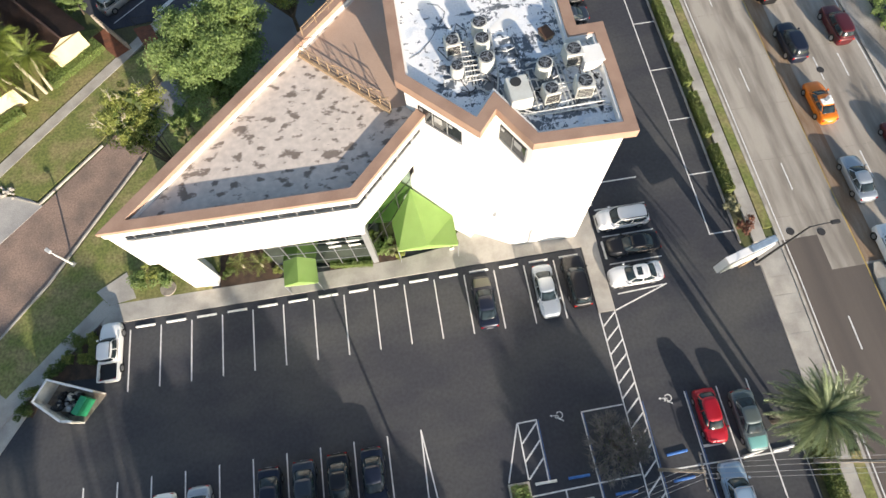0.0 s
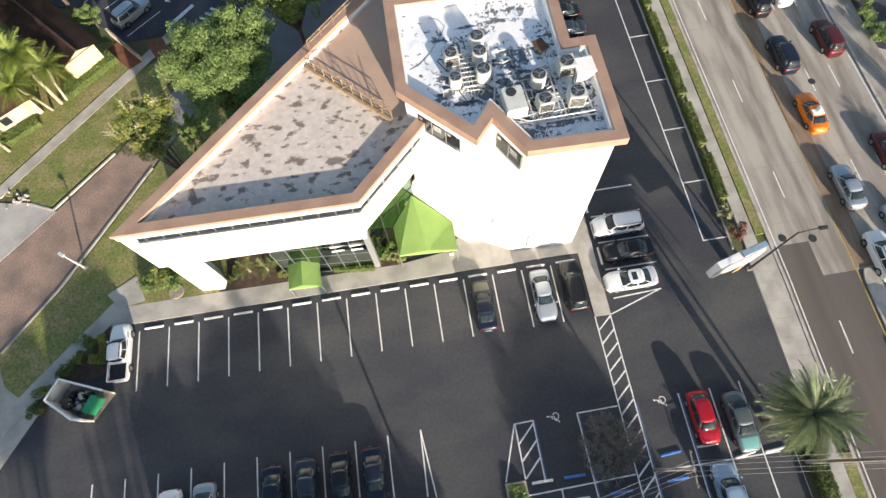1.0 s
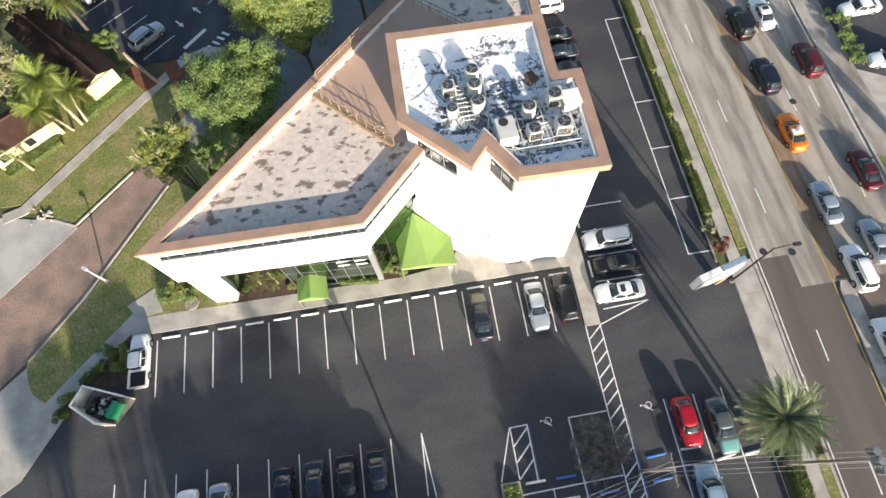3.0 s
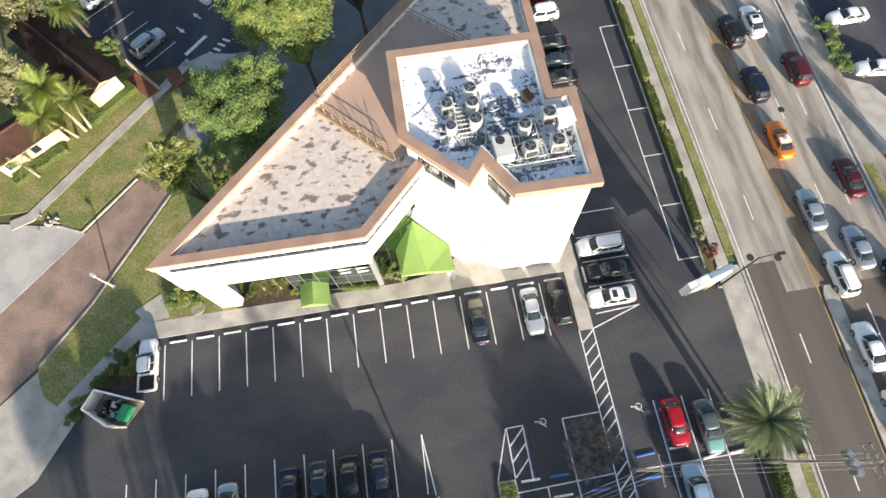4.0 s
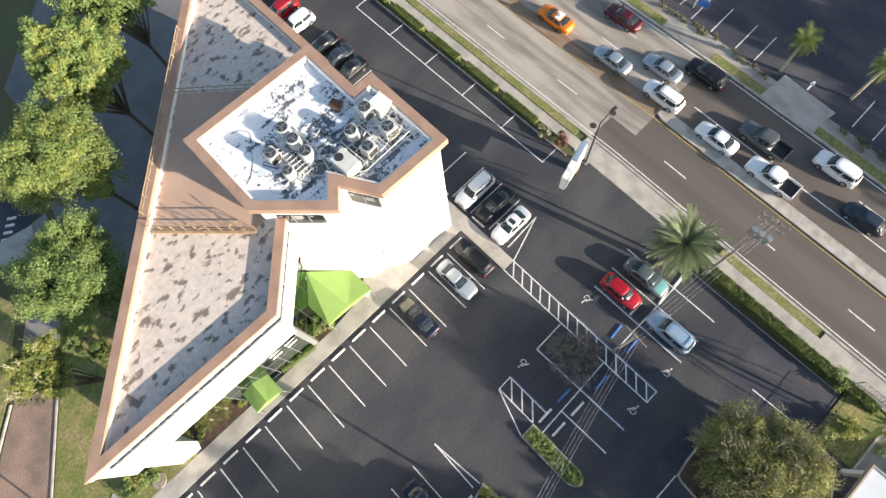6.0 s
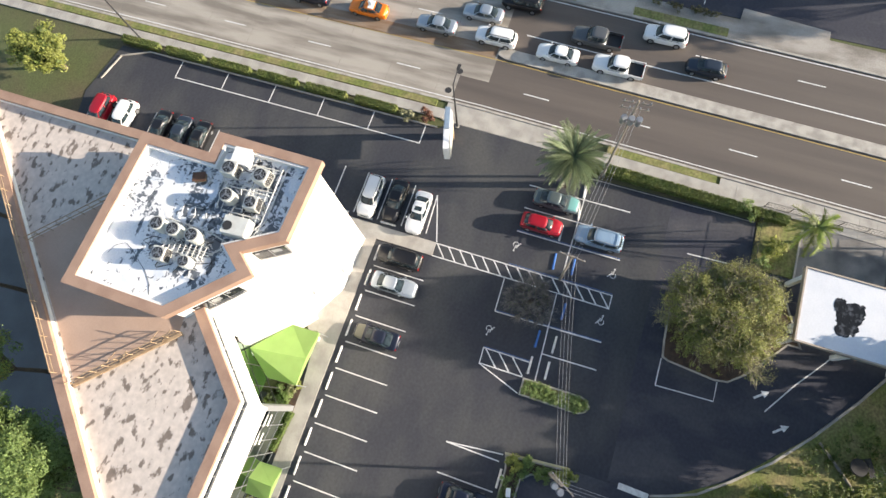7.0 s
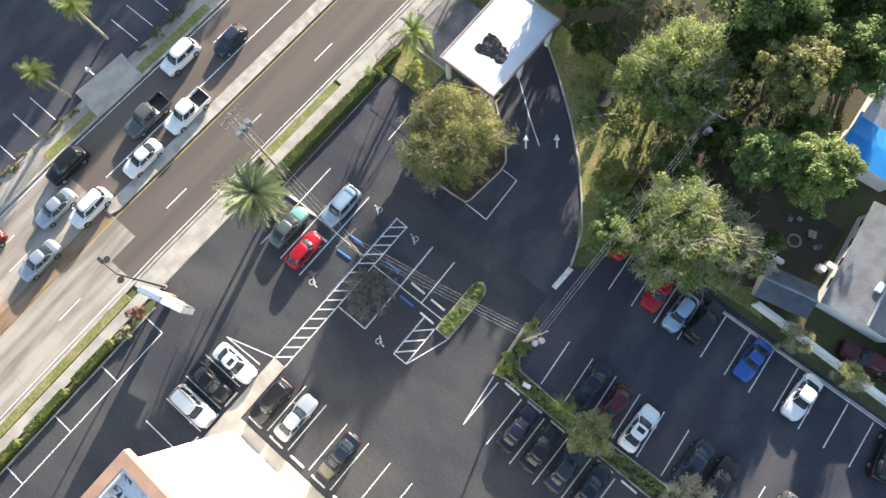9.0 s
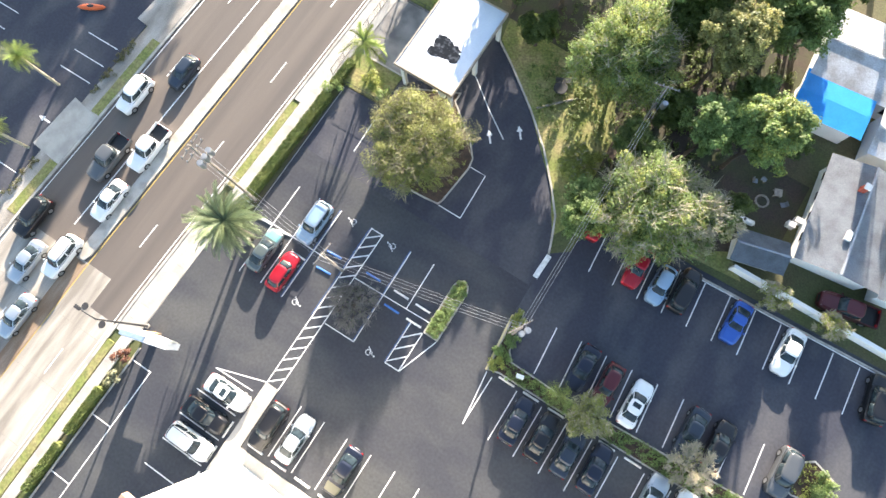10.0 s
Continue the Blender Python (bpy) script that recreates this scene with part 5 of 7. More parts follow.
# Out-of-view oaks, two with flattened crowns, placed to cast shade on the lot.
for i, (x, y, h, r) in enumerate(((-20.1, -71.0, 21.2, 3.7), (-25.9, -77.0, 22.0, 3.2), (-36.5, -70.0, 13.0, 5.0), (-45.0, -64.0, 15.0, 5.5))):
    tree(x, y, h, r, LEAF_DARK, 60 + i, "unseen tall dark oak behind the houses, placed for shade", count=15000, clumps=70, size=0.2, trunk=0.35, flat=0.14 if h == 21.2 else 0.4 if h > 20 else 0.85)
# Extra oak, added to keep the sun off the soil beside the houses.
tree(-20.4, -65.2, 11.0, 4.9, LEAF_DARK, 38, "dense dark oak added to shade the back of the yards", count=14000, clumps=60, size=0.17)
# Two more oaks out of view, added as shade casters.
tree(-50.0, -49.0, 17.0, 6.5, LEAF, 36, "unseen tall oak beside the houses, added for shade", count=18000, clumps=70, size=0.16)
tree(-58.0, -38.5, 12.0, 5.0, LEAF, 37, "unseen tall oak west of the south row, added for shade", count=18000, clumps=70, size=0.15)
tree(15.6, -47.4, 5.0, 2.0, LEAF, 39, "small leafy tree beside the pavement", count=9000, clumps=36, size=0.11)
tree(-10.4, -35.0, 3.2, 2.3, LEAF_YELLOW, 40, "low yellow-green bush beside the drive", "bush", count=8000, clumps=36, trunk=0.08, size=0.1, bare=50)
tree(-32.6, -33.1, 3.4, 1.5, LEAF_YELLOW, 41, "small pale yellow tree beside the white wall", count=3000, clumps=40, trunk=0.06, size=0.065, bare=300)
tree(-38.2, -33.3, 3.2, 1.5, LEAF_YELLOW, 42, "small pale yellow tree beside the white wall", count=3000, clumps=40, trunk=0.06, size=0.065, bare=300)
tree(-23.1, -14.0, 4.6, 2.1, LEAF_GREY, 43, "thin grey-green tree on the planting strip", count=7500, clumps=44, trunk=0.07, size=0.085, bare=120, second=LEAF_YELLOW)
tree(-33.0, -15.0, 4.2, 2.3, LEAF_YELLOW, 44, "nearly bare pale tree on the planting strip", count=900, clumps=60, trunk=0.06, size=0.06, bare=620)
tree(0.9, -10.9, 2.3, 2.7, LEAF_DARK, 45, "bare grey shrub in the unmarked bay", "bare_shrub", count=900, clumps=80, trunk=0.05, size=0.05, bare=620, wood=GREY_TWIG, flat=0.6)
tree(12.0, 50.5, 6.5, 3.5, LEAF_YELLOW, 46, "yellow-green tree at the north end of the lot", count=12000, clumps=44)
tree(-45.4, 43.6, 3.0, 1.6, LEAF, 47, "small bright green tree beside a cottage", count=4000, clumps=20, trunk=0.07, size=0.1)
tree(-12.6, -52.0, 10.0, 3.4, LEAF_DARK, 70, "dark oak in the yard", count=16000, clumps=60, size=0.13)
tree(-21.2, -49.2, 6.5, 2.2, LEAF_DEEP, 71, "green oak beside the tarpaulin house", count=8000, clumps=50, size=0.13)
tree(-15.2, -43.6, 7.5, 2.6, LEAF_DARK, 72, "dark oak under the wires", count=11000, clumps=44, size=0.12)
tree(-27.3, -47.8, 4.0, 1.8, LEAF_DARK, 73, "dark bushy tree beside the tarpaulin house", count=7000, clumps=30, size=0.1)
# Row of oaks, mostly out of view, added to shade the yards.
for i in range(4):
    tree(-22.0 + 2.9 * i, -62.0 - 1.2 * math.sin(2.1 * i), 11.5 + 1.5 * math.sin(1.3 * i), 4.3, LEAF_DARK, 80 + i, "dense dark oak added to shade the back of the yards", count=9000, clumps=44, size=0.19)
# Unseen oaks across the road, added so their shadows darken the far lot.
for i, (x, y, h) in enumerate(((60.0, -50.0, 15.0), (70.0, -46.0, 16.0), (54.0, -66.0, 18.0), (78.0, -30.0, 15.0), (66.0, -62.0, 18.0))):
    tree(x, y, h, 6.0, LEAF_DARK, 95 + i, "unseen tall oak added to shade the far lot", count=9000, clumps=50, size=0.22)
for i, (x, y, h, r) in enumerate(((-29.6, 19.2, 3.2, 1.5), (-27.4, 16.6, 2.8, 1.3), (-31.4, 22.0, 3.6, 1.6), (-32.8, 25.4, 3.8, 1.7), (-29.6, 13.6, 2.4, 1.3), (-24.2, 19.6, 3.0, 1.5), (-21.5, 22.6, 3.0, 1.5), (-33.0, 17.6, 2.2, 1.1))):
    tree(x, y, h, r, LEAF_DARK if i % 3 else LEAF, 110 + i, "dark bushy shrub along the building", "bush", count=3500, clumps=20, trunk=0.06, size=0.1)
# Low oaks out of view; their height limits how far the added shade reaches.
for i, (x, y) in enumerate(((13.5, -70.0), (6.5, -71.5), (19.5, -66.0))):
    tree(x, y, 9.0, 4.4, LEAF_DARK, 130 + i, "unseen low oak added to shade the neighbouring lot", count=8000, clumps=44, size=0.19, flat=0.7)
under = np.random.default_rng(77)
spread = np.stack([under.uniform(-26, 0, 900), under.uniform(-58, -36, 900)], 1)
spread = spread[(spread[:, 1] < -31.0 + (spread[:, 0] + 12) * -0.95) & ((spread[:, 0] > -25) | (spread[:, 1] > -48)) & ~((spread[:, 0] < -22.5) & (spread[:, 1] > -46))]
brush = thing("undergrowth", "low dark undergrowth on the shaded soil", "undergrowth", kind="stuff")
leaf_part("foliage", under, [(a, b, 0.25) for a, b in spread], list(0.2 + 0.35 * under.random(len(spread))), 26000, 0.1, LEAF_DARK, brush)


def frond_mesh(length, leaflet, pairs, material, droop, seed=0, blade=0.017):
    """A midrib with ragged leaflets raised in a shallow trough."""
    v, f = [], []
    r = random.Random(seed)
    for i in range(pairs):
        s = (i + 1) / (pairs + 1)
        x, z = length * s * (1 - 0.12 * s), length * (0.28 * s - droop * s * s)
        l = leaflet * (0.5 + 1.2 * s * (1 - s) * 2) * (1.25 - s * 0.6)
        for side in (-1, 1):
            k = l * r.uniform(0.7, 1.15)
            a = Vector((x, 0, z))
            b = Vector((x + k * r.uniform(0.45, 0.85), side * k * r.uniform(0.55, 0.85), z + k * r.uniform(-0.35, 0.2)))
            w = Vector((blade, 0, 0.006)) * (length / 2.5)
            n = len(v)
            v += [a - w, a + w, b + w * 0.3, b - w * 0.3]
            f.append((n, n + 1, n + 2, n + 3))
    n0 = len(v)
    for i in range(7):
        s = i / 6
        x, z, w = length * s * (1 - 0.12 * s), length * (0.28 * s - droop * s * s), 0.03 * (1 - 0.8 * s) * length / 2.5
        v += [(x, -w, z), (x, w, z), (x, 0, z - w)]
        if i:
            p, q = n0 + 3 * (i - 1), n0 + 3 * i
            f += [(p, p + 1, q + 1, q), (p + 1, p + 2, q + 2, q + 1), (p + 2, p, q, q + 2)]
    return mesh_of("frond", [tuple(k) for k in v], f, material)


PALM_LEAF = mat("palm_leaf", (0.225, 0.275, 0.15), 0.38, second=(0.15, 0.19, 0.09), scale=0.8, amount=0.7, fine=8, grain=0.2, object_random=0.5, translucent=0.3)
PALM_BRIGHT = mat("palm_leaf_bright", (0.235, 0.305, 0.085), 0.5, second=(0.2, 0.2, 0.05), scale=0.8, amount=0.7, fine=8, grain=0.2, object_random=0.5, translucent=0.35)

PALM_GREEN = mat("palm_leaf_green", (0.22, 0.28, 0.06), 0.5, second=(0.28, 0.33, 0.08), scale=0.8, amount=0.7, fine=8, grain=0.2, object_random=0.5, translucent=0.35)


def palm(x, y, h, length, fronds, material, seed, label, trunk=0.2, leaflet=0.5, pairs=26, lean=(0, 0), arch=False):
    rng = random.Random(seed)
    t = thing("palm", label, "palm tree", "", (x, y, 0), 0)
    part("trunk", tube(bmesh.new(), [(0, 0, -0.1), (lean[0] * 0.4, lean[1] * 0.4, h * 0.5), (lean[0], lean[1], h)], [trunk * 1.2, trunk, trunk * 1.1], 9), PALE_BARK if trunk < 0.2 else BARK, t)
    kinds = [frond_mesh(length, leaflet, pairs, material, d, seed + 9 * k, 0.04 if arch else 0.017) for k, d in enumerate((0.75, 0.9, 1.0) if arch else (0.35, 0.6, 0.9))]
    for i in range(fronds):
        s = i / fronds
        ob = new("frond", kinds[0 if s < 0.3 else 1 if s < 0.7 else 2])
        ob.parent = t
        ob.matrix_basis = pose(lean[0], lean[1], h, rng.uniform(-24, 24), rng.uniform(-12, 12) - 38 + 74 * s, i * 137.5 + rng.uniform(-18, 18)) @ Matrix.Scale(rng.uniform(0.72, 1.1), 4)
    return t


palm(14.3, -10.9, 6.8, 3.9, 190, PALM_LEAF, 1, "big grey-green date palm with a dense crown", trunk=0.34, leaflet=0.42, pairs=44)
palm(14.7, -33.8, 4.6, 2.7, 17, PALM_GREEN, 2, "small palm with arching green fronds", trunk=0.13, leaflet=0.62, pairs=44, arch=True)
palm(43.3, -13.4, 6.0, 1.9, 60, PALM_BRIGHT, 3, "small cabbage palm across the road", trunk=0.15, leaflet=0.6, pairs=30)
palm(41.2, -5.9, 5.2, 1.9, 60, PALM_BRIGHT, 4, "small cabbage palm across the road", trunk=0.15, leaflet=0.6, pairs=30)
palm(41.8, 11.6, 5.2, 1.7, 60, PALM_BRIGHT, 5, "small cabbage palm across the road", trunk=0.13, leaflet=0.6, pairs=30)
palm(-48.5, 33.1, 6.0, 3.2, 70, PALM_GREEN, 6, "feathery green palm in front of a cottage", trunk=0.16, leaflet=0.8, pairs=40, lean=(-1.2, 1.8))
palm(-48.0, 33.5, 4.6, 2.6, 46, PALM_GREEN, 12, "shorter feathery palm in front of a cottage", trunk=0.13, leaflet=0.7, pairs=36, lean=(0.8, 0.5))
palm(-49.4, 32.4, 4.6, 2.8, 50, PALM_GREEN, 13, "shorter feathery palm in front of a cottage", trunk=0.13, leaflet=0.7, pairs=36, lean=(-1.0, -0.2))
palm(-47.7, 45.4, 7.0, 2.7, 90, PALM_BRIGHT, 7, "tall cabbage palm beside the west lot", trunk=0.2, leaflet=0.6, pairs=36)
palm(-53.5, 27.8, 2.5, 2.4, 16, PALM_BRIGHT, 8, "low palm beside a cottage", trunk=0.15)
palm(-20.1, -14.2, 2.2, 1.7, 24, PALM_BRIGHT, 9, "low palm on the planting strip", trunk=0.12)
palm(-28.0, 9.6, 1.2, 1.6, 14, PALM_BRIGHT, 10, "low palm in the bed under the overhang", trunk=0.1)
palm(-26.3, 9.4, 0.9, 1.4, 12, PALM_BRIGHT, 11, "low palm in the bed under the overhang", trunk=0.1)


RED_LEAF = mat("red_brown_leaf", (0.13, 0.05, 0.035), 0.7, second=(0.20, 0.09, 0.05), scale=2.0, amount=0.8, fine=8, grain=0.25, island=0.4, translucent=0.3)


def shrub(x, y, r, h, material, seed, label, count=500, size=0.1, name="shrub", z=0.0):
    rng = np.random.default_rng(seed)
    t = thing(name, label, "shrub", "", (x, y, z))
    cs = [(rng.normal() * r * 0.4, rng.normal() * r * 0.4, h * (0.35 + 0.4 * rng.random())) for _ in range(10)]
    leaf_part("foliage", rng, cs, [r * 0.4] * 10, count, size, material, t)
    part("stem", tube(bmesh.new(), [(0, 0, -0.05), (0.02, 0, h * 0.6)], [0.05, 0.02], 5), BARK, t)


def hedge(pts, w, h, seed, label, material=HEDGE, density=620, z=0.0):
    """A clipped hedge: a core of packed twigs covered by leaves."""
    rng = np.random.default_rng(seed)
    t = thing("hedge", label, "hedge", "clipped hedges")
    plan = strip(pts, w - 0.16)
    bm = prism(bmesh.new(), plan, z - 0.05, z + h - 0.1)
    part("core", bm, HEDGE, t)
    v, f, n = [], [], 0
    for p, q in zip(pts, pts[1:]):
        p, q = Vector(p), Vector(q)
        d = (q - p).normalized()
        nr = Vector((-d.y, d.x))
        L = (q - p).length
        count = int(L * density)
        for i in range(count):
            s = rng.random() * L
            e = rng.random()
            if e < 0.6:
                o, k = (rng.random() - 0.5) * w, h - 0.1 + rng.random() * 0.1 + 0.03 * math.sin(s * 2.3 + seed)
            else:
                o, k = (w / 2 - 0.05 + 0.08 * rng.random()) * (1 if e < 0.8 else -1), rng.random() * h
            c = p + d * s + nr * o
            a, b = rng.normal(size=3) * 0.045, rng.normal(size=3) * 0.035
            cc = np.array((c.x, c.y, z + k))
            v += [cc - a, cc + b, cc + a, cc - b]
            f.append((n, n + 1, n + 2, n + 3))
            n += 4
    ob = new("foliage", mesh_of("foliage", [tuple(k) for k in v], f, material))
    ob.parent = t


for i in range(6):
    y0 = 9.2 + 6.15 * i
    hedge([(17.6, y0), (17.6, y0 + 5.0)], 0.82, 0.85, i, "clipped green hedge between lot and pavement")
hedge([(17.0, -13.2), (16.6, -28.4)], 1.05, 0.95, 7, "long clipped green hedge beside the pavement")
hedge([(-48.1, 34.0), (-43.0, 38.5)], 1.7, 0.75, 9, "low green hedge before a cottage", LEAF, 560, 0.05)
hedge([(-56.0, 27.3), (-50.6, 31.0)], 1.3, 0.7, 14, "low green hedge before a cottage", LEAF, 420, 0.05)
hedge([(16.7, -29.4), (16.6, -33.0)], 0.95, 0.8, 15, "short clipped hedge beside the palm")
hedge([(-44.0, 3.62), (-43.2, 3.55)], 0.75, 0.55, 31, "small clipped yellow-green bush beside the refuse pen", LEAF_YELLOW, 620, 0.06)
hedge([(-42.55, 3.45), (-41.75, 3.4)], 0.75, 0.55, 32, "small clipped yellow-green bush beside the refuse pen", LEAF_YELLOW, 620, 0.06)
hedge([(-41.6, 5.6), (-41.25, 4.2), (-41.35, 2.8)], 0.6, 0.6, 33, "straggling yellow-green hedge beside a parked pickup", LEAF_YELLOW, 380, 0.06)
DRY_LEAF = mat("dry_leaf", (0.16, 0.14, 0.06), 0.8, second=(0.10, 0.11, 0.04), scale=0.8, amount=0.9, fine=8, grain=0.25, island=0.4, translucent=0.3)
scrub = np.random.default_rng(41)
for k, (y0, y1) in enumerate(((-5.6, -0.4), (0.4, 5.2), (5.6, 9.8), (-23.0, -14.0))):
    t = thing("scrub", "straggling brown-green scrub along the far lot", "scrub", "scrub across the road", (39.55 + 0.0125 * min(0, y0), y0, 0.0))
    n = int((y1 - y0) * 5)
    leaf_part("foliage", scrub, [(scrub.normal() * 0.25, scrub.uniform(0, y1 - y0), 0.12 + 0.28 * scrub.random()) for _ in range(n)], list(0.15 + 0.2 * scrub.random(n)), n * 34, 0.07, DRY_LEAF, t)
    part("stem", tube(bmesh.new(), [(0, 0.2, 0.02), (0.1, (y1 - y0) / 2, 0.12), (0, y1 - y0 - 0.2, 0.05)], [0.03, 0.03, 0.02], 5), BARK, t)
hedge([(-20.0, 8.45), (-16.2, 8.0)], 0.8, 0.7, 8, "low green hedge along the glass front", LEAF, 320, 0.1)
for i, (x, y, r, m) in enumerate(((17.2, 7.8, 0.8, LEAF_GREY), (17.8, 5.7, 0.9, RED_LEAF), (16.6, -29.4, 1.0, LEAF), (13.2, -32.0, 1.3, LEAF_YELLOW), (14.6, -45.2, 1.0, LEAF), (12.6, -44.3, 1.0, LEAF_YELLOW), (12.7, -46.8, 1.0, LEAF_DARK), (17.0, -13.2, 0.7, LEAF_YELLOW), (12.0, -31.6, 1.0, LEAF),
        (-37.5, 9.6, 1.2, LEAF), (-36.0, 10.4, 1.1, LEAF_YELLOW), (-35.0, 9.6, 1.1, LEAF), (-34.0, 10.9, 0.9, LEAF_DARK), (-42.8, 4.8, 0.9, LEAF_DARK), (-44.4, 2.8, 1.0, LEAF_DARK), (-45.9, 1.1, 1.0, LEAF_DARK), (-46.8, -0.2, 0.8, LEAF_DARK),
        (-15.0, 9.0, 0.8, LEAF), (-14.3, 8.8, 0.7, LEAF_GREY), (-14.6, 9.8, 0.8, LEAF), (-8.7, 8.6, 0.6, LEAF), (-13.6, 8.4, 0.5, LEAF_YELLOW), (2.4, 8.8, 0.6, LEAF_YELLOW), (-24.9, 8.7, 0.6, LEAF_YELLOW), (-25.4, 10.3, 0.7, LEAF), (-29.2, 9.5, 0.6, LEAF_DARK),
        (-13.3, -18.0, 0.9, LEAF_YELLOW), (-13.9, -16.2, 0.8, LEAF), (-13.9, -13.6, 0.9, LEAF_YELLOW), (-13.4, -14.8, 0.7, LEAF), (-44.2, -19.5, 1.3, LEAF), (-44.6, -20.8, 1.1, LEAF), (40.2, 25.0, 1.0, LEAF), (40.3, 26.4, 1.0, LEAF), (40.3, 28.4, 1.1, LEAF), (40.4, 30.8, 1.2, LEAF))):
    shrub(x, y, r, r * 1.1, m, 100 + i, "low loose shrub with small leaves", int(700 * r))


def raised(name, plan, label, seed, top=MULCH, green=LEAF, count=1200):
    """A planted island inside a concrete kerb."""
    isl = thing(name, label, "planted island", "", kind="structure")
    area = sum(a[0] * b[1] - b[0] * a[1] for a, b in zip(plan, plan[1:] + plan[:1]))
    plan = plan if area > 0 else plan[::-1]
    inner = offset(plan, 0.16)
    part("kerb", ring(bmesh.new(), plan, inner, -0.1, 0.15), KERB, isl)
    part("soil", prism(bmesh.new(), inner, -0.1, 0.1), top, isl)
    rng = np.random.default_rng(seed)
    v = np.array(inner)
    lo, hi = v.min(0), v.max(0)
    cs = []
    while len(cs) < count // 25:
        p = lo + rng.random(2) * (hi - lo)
        inside = False
        for a, b in zip(inner, inner[1:] + inner[:1]):
            if (a[1] > p[1]) != (b[1] > p[1]) and p[0] < (b[0] - a[0]) * (p[1] - a[1]) / (b[1] - a[1]) + a[0]:
                inside = not inside
        if inside:
            cs.append((p[0], p[1], 0.25 + 0.15 * rng.random()))
    if count:
        leaf_part("groundcover", rng, cs, [0.28] * len(cs), count, 0.08, green, isl)


raised("island", [(-7.8, -12.3), (-6.1, -12.3), (-6.1, -18.0), (-6.3, -18.6), (-6.9, -18.95), (-7.5, -18.6), (-7.8, -18.0)], "narrow kerbed island with clipped green plants", 1, GRASS, LEAF, 4200)
raised("tree_island", [(6.0, -23.8), (1.5, -24.0), (-0.2, -24.2), (-0.45, -24.8), (-0.9, -29.2), (-0.7, -30.4), (0.6, -32.0), (4.4, -35.0), (4.4, -36.2), (10.6, -33.2), (10.6, -30.4), (8.5, -29.5)], "kerbed island round the broad tree", 2, MULCH, LEAF_YELLOW, 2500)
raised("planting_strip", [(-12.75, -18.6), (-13.3, -12.65), (-14.5, -12.95), (-30.0, -13.1), (-40.5, -13.4), (-40.4, -15.6), (-30, -15.0), (-20.0, -14.5), (-15.0, -14.6), (-14.3, -15.4), (-13.6, -19.4), (-13.2, -19.5)], "long kerbed planting strip between the rows", 3, MULCH, LEAF, 11000)
raised("end_island", [(-41.9, -18.2), (-42.6, -18.0), (-45.4, -18.6), (-45.6, -21.2), (-43.2, -22.0), (-42.1, -21.2)], "kerbed island at the end of the row", 4, MULCH, LEAF_YELLOW, 1100)
part("yellow_kerb", prism(bmesh.new(), strip([(-12.68, -18.6), (-13.22, -12.6)], 0.2), 0.0, 0.19), mat("pale_yellow_kerb", (0.60, 0.52, 0.26), 0.8, second=(0.46, 0.42, 0.30), scale=2, amount=0.8, fine=20), bpy.data.objects["planting_strip"], "faded yellow kerb")
slab("bare_soil", [(-12.5, -31.5), (-12.4, -36.0), (-12.0, -40.5), (-9.5, -45.5), (-4.5, -46.4), (4.8, -46.8), (5.5, -60.1), (-12.1, -60.1), (-12.1, -70), (-25.2, -70), (-26.2, -56), (-26, -46), (-31.6, -46), (-31.6, -38), (-26, -34.6), (-15, -32.6)], -0.25, 0.045, SOIL, "dark soil under the trees, their shade partly in its colour", "soil")
slab("yard", [(-14.4, -32.3), (-11.9, -27.6), (-9.1, -32.1), (-3.0, -38.3), (4.1, -44.1), (5, -48), (-14, -48), (-30, -33.5)], -0.3, 0.03, GRASS, "rough sunlit grass beside the drive", "grass")
slab("drive_kerb", strip([(4.4, -43.95), (1.2, -41.7), (-3.1, -38.3), (-6.4, -35.3), (-9.2, -32.1), (-11.1, -29.6), (-12.0, -27.4), (-12.55, -25.8)], 0.2), -0.2, 0.14, KERB, "pale concrete kerb round the drive", "kerb")
slab("lot_kerb", strip([(-26.4, -31.75), (-47.0, -32.6)], 0.16), -0.2, 0.14, KERB, "pale kerb at the back of the south row", "kerb")
slab("lot_kerb", strip([(16.95, 4.2), (16.95, 41), (15.5, 44.4), (12, 45.4)], 0.16), -0.2, 0.14, KERB, "pale kerb before the hedges", "kerb")

# ---- air conditioning on the tower roof ----
DECK = 17.56


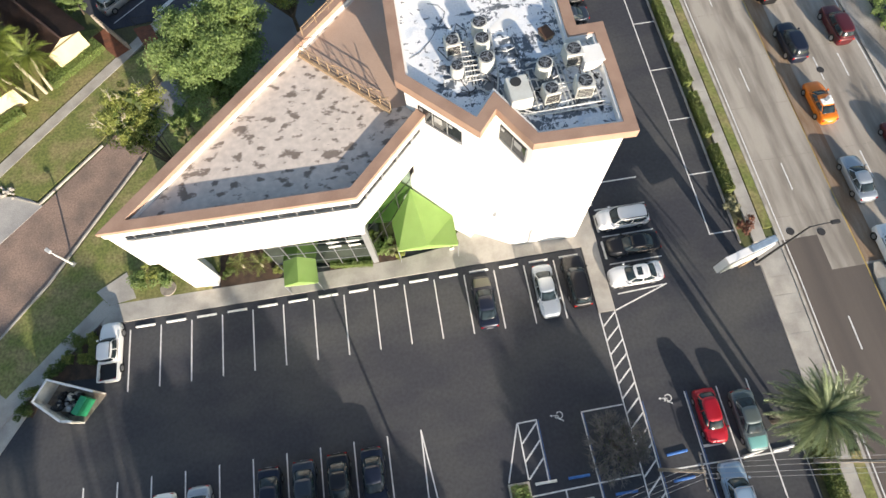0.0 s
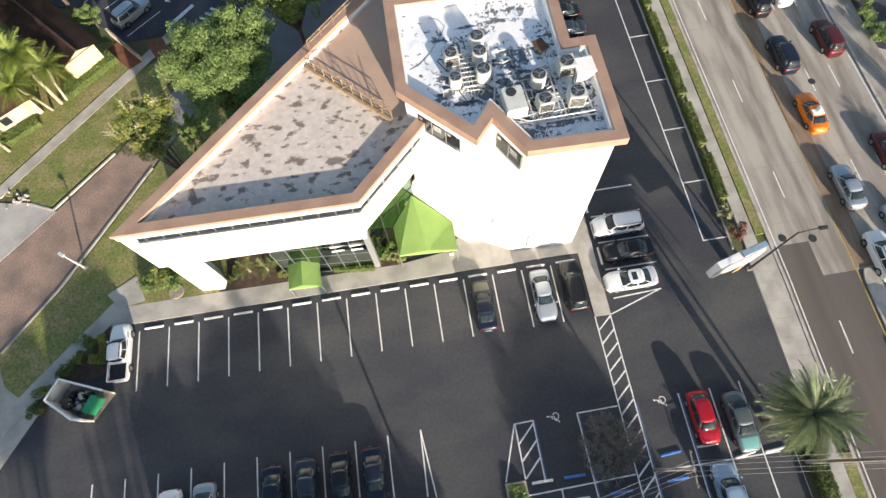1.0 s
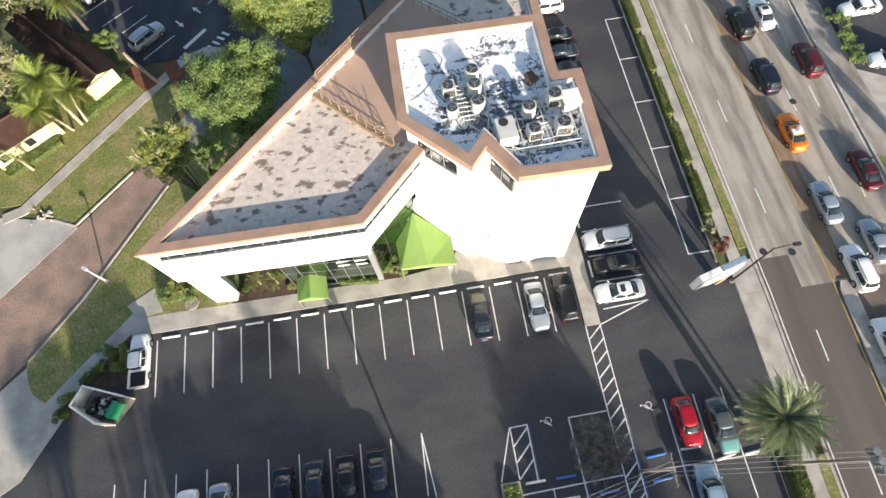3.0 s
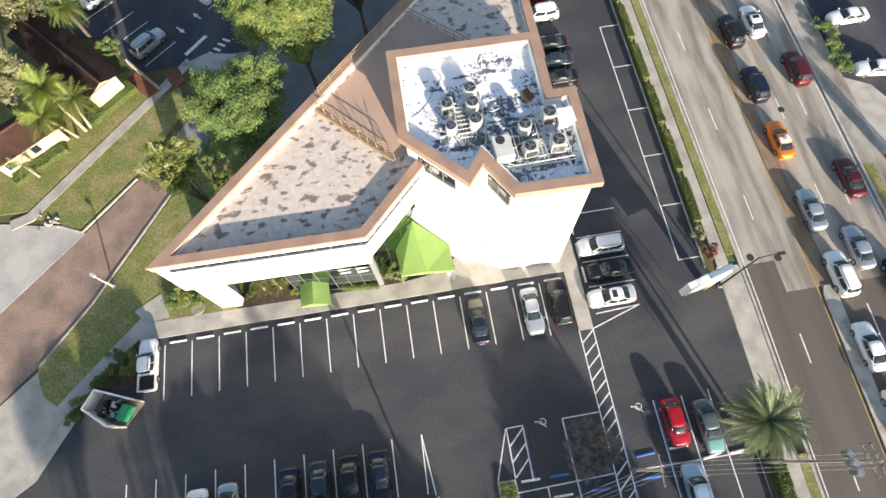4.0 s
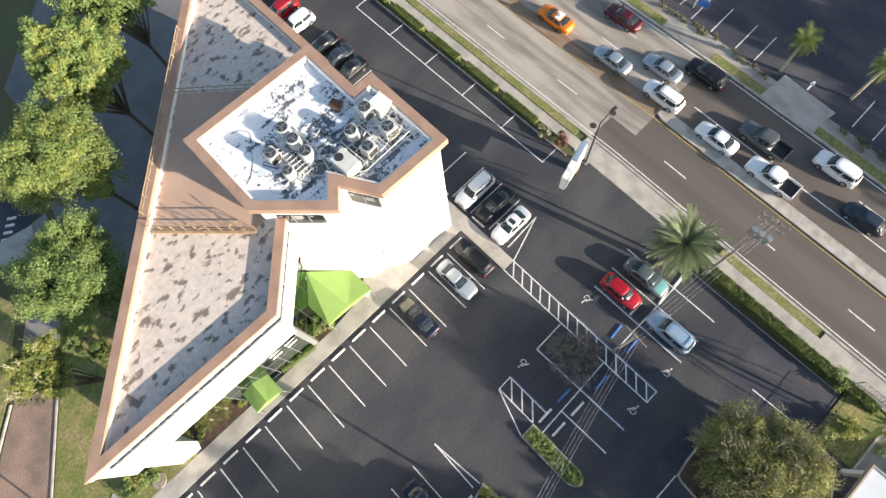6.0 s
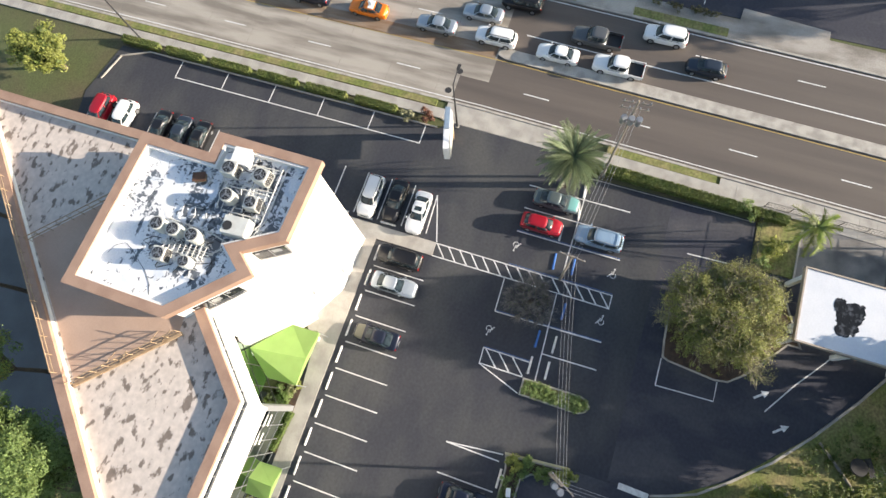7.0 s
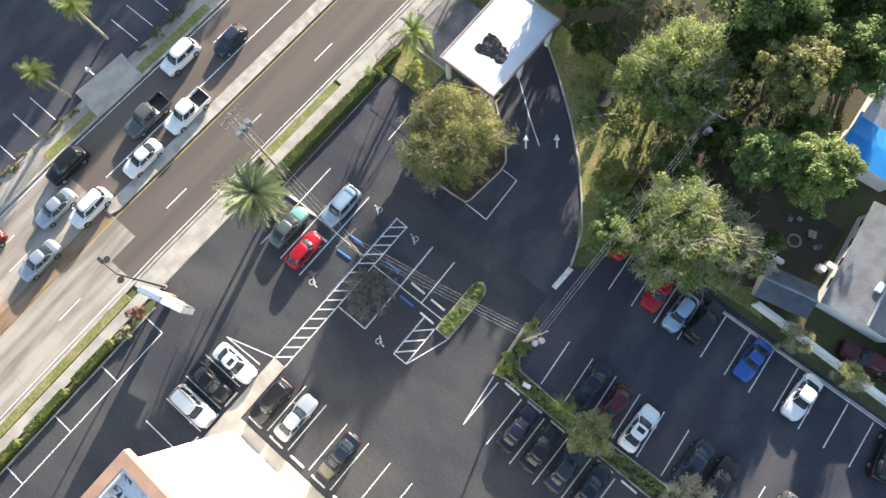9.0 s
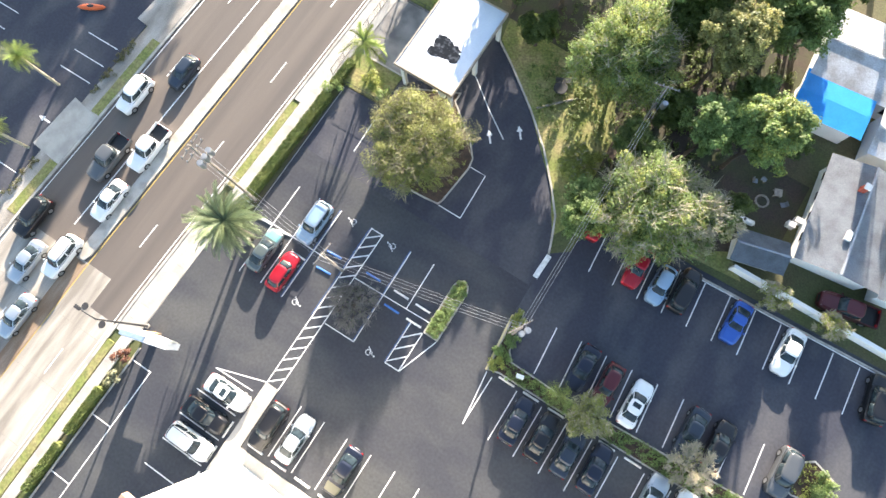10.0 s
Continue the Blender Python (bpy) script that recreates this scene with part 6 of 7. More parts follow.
def condenser(round_case, w, h):
    c = thing("condenser", "beige air-conditioning condenser with a dark top fan", "air conditioner", "roof condensers")
    bm = bmesh.new()
    if round_case:
        bmesh.ops.create_cone(bm, cap_ends=True, segments=20, radius1=w / 2, radius2=w / 2, depth=h, matrix=pose(0, 0, h / 2 + 0.15))
    else:
        box(bm, -w / 2, -w / 2, 0.15, w / 2, w / 2, h + 0.15, 0.04)
    part("casing", bm, AC_METAL, c)
    bm = bmesh.new()
    bmesh.ops.create_cone(bm, cap_ends=True, segments=20, radius1=w * 0.42, radius2=w * 0.42, depth=0.03, matrix=pose(0, 0, h + 0.165))
    part("fan_opening", bm, DARK, c, "dark round fan opening")
    bm = bmesh.new()
    for r in (0.16, 0.27, 0.42):
        circle = [(w * r * math.cos(t), w * r * math.sin(t)) for t in np.linspace(0, 2 * math.pi, 17)[:-1]]
        ring(bm, circle, [(a * 0.95, b * 0.95) for a, b in circle], h + 0.185, h + 0.2)
    for a in range(4):
        beam(bm, (-w * 0.38 * math.cos(a * 0.785), -w * 0.38 * math.sin(a * 0.785), h + 0.21), (w * 0.38 * math.cos(a * 0.785), w * 0.38 * math.sin(a * 0.785), h + 0.21), 0.015)
    part("fan_guard", bm, GALV, c)
    for a in range(3):
        part("fan_blade", beam(bmesh.new(), (0, 0, h + 0.182), (w * 0.34 * math.cos(a * 2.09), w * 0.34 * math.sin(a * 2.09), h + 0.182), 0.09, 0.004), GALV, c)
    for x in (-1, 1):
        part("stand", box(bmesh.new(), x * w * 0.4 - 0.04, -w * 0.5, 0, x * w * 0.4 + 0.04, w * 0.5, 0.16), GALV, c)
    if not round_case:
        for k in range(6):
            part("louvre", box(bmesh.new(), -w / 2 + 0.06, -w / 2 - 0.012, 0.28 + k * h * 0.13, w / 2 - 0.06, -w / 2 + 0.01, 0.28 + k * h * 0.13 + 0.1), DARK, c)
    return c


first = {}
for x, y, rc, s, turn in ((-5.25, 16.55, 1, 1.0, 0), (-5.3, 15.2, 1, 1.0, 30), (-5.3, 13.65, 1, 1.0, 60), (-7.25, 15.45, 0, 0.95, 4), (-7.25, 13.45, 1, 0.85, 10), (-1.75, 12.5, 1, 1.0, 20), (0.3, 13.2, 0, 1.05, 2), (0.4, 10.65, 0, 1.05, -4), (-1.75, 10.55, 0, 0.95, 5)):
    key = (rc, s)
    if key not in first:
        first[key] = condenser(rc, 1.06 * s, 1.02 * s)
        first[key].matrix_basis = pose(x, y, DECK, 0, 0, turn)
    else:
        copy_thing(first[key], pose(x, y, DECK, 0, 0, turn))
unit = thing("rooftop_unit", "large beige rooftop air handler with one fan", "air conditioner", "", (-3.75, 10.95, DECK), 4)
part("casing", box(bmesh.new(), -0.7, -1.0, 0.1, 0.7, 0.9, 1.15, 0.04), AC_METAL, unit)
bm = bmesh.new()
bmesh.ops.create_cone(bm, cap_ends=True, segments=20, radius1=0.36, radius2=0.36, depth=0.03, matrix=pose(-0.1, 0.45, 1.16))
part("fan_opening", bm, DARK, unit)
part("base_rail", box(bmesh.new(), -0.75, -1.0, 0.0, 0.75, 0.95, 0.1), GALV, unit)
part("side_panel", box(bmesh.new(), -0.5, -1.02, 0.25, 0.5, -0.99, 1.0), AC_METAL, unit)
plenum = thing("duct_box", "white sheet-metal duct box on the roof", "duct", "", (1.45, 12.75, DECK), 3)
part("casing", box(bmesh.new(), -0.6, -0.55, 0.0, 0.6, 0.65, 0.95, 0.03), STUCCO, plenum)
part("flange", box(bmesh.new(), -0.68, -0.63, 0.9, 0.68, 0.73, 0.98, 0.01), STUCCO, plenum)
rng = random.Random(5)
PIPE = mat("white_pipe", (0.6, 0.6, 0.58), 0.6, second=(0.35, 0.35, 0.34), scale=2, amount=0.7, fine=20)
for pts in ([(-6.3, 16.2), (-6.3, 12.4), (-5.6, 11.7)], [(-6.1, 15.8), (-6.1, 12.2), (-5.2, 11.4)], [(-6.5, 14.6), (-6.5, 12.9)], [(-4.5, 16.4), (-4.6, 13.0), (-5.0, 11.2)], [(-5.6, 11.3), (-3.0, 9.6), (1.6, 9.7)], [(-4.4, 9.95), (-2.6, 9.35), (1.9, 9.4)], [(-2.7, 12.8), (-2.6, 9.9)], [(-0.8, 13.3), (-0.7, 9.9)], [(-0.5, 13.0), (-0.4, 9.8)], [(1.3, 11.9), (1.4, 9.8)], [(-2.6, 13.4), (-0.6, 13.6), (0.0, 14.1)], [(-6.8, 14.4), (-5.6, 14.4)], [(-6.8, 13.1), (-5.6, 13.1)], [(-2.4, 11.4), (-0.2, 11.5)], [(-3.0, 12.2), (-2.2, 12.1)]):
    p = thing("roof_pipe", "thin pale refrigerant pipe on the roof", "pipe", "roof pipes")
    part("run", tube(bmesh.new(), [(x, y, DECK + 0.14) for x, y in pts], [0.055] * len(pts), 6), PIPE, p)
    for x, y in pts:
        part("support", box(bmesh.new(), x - 0.09, y - 0.09, DECK, x + 0.09, y + 0.09, DECK + 0.1), AC_METAL, p)
rng = random.Random(12)
for i in range(48):
    x, y = (rng.uniform(-7.6, -4.4), rng.uniform(11.8, 16.6)) if i < 24 else (rng.uniform(-4.2, 1.5), rng.uniform(9.3, 12.6))
    pts = [(x, y, DECK + 0.05)]
    for k in range(3):
        x, y = max(-8.2, min(1.7, x + rng.uniform(-0.8, 0.8))), max(9.6 if x > -4 else 11.8, y + rng.uniform(-0.9, 0.7))
        pts.append((x, y, DECK + 0.05 + 0.1 * (k % 2)))
    tagged(part("refrigerant_line", tube(bmesh.new(), pts, [0.035] * 4, 5), BLACK if i % 3 else PIPE), "loose insulated line between the condensers", "pipe", "refrigerant lines")
rack = thing("pipe_rack", "pale steel rack carrying pipes between the condensers", "pipe rack", "", (-6.25, 14.2, DECK))
for k in range(9):
    part("rung", beam(bmesh.new(), (-0.5, -1.6 + 0.4 * k, 0.35), (0.5, -1.6 + 0.4 * k, 0.35), 0.05), PIPE, rack)
for s in (-0.5, 0.5):
    part("rail", beam(bmesh.new(), (s, -1.7, 0.35), (s, 1.7, 0.35), 0.06), PIPE, rack)
    for y in (-1.6, 1.6):
        part("leg", beam(bmesh.new(), (s, y, 0), (s, y, 0.35), 0.05), PIPE, rack)
hatch = thing("roof_vent", "rusty brown roof vent cap", "vent", "", (-0.85, 15.6, DECK), 20)
part("curb", box(bmesh.new(), -0.32, -0.45, 0, 0.32, 0.45, 0.3, 0.02), RUST, hatch)
part("cap", box(bmesh.new(), -0.38, -0.52, 0.3, 0.38, 0.52, 0.4, 0.03), mat("dark_rust", (0.12, 0.06, 0.035), 0.9, fine=15, grain=0.2), hatch)
# Thin white sheet standing in for a sunlit patch between roof shadows.
tagged(part("sunlit_patch", prism(bmesh.new(), [(-4.78, 16.55), (-3.5, 16.69), (-2.26, 17.4), (-3.03, 18.3)], DECK - 0.02, DECK + 0.012), STUCCO), "sunlit patch of the tower roof, painted as a thin white sheet", "roof patch")
DARK_STAIN = mat("wet_roof_stain", (0.05, 0.058, 0.068), 0.7, second=(0.30, 0.32, 0.34), scale=3.0, amount=0.8, fine=9, grain=0.3, gloss=0.2)
stain_rng = random.Random(31)
for cx, cy, rx, ry in ((-5.6, 18.5, 0.9, 0.16), (-3.6, 18.7, 1.1, 0.12), (-3.9, 13.2, 0.75, 0.35), (-3.2, 14.4, 0.5, 0.3), (-2.6, 13.9, 0.45, 0.22), (-7.0, 11.9, 0.8, 0.25), (-8.3, 12.9, 0.5, 0.16), (-0.9, 9.3, 0.9, 0.14), (1.35, 9.5, 0.2, 0.6), (-3.5, 12.5, 0.6, 0.22), (-6.9, 16.9, 0.3, 0.18), (-7.8, 14.2, 0.35, 0.14), (-4.4, 14.9, 0.3, 0.35)):
    rim = [(cx + rx * (0.55 + 0.6 * stain_rng.random()) * math.cos(a), cy + ry * (0.5 + 0.7 * stain_rng.random()) * math.sin(a)) for a in np.linspace(0, 2 * math.pi, 27)[:-1]]
    part("roof_stain", prism(bmesh.new(), rim, DECK - 0.02, DECK + 0.006), DARK_STAIN, building, "dark ponding stain on the coating")
for k in range(7):
    y = 10.1 + 0.95 * k
    for x0, x1 in (((-4.3, -3.1) if k > 3 else (-2.9, -2.3)), ((-1.2, -0.2))):
        tagged(part("refrigerant_line", tube(bmesh.new(), [(x0, y, DECK + 0.08), ((x0 + x1) / 2, y + 0.18 * math.sin(k), DECK + 0.16), (x1, y + 0.1, DECK + 0.08), (x1 + 0.05, y - 0.5, DECK + 0.1)], [0.04] * 4, 6), PIPE), "pale insulated line between the condensers", "pipe", "refrigerant lines")
cable = tagged(part("roof_cable", tube(bmesh.new(), [(x, y, DECK + 0.016) for x, y in ((-10.2, 15.4), (-9.4, 15.8), (-8.7, 16.5), (-8.1, 17.4), (-7.5, 18.2), (-7.2, 18.9), (-7.6, 19.6), (-8.3, 19.9))], [0.016] * 8, 5), BLACK), "thin black cable lying on the roof", "cable")

# ---- sign, lamps, poles and wires ----
sign = thing("pylon_sign", "tall white cabinet sign on a brown post", "sign", "", (14.1, 1.75, 0), 15)
part("cabinet", box(bmesh.new(), -1.95, -0.3, 3.2, 2.4, 0.3, 5.6, 0.03), PAINT["white"], sign)
part("cabinet_step", box(bmesh.new(), -0.4, -0.38, 2.6, 2.6, 0.38, 5.2, 0.03), PAINT["white"], sign, "lower stepped white cabinet")
part("cabinet_top", box(bmesh.new(), 0.2, -0.26, 5.55, 2.55, 0.26, 5.9, 0.04), mat("blue_grey_panel", (0.25, 0.33, 0.42), 0.5, fine=10), sign, "blue-grey upper panel")
part("face_panel", box(bmesh.new(), -1.8, -0.4, 3.4, 2.2, -0.36, 5.5), mat("pale_sign_face", (0.68, 0.69, 0.64), 0.4, second=(0.62, 0.66, 0.55), scale=0.8, fine=8), sign, "pale sign face")
part("post", box(bmesh.new(), 1.9, -0.3, 0, 2.7, 0.3, 3.2), RUST, sign)


def street_lamp(x, y, h, turn, arm, label="dark steel street lamp with one arm", metal=DARK):
    s = thing("street_lamp", label, "street lamp", "street lamps", (x, y, 0), turn)
    part("post", tube(bmesh.new(), [(0, 0, 0), (0, 0, h * 0.6), (0, 0, h)], [0.11, 0.09, 0.07], 9), metal, s)
    part("arm", tube(bmesh.new(), [(0, 0, h - 0.1), (arm * 0.5, 0, h + 0.2), (arm, 0, h + 0.25)], [0.06, 0.05, 0.05], 7), metal, s)
    part("lamp_head", box(bmesh.new(), arm - 0.1, -0.17, h + 0.15, arm + 0.6, 0.17, h + 0.32, 0.05), metal, s)
    part("base_plate", box(bmesh.new(), -0.22, -0.22, 0, 0.22, 0.22, 0.12, 0.02), KERB, s)


street_lamp(17.7, 2.1, 8.2, 0, 1.6)
street_lamp(18.4, 43.3, 7.5, 0, 1.6)
street_lamp(17.5, -45.2, 7.5, 0, 1.6)
street_lamp(-44.0, 12.7, 2.6, 140, 0.35, "small pale grey lamp post on the lawn", PIPE)
street_lamp(-44.2, -13.2, 5.0, 90, 0.6, "lamp post beside the planting strip")


def utility_pole(x, y, h, label, arms, cans, turn):
    p = thing("utility_pole", label, "utility pole", "utility poles", (x, y, 0), turn)
    part("pole", tube(bmesh.new(), [(0, 0, -0.2), (0, 0, h * 0.5), (0, 0, h)], [0.15, 0.12, 0.09], 10), POLE_WOOD, p)
    for z in arms:
        part("crossarm", box(bmesh.new(), -1.2, -0.18, z, 1.2, -0.09, z + 0.1), POLE_WOOD, p)
        for k in (-1.05, -0.4, 0.4, 1.05):
            bm = bmesh.new()
            bmesh.ops.create_cone(bm, cap_ends=True, segments=10, radius1=0.06, radius2=0.04, depth=0.2, matrix=pose(k, -0.14, z + 0.22))
            part("insulator", bm, GALV, p)
    for k in range(cans):
        bm = bmesh.new()
        bmesh.ops.create_cone(bm, cap_ends=True, segments=14, radius1=0.28, radius2=0.28, depth=0.9, matrix=pose((k - 1) * 0.62, 0.42, h - 2.4))
        bmesh.ops.bevel(bm, geom=[e for e in bm.edges if abs(e.verts[0].co.z - e.verts[1].co.z) < 0.01], offset=0.05, segments=2, affect="EDGES")
        part("transformer", bm, GALV, p, "grey transformer can")
    return p


utility_pole(16.35, -14.4, 14.8, "wooden utility pole with crossarms and transformers", (14.2, 13.3), 3, 95)
utility_pole(4.2, -13.1, 8.8, "plain wooden utility pole beside the hatched crossing", (8.2,), 0, 85)
utility_pole(-13.6, -16.9, 9.0, "wooden utility pole with a transformer on the planting strip", (8.6,), 2, 60)
utility_pole(-13.6, -42.5, 9.0, "wooden utility pole in the back yard", (8.6,), 1, 10)


def wire(a, b, sag, r=0.011):
    pts = [Vector(a).lerp(Vector(b), k / 12) - Vector((0, 0, sag * 4 * (k / 12) * (1 - k / 12))) for k in range(13)]
    tagged(part("overhead_wire", tube(bmesh.new(), pts, [r] * 13, 5), GALV), "thin grey overhead wire between the poles", "wire", "overhead wires")


for k in (-0.9, -0.3, 0.4, 1.0):
    wire((16.35, -14.4 + k * 0.5, 14.2 - 0.25 * abs(k)), (4.2, -13.1 + k * 0.5, 8.4 - 0.15 * abs(k)), 0.5)
    wire((4.2, -13.1 + k * 0.5, 8.4 - 0.15 * abs(k)), (-13.6, -16.9 + k * 0.4, 8.8 - 0.2 * abs(k)), 1.0)
for k in (-0.7, 0.0, 0.7):
    wire((-13.6 + k * 0.35, -16.9, 8.8), (-13.6 + k * 0.35, -42.5, 8.8), 0.6, 0.013)

# ---- litter pen beside the pickup ----
pen = thing("refuse_pen", "open white-walled refuse pen full of rubbish", "refuse pen", "", (-42.9, 0.0, 0))
PEN_WALL = mat("cream_plaster", (0.72, 0.69, 0.61), 0.9, second=(0.42, 0.38, 0.31), scale=1.2, amount=0.8, fine=14, grain=0.08)
PEN = [(-2.35, 0.1), (-1.35, 1.75), (2.75, 0.1), (1.0, -2.0), (0.1, -1.85)]
for (x0, y0), (x1, y1) in ((PEN[0], PEN[1]), (PEN[1], PEN[2]), (PEN[4], PEN[0]), (PEN[3], PEN[4])):
    d = Vector((x1 - x0, y1 - y0)).normalized() * 0.05
    wall_run = part("wall", beam(bmesh.new(), (x0 - d.x, y0 - d.y, 0.85), (x1 - d.x * 2, y1 - d.y * 2, 0.85), 0.13, 1.7), PEN_WALL, pen)
    part("coping", beam(bmesh.new(), (x0 - d.x, y0 - d.y, 1.73), (x1 - d.x * 2, y1 - d.y * 2, 1.73), 0.17, 0.06), STUCCO, wall_run)
part("floor_slab", prism(bmesh.new(), PEN[::-1], 0.0, 0.05), mat("stained_concrete", (0.30, 0.25, 0.20), 0.9, second=(0.12, 0.1, 0.08), scale=1.2, amount=0.9, fine=10), pen)
bin_green = mat("green_plastic", (0.03, 0.30, 0.13), 0.5, second=(0.02, 0.2, 0.1), scale=2, fine=20)
skip = thing("skip", "green steel skip inside the pen", "skip", "", (-41.7, -0.75, 0.05), -29)
part("body", box(bmesh.new(), -0.3, -0.7, 0.0, 0.35, 0.8, 1.25, 0.03), bin_green, skip)
part("lid", box(bmesh.new(), -0.1, -0.72, 1.25, 0.38, 0.82, 1.32, 0.02), bin_green, skip)
for k in range(46):
    r = random.Random(k)
    bagm = (BLACK, DARK, BLACK, GALV, DARK, BLACK, PEN_WALL)[k % 7]
    bm = bmesh.new()
    bmesh.ops.create_icosphere(bm, subdivisions=2, radius=r.uniform(0.18, 0.4))
    for v in bm.verts:
        v.co *= 0.8 + 0.4 * noise.noise(v.co * 4 + Vector((k, 0, 0)))
    u = Vector((r.uniform(-0.9, 0.75), r.uniform(-0.8, 0.75), r.uniform(0.25, 0.8)))
    ob = tagged(part("rubbish_bag", bm, bagm), "crumpled rubbish bag in the pen", "rubbish", "rubbish in the pen")
    ob.matrix_basis = pose(-43.0, -0.1, 0, 0, 0, -24) @ Matrix.Translation(u)

# ---- canopy over the drive ----
can = thing("drive_canopy", "flat white canopy roof with a black stain over the drive", "canopy", "", (7.35, -38.9, 0), 0)
part("roof_slab", box(bmesh.new(), -3.4, -5.4, 4.0, 3.4, 5.4, 4.35), mat("white_canopy_roof", (0.60, 0.62, 0.65), 0.6, second=(0.5, 0.53, 0.58), scale=0.5, amount=0.5, fine=6, grain=0.05), can)
part("roof_rim", ring(bmesh.new(), [(-3.5, -5.5), (3.5, -5.5), (3.5, 5.5), (-3.5, 5.5)], [(-3.35, -5.35), (3.35, -5.35), (3.35, 5.35), (-3.35, 5.35)], 3.95, 4.45), mat("tan_rim", (0.40, 0.33, 0.26), 0.7, fine=10), can)
for x, y in ((-2.9, 4.9), (2.9, 4.9), (-2.9, -4.9), (2.9, -4.9), (-2.9, 0)):
    part("post", box(bmesh.new(), x - 0.22, y - 0.22, 0, x + 0.22, y + 0.22, 4.0, 0.02), STUCCO, can)
stain = mat("black_roof_stain", (0.010, 0.013, 0.018), 0.9, second=(0.10, 0.11, 0.13), scale=2.2, amount=0.7, fine=6, grain=0.3, gloss=0.1, thresholds=(0.52, 0.7))
r = random.Random(9)
for k, (cx, cy, rx, ry, n) in enumerate(((-0.35, 1.45, 1.55, 1.0, 46), (0.45, 0.95, 0.95, 0.9, 30), (-1.35, 1.75, 0.6, 0.65, 24), (0.75, 2.2, 0.75, 0.5, 24))):
    plan = [(cx + rx * (0.82 + 0.3 * r.random()) * math.cos(a) / max(abs(math.cos(a)), abs(math.sin(a))) ** 0.5, cy + ry * (0.8 + 0.3 * r.random()) * math.sin(a) / max(abs(math.cos(a)), abs(math.sin(a))) ** 0.5) for a in np.linspace(0, 2 * math.pi, n + 1)[:-1]]
    part("stain", prism(bmesh.new(), plan, 4.33, 4.354 + 0.004 * k), stain, can, "black stain on the canopy")
kiosk = thing("teller_kiosk", "small white kiosk under the canopy", "kiosk", "", (6.0, -35.0, 0))
part("body", box(bmesh.new(), -0.4, -0.4, 0, 0.4, 0.4, 1.9, 0.05), STUCCO, kiosk)
part("hood", box(bmesh.new(), -0.5, -0.5, 1.85, 0.5, 0.5, 2.0, 0.03), FRAME, kiosk)

kayak = thing("kayak", "orange plastic kayak lying on the far verge", "kayak", "", (46.3, -22.9, 0.0), 30)
hull = tube(bmesh.new(), [(-1.7, 0, 0.26), (-1.3, 0, 0.2), (-0.5, 0, 0.19), (0.5, 0, 0.19), (1.3, 0, 0.2), (1.7, 0, 0.26)], [0.03, 0.22, 0.34, 0.34, 0.22, 0.03], 10)
part("hull", hull, mat("orange_plastic", (0.62, 0.12, 0.03), 0.4, second=(0.5, 0.1, 0.03), scale=3, amount=0.6, fine=20), kayak)
cockpit = bmesh.new()
bmesh.ops.create_uvsphere(cockpit, u_segments=14, v_segments=6, radius=0.3, matrix=pose(0, 0, 0.47) @ Matrix.Diagonal((1.7, 0.7, 0.28, 1)))
part("cockpit", cockpit, DARK, kayak, "dark seat opening")

# ---- houses ----
def house(name, a, b, width, eave, rise, roof_mat, wall_mat, label, windows=3):
    """A gabled house along a to b."""
    a, b = Vector(a), Vector(b)
    d = b - a
    L = d.length
    t = thing(name, label, "house", "", (a.x, a.y, 0), math.degrees(math.atan2(d.y, d.x)))
    w = width / 2
    bm = box(bmesh.new(), 0.6, -w + 0.7, 0, L - 0.6, w - 0.7, eave - 0.32)
    part("wall", bm, wall_mat, t)
    bm = bmesh.new()
    P = [bm.verts.new(p) for p in ((0, -w, eave - 0.1), (L, -w, eave - 0.1), (L, 0, eave + rise), (0, 0, eave + rise), (0, w, eave - 0.1), (L, w, eave - 0.1))]
    bm.faces.new((P[0], P[1], P[2], P[3])), bm.faces.new((P[3], P[2], P[5], P[4]))
    bmesh.ops.solidify(bm, geom=bm.faces[:], thickness=0.16)
    part("roof", bm, roof_mat, t)
    if rise > 0.1:
        part("ridge", beam(bmesh.new(), (0, 0, eave + rise + 0.1), (L, 0, eave + rise + 0.1), 0.22, 0.1), roof_mat, t)
    for x in (0.6, L - 0.72):
        bm = bmesh.new()
        tri = [(-w + 0.7, eave - 0.1), (w - 0.7, eave - 0.1), (0, eave + rise - 0.12)]
        f0, f1 = [bm.verts.new((x, y, z)) for y, z in tri], [bm.verts.new((x + 0.12, y, z)) for y, z in tri]
        bm.faces.new(f0), bm.faces.new(f1[::-1])
        for k in range(3):
            bm.faces.new((f0[k], f1[k], f1[(k + 1) % 3], f0[(k + 1) % 3]))
        part("gable", bm, wall_mat, t)
    for k in range(windows):
        x = 1.2 + k * (L - 2.4) / max(1, windows)
        for s in (-1, 1):
            win = part("window", box(bmesh.new(), x, s * (w - 0.73), 1.0, x + 1.0, s * (w - 0.66), 2.1), FRAME, t)
            part("pane", box(bmesh.new(), x + 0.07, s * (w - 0.67), 1.07, x + 0.93, s * (w - 0.65), 2.03), GLASS, win)
    return t


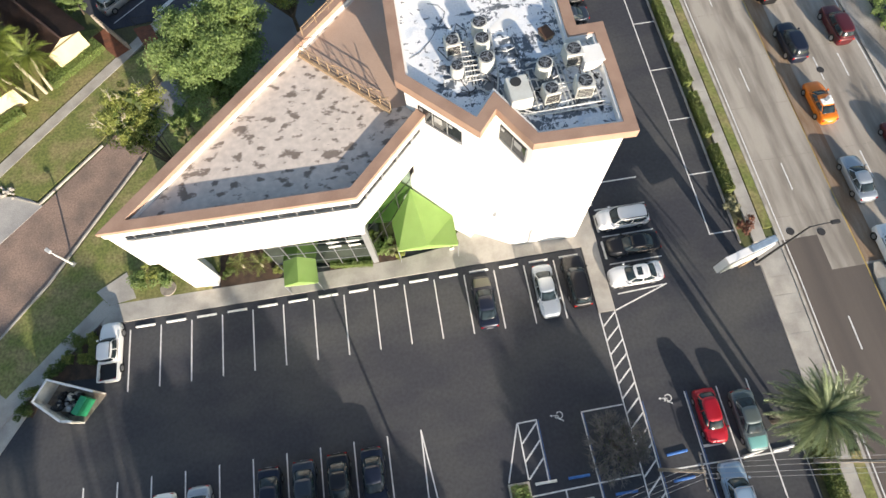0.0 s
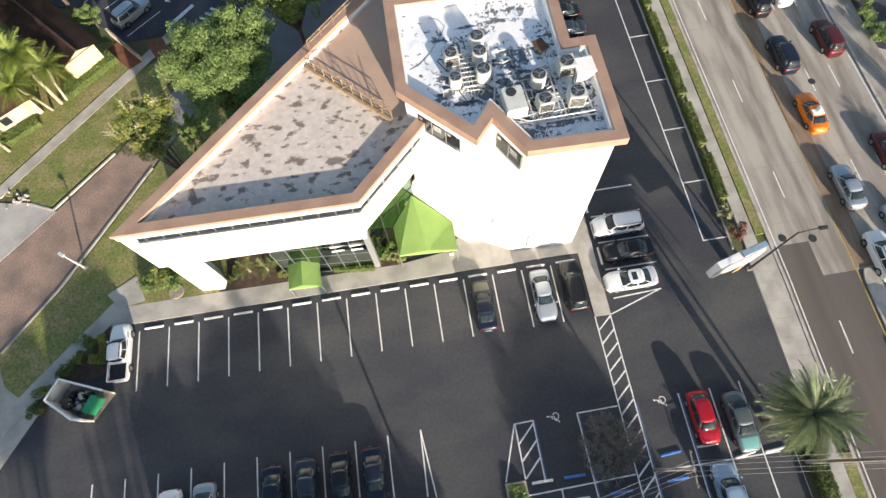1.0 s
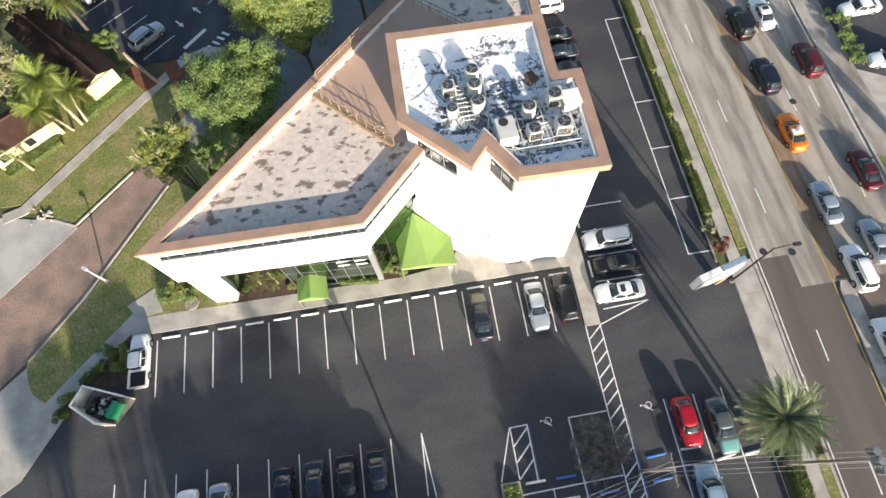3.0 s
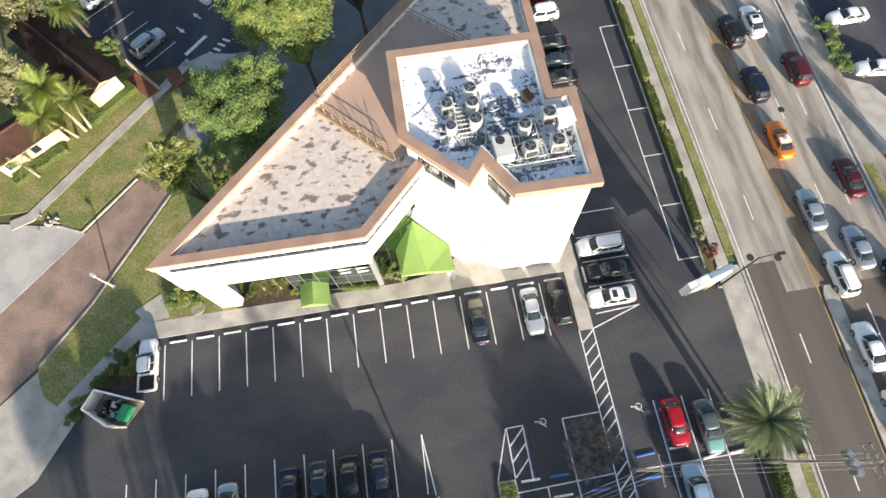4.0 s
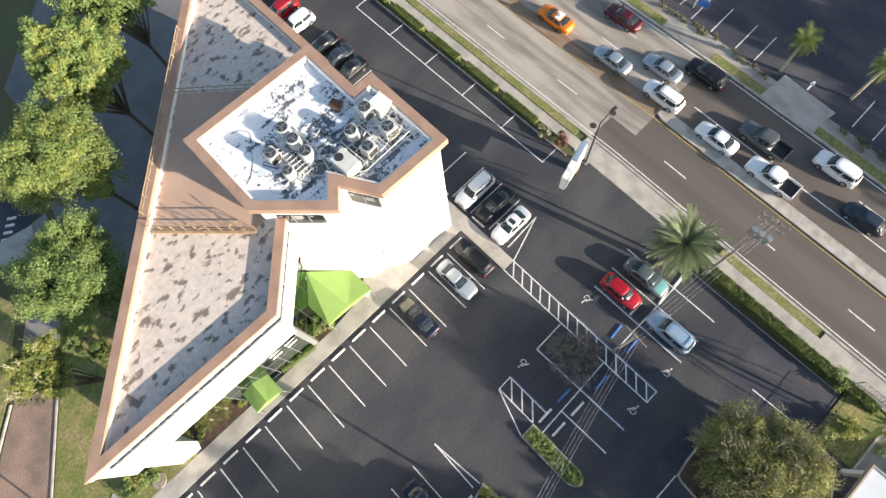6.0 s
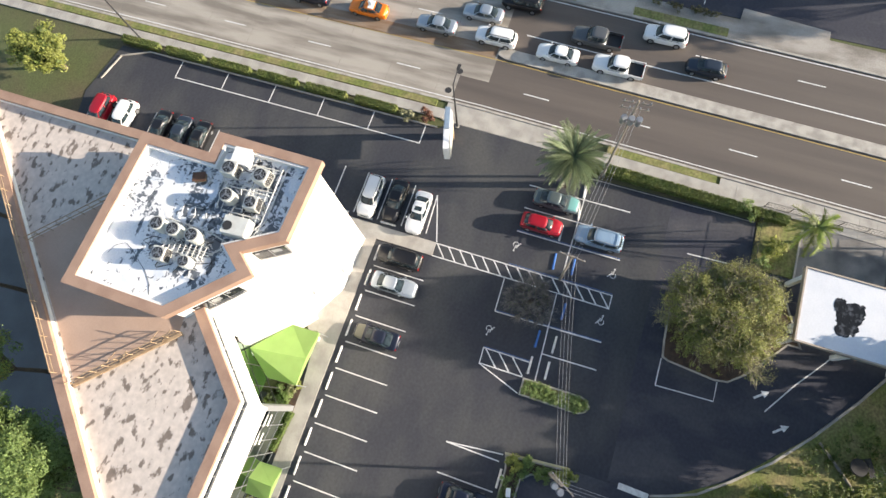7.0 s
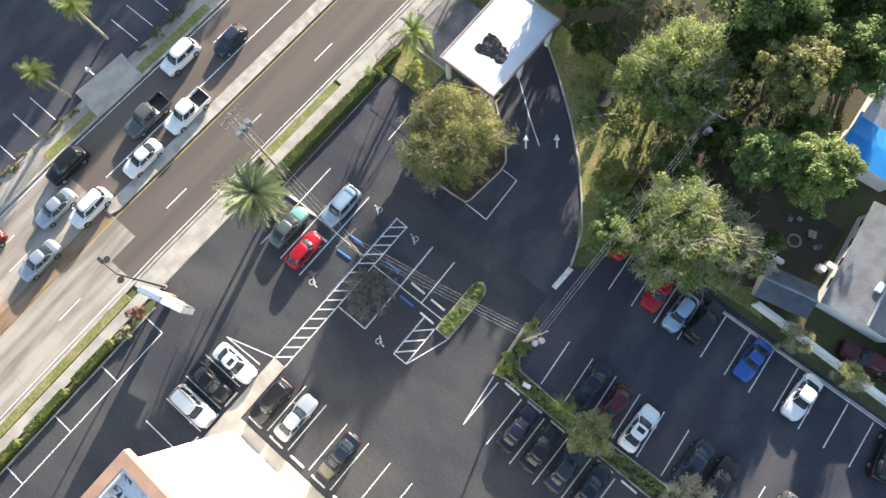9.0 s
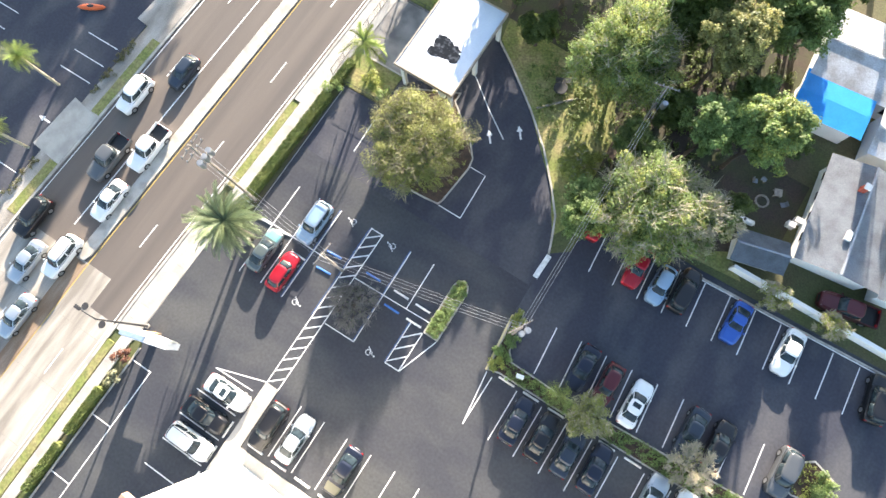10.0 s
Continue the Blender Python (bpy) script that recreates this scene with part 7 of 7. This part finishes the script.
BROWN_SHINGLE = mat("brown_shingles", (0.085, 0.048, 0.036), 0.9, second=(0.06, 0.035, 0.028), scale=0.8, amount=0.8, fine=10, grain=0.3, bump=0.5)
RED_SHINGLE = mat("red_brown_shingles", (0.12, 0.065, 0.047), 0.9, second=(0.085, 0.046, 0.034), scale=0.8, amount=0.8, fine=10, grain=0.3, bump=0.5)
GREY_SHINGLE = mat("grey_shingles", (0.35, 0.37, 0.40), 0.9, second=(0.24, 0.25, 0.265), scale=0.8, amount=0.8, fine=10, grain=0.2, bump=0.5)
SLATE_ROOF = mat("slate_blue_roof", (0.20, 0.235, 0.28), 0.8, second=(0.13, 0.15, 0.18), scale=0.8, amount=0.8, fine=10, grain=0.2, bump=0.3)
PALE_ROOF = mat("pale_metal_roof", (0.70, 0.73, 0.77), 0.5, second=(0.46, 0.45, 0.45), scale=0.6, amount=0.9, fine=6, grain=0.2)
TARP = mat("blue_tarpaulin", (0.05, 0.46, 0.92), 0.5, second=(0.035, 0.40, 0.84), scale=1.2, amount=0.6, fine=6, grain=0.08, bump=0.2)
CREAM = mat("cream_stucco", (0.62, 0.53, 0.33), 0.9, second=(0.52, 0.44, 0.28), scale=0.8, fine=20, grain=0.06)
house("cottage", (-55.6, 48.5), (-44.8, 36.4), 5.2, 3.05, 0.75, BROWN_SHINGLE, CREAM, "long cream cottage with a dark brown shingle roof", 4)
house("cottage", (-58.2, 29.4), (-50.9, 34.2), 5.2, 2.9, 1.2, RED_SHINGLE, CREAM, "small cream cottage with a red-brown shingle roof", 2)
house("house", (-25.0, -59.6), (-38.0, -60.6), 9.0, 3.1, 0.5, PALE_ROOF, STUCCO, "white house with a pale stained metal roof", 3)
house("house", (-25.2, -53.3), (-32.4, -53.8), 5.2, 3.1, 0.06, TARP, STUCCO, "white house with a bright blue tarpaulin over its roof", 0)
house("house", (-35.0, -49.2), (-36.3, -37.6), 8.2, 2.9, 0.5, GREY_SHINGLE, STUCCO, "low grey-shingled house behind the white wall", 4)
house("house", (-33.4, -53.4), (-44.0, -54.3), 6.0, 3.0, 0.3, PALE_ROOF, STUCCO, "white house wing with a pale metal roof", 0)
vent = thing("roof_flue", "white flue box on the grey shingle roof", "flue", "", (-35.4, -41.4, 3.25))
part("box", box(bmesh.new(), -0.25, -0.5, -0.2, 0.25, 0.5, 0.35, 0.03), STUCCO, vent)
chim = thing("chimney", "short red brick chimney with a white cap", "chimney", "", (-34.6, -46.3, 3.2))
part("flue", box(bmesh.new(), -0.25, -0.25, -0.3, 0.25, 0.25, 1.0), mat("red_brick", (0.40, 0.08, 0.05), 0.9, second=(0.3, 0.06, 0.04), scale=3, fine=20), chim)
part("cap", box(bmesh.new(), -0.32, -0.32, 1.0, 0.32, 0.32, 1.15, 0.02), STUCCO, chim)
house("house", (-42.0, -48.5), (-43.5, -38.0), 6.5, 3.0, 1.2, SLATE_ROOF, STUCCO, "low slate-roofed house behind the white wall", 3)
house("shed", (-27.0, -35.7), (-32.0, -36.9), 3.4, 2.3, 0.6, SLATE_ROOF, STUCCO, "small shed with a slate-blue roof", 1)
house("house", (0.0, -104.0), (17.0, -104.0), 9.0, 3.4, 1.6, PALE_ROOF, STUCCO, "pale-roofed building south of the canopy", 4)
wallf = thing("garden_wall", "low white garden wall behind the south row", "wall", kind="structure")
for i in range(6):
    x = -28.4 - 2.85 * i
    part("panel", box(bmesh.new(), x, -34.2, 0, x - 2.75, -33.95, 1.25), STUCCO, wallf)
    part("coping", box(bmesh.new(), x + 0.03, -34.27, 1.25, x - 2.78, -33.88, 1.33), STUCCO, wallf)


def chain_fence(pts, h, label):
    f = thing("chain_link_fence", label, "fence", "chain-link fences")
    for p, q in zip(pts, pts[1:]):
        p, q = Vector(p), Vector(q)
        n = max(1, round((q - p).length / 2.4))
        for k in range(n + 1):
            c = p.lerp(q, k / n)
            part("post", beam(bmesh.new(), (*c, 0), (*c, h), 0.045), DARK, f)
        for z in (h, 0.1):
            part("rail", beam(bmesh.new(), (*p, z), (*q, z), 0.03), DARK, f)
        m = int((q - p).length / 0.3)
        bm = bmesh.new()
        for k in range(m):
            a, b = p.lerp(q, k / m), p.lerp(q, (k + 1) / m)
            beam(bm, (*a, 0.1), (*b, h), 0.012)
            beam(bm, (*b, 0.1), (*a, h), 0.012)
        part("mesh", bm, DARK, f)


chain_fence([(15.85, -30.3), (10.9, -30.4)], 1.2, "dark chain-link fence at the end of the lot")
chain_fence([(17.7, -30.6), (17.7, -42.5), (11.0, -42.6)], 1.2, "dark chain-link fence round the grey drive")
slab("mulch_bed", [(-42.6, 41.0), (-39.8, 37.3), (-41.2, 36.4), (-44.2, 39.8)], -0.2, 0.1, mat("red_mulch", (0.20, 0.075, 0.04), 0.95, second=(0.12, 0.05, 0.03), scale=1.5, amount=0.8, fine=15, grain=0.3, bump=0.6), "red-brown mulch bed beside the footpath", "planting bed")
slab("mulch_bed", [(-38.0, 37.0), (-36.8, 38.4), (-37.6, 40.4), (-39.6, 40.2)], -0.2, 0.1, bpy.data.materials["red_mulch"], "red-brown mulch bed beside the footpath", "planting bed")
boards = thing("board_fence", "low weathered timber board fence", "fence")
for i in range(14):
    p = Vector((-43.6, 41.9)).lerp(Vector((-39.8, 37.4)), i / 13)
    part("board", box(bmesh.new(), p.x - 0.17, p.y - 0.03, 0, p.x + 0.17, p.y + 0.03, 1.2), POLE_WOOD, boards)
part("rail", beam(bmesh.new(), (-43.6, 41.85, 1.05), (-39.8, 37.35, 1.05), 0.08), POLE_WOOD, boards)
chain_fence([(-36.6, 40.6), (-39.4, 40.6)], 1.2, "dark fence beside the footpath")
swing = thing("garden_bench", "low dark wooden bench and round table in the yard", "bench", "", (-4.4, -42.6, 0.03), 25)
top = bmesh.new()
bmesh.ops.create_cone(top, cap_ends=True, segments=20, radius1=0.75, radius2=0.7, depth=0.08, matrix=pose(0.2, 0.6, 0.72))
part("tabletop", top, DARK, swing)
part("pedestal", tube(bmesh.new(), [(0.2, 0.6, 0), (0.2, 0.6, 0.7)], [0.2, 0.12], 8), DARK, swing)
for k in range(4):
    part("slat", box(bmesh.new(), -0.8, -0.75 + 0.14 * k, 0.42, 0.8, -0.63 + 0.14 * k, 0.46), DARK, swing)
for x in (-0.7, 0.7):
    for y in (-0.7, -0.25):
        part("leg", beam(bmesh.new(), (x, y, 0), (x, y, 0.42), 0.07), DARK, swing)
log = thing("log_edging", "low timber log lying across the yard", "log", "", (0, 0, 0.03))
part("log", tube(bmesh.new(), [(-3.4, -38.9, 0.1), (-5.4, -41.0, 0.12), (-6.6, -42.2, 0.1)], [0.13, 0.14, 0.11], 8), POLE_WOOD, log)
edging = thing("stone_edging", "uneven row of pale boulders at the edge of a lot", "stone edging", kind="structure")
rs = random.Random(31)
for k in range(24):
    bm = bmesh.new()
    bmesh.ops.create_icosphere(bm, subdivisions=1, radius=1.0)
    for v in bm.verts:
        v.co = Vector((v.co.x * 0.42, v.co.y * 0.34, v.co.z * 0.3)) * (0.8 + 0.4 * rs.random())
    st = part("stone", bm, KERB, edging)
    st.matrix_basis = pose(14.0 - 0.63 * k, -59.2 + rs.uniform(-0.2, 0.25), 0.12, 0, 0, rs.uniform(0, 180))
chain_fence([(14.6, -47.6), (10.5, -48.1)], 1.2, "dark chain-link fence beside the neighbouring drive")
cover = bmesh.new()
bmesh.ops.create_cone(cover, cap_ends=True, segments=24, radius1=0.75, radius2=0.7, depth=0.1, matrix=pose(-35.0, 8.75, 0.14))
tagged(part("utility_cover", cover, POLE_WOOD), "round grey-brown utility cover in the grass", "utility cover")
tub = thing("plastic_tub", "white plastic tub lying beside the shed", "tub", "", (-27.6, -39.3, 0.0), 4)
part("shell", tube(bmesh.new(), [(-0.85, 0, 0.3), (-0.7, 0, 0.3), (0.7, 0, 0.3), (0.85, 0, 0.3)], [0.18, 0.3, 0.3, 0.18], 10), STUCCO, tub)
opening = bmesh.new()
bmesh.ops.create_cone(opening, cap_ends=True, segments=14, radius1=0.14, radius2=0.14, depth=0.03, matrix=pose(0.25, 0, 0.6))
part("opening", opening, BLACK, tub, "dark round opening")
cabinet_box = thing("utility_box", "small white utility box on the planting strip", "utility box", "", (-16.3, -13.8, 0.05), 12)
part("body", box(bmesh.new(), -0.35, -0.18, 0, 0.35, 0.18, 0.6, 0.03), STUCCO, cabinet_box)
part("lid", box(bmesh.new(), -0.38, -0.21, 0.6, 0.38, 0.21, 0.66, 0.02), PAINT["white"], cabinet_box)
pit = thing("fire_pit", "round stone fire pit on bare soil", "fire pit", "", (-28.1, -42.1, -0.06))
for k in range(14):
    t = k * 2 * math.pi / 14
    b = part("stone", box(bmesh.new(), -0.13, -0.1, 0, 0.13, 0.1, 0.25, 0.03), POLE_WOOD, pit)
    b.matrix_basis = pose(0.62 * math.cos(t), 0.62 * math.sin(t), 0, 0, 0, math.degrees(t) + 90)
clutter = thing("garden_table", "small square pale wooden table on the bare yard", "table", "", (-29.0, -43.6, -0.06), 20)
part("tabletop", box(bmesh.new(), -0.4, -0.4, 0.5, 0.4, 0.4, 0.55, 0.01), POLE_WOOD, clutter)
for x in (-0.33, 0.33):
    for y in (-0.33, 0.33):
        part("leg", beam(bmesh.new(), (x, y, 0), (x, y, 0.5), 0.06), POLE_WOOD, clutter)
for x, y, turn in ((-30.0, -42.7, 40), (-26.5, -43.6, 200), (-27.2, -44.2, 250)):
    chair = thing("garden_chair", "dark folding garden chair beside the fire pit", "chair", "garden chairs", (x, y, -0.06), turn)
    part("seat", box(bmesh.new(), -0.25, -0.25, 0.4, 0.25, 0.25, 0.44, 0.01), SLATE_ROOF, chair)
    part("backrest", box(bmesh.new(), -0.29, -0.25, 0.44, -0.25, 0.25, 0.9, 0.01), SLATE_ROOF, chair)
    for a in (-0.22, 0.22):
        for b in (-0.22, 0.22):
            part("leg", beam(bmesh.new(), (a, b, 0), (a, b, 0.4), 0.03), DARK, chair)
for x, y in ((-32.4, -41.2), (-32.9, -42.0)):
    unit = thing("condenser_unit", "white air-conditioning box beside the grey house", "air conditioner", "house condensers", (x + 0.9, y, -0.06), 5)
    part("casing", box(bmesh.new(), -0.4, -0.3, 0.05, 0.4, 0.3, 0.75, 0.04), STUCCO, unit)
    part("base", box(bmesh.new(), -0.45, -0.35, 0.0, 0.45, 0.35, 0.05), KERB, unit)
# tall sign pylon across the road
pylon = thing("sign_pylon", "tall narrow white steel sign pylon across the road", "sign", "", (42.4, 6.6, -0.02), 12)
for x in (-0.55, 0.55):
    part("post", beam(bmesh.new(), (x, 0, 0), (x, 0, 7.6), 0.16), PAINT["white"], pylon)
part("panel", box(bmesh.new(), -0.5, -0.2, 1.6, 0.5, 0.2, 7.2, 0.03), PAINT["white"], pylon)
part("cap", box(bmesh.new(), -0.7, -0.3, 7.2, 0.7, 0.3, 7.9, 0.05), GALV, pylon)
part("blue_board", box(bmesh.new(), -0.28, -1.5, 0.3, -0.2, -0.2, 1.3), BLUE_STOP, pylon, "small blue board at the foot")
part("brace", beam(bmesh.new(), (0, 1.9, 0), (0, 0.55, 6.6), 0.1), GALV, pylon)
for x, y in ((-15.3, -12.9), (-10.5, 8.7), (-8.9, 8.2)):
    b = thing("planter_box", "small white box planter with greenery", "planter", "small planters", (x, y, 0.1))
    part("pot", box(bmesh.new(), -0.2, -0.2, 0, 0.2, 0.2, 0.4, 0.02), STUCCO, b)
    part("plant", box(bmesh.new(), -0.17, -0.17, 0.38, 0.17, 0.17, 0.5, 0.05), LEAF, b)
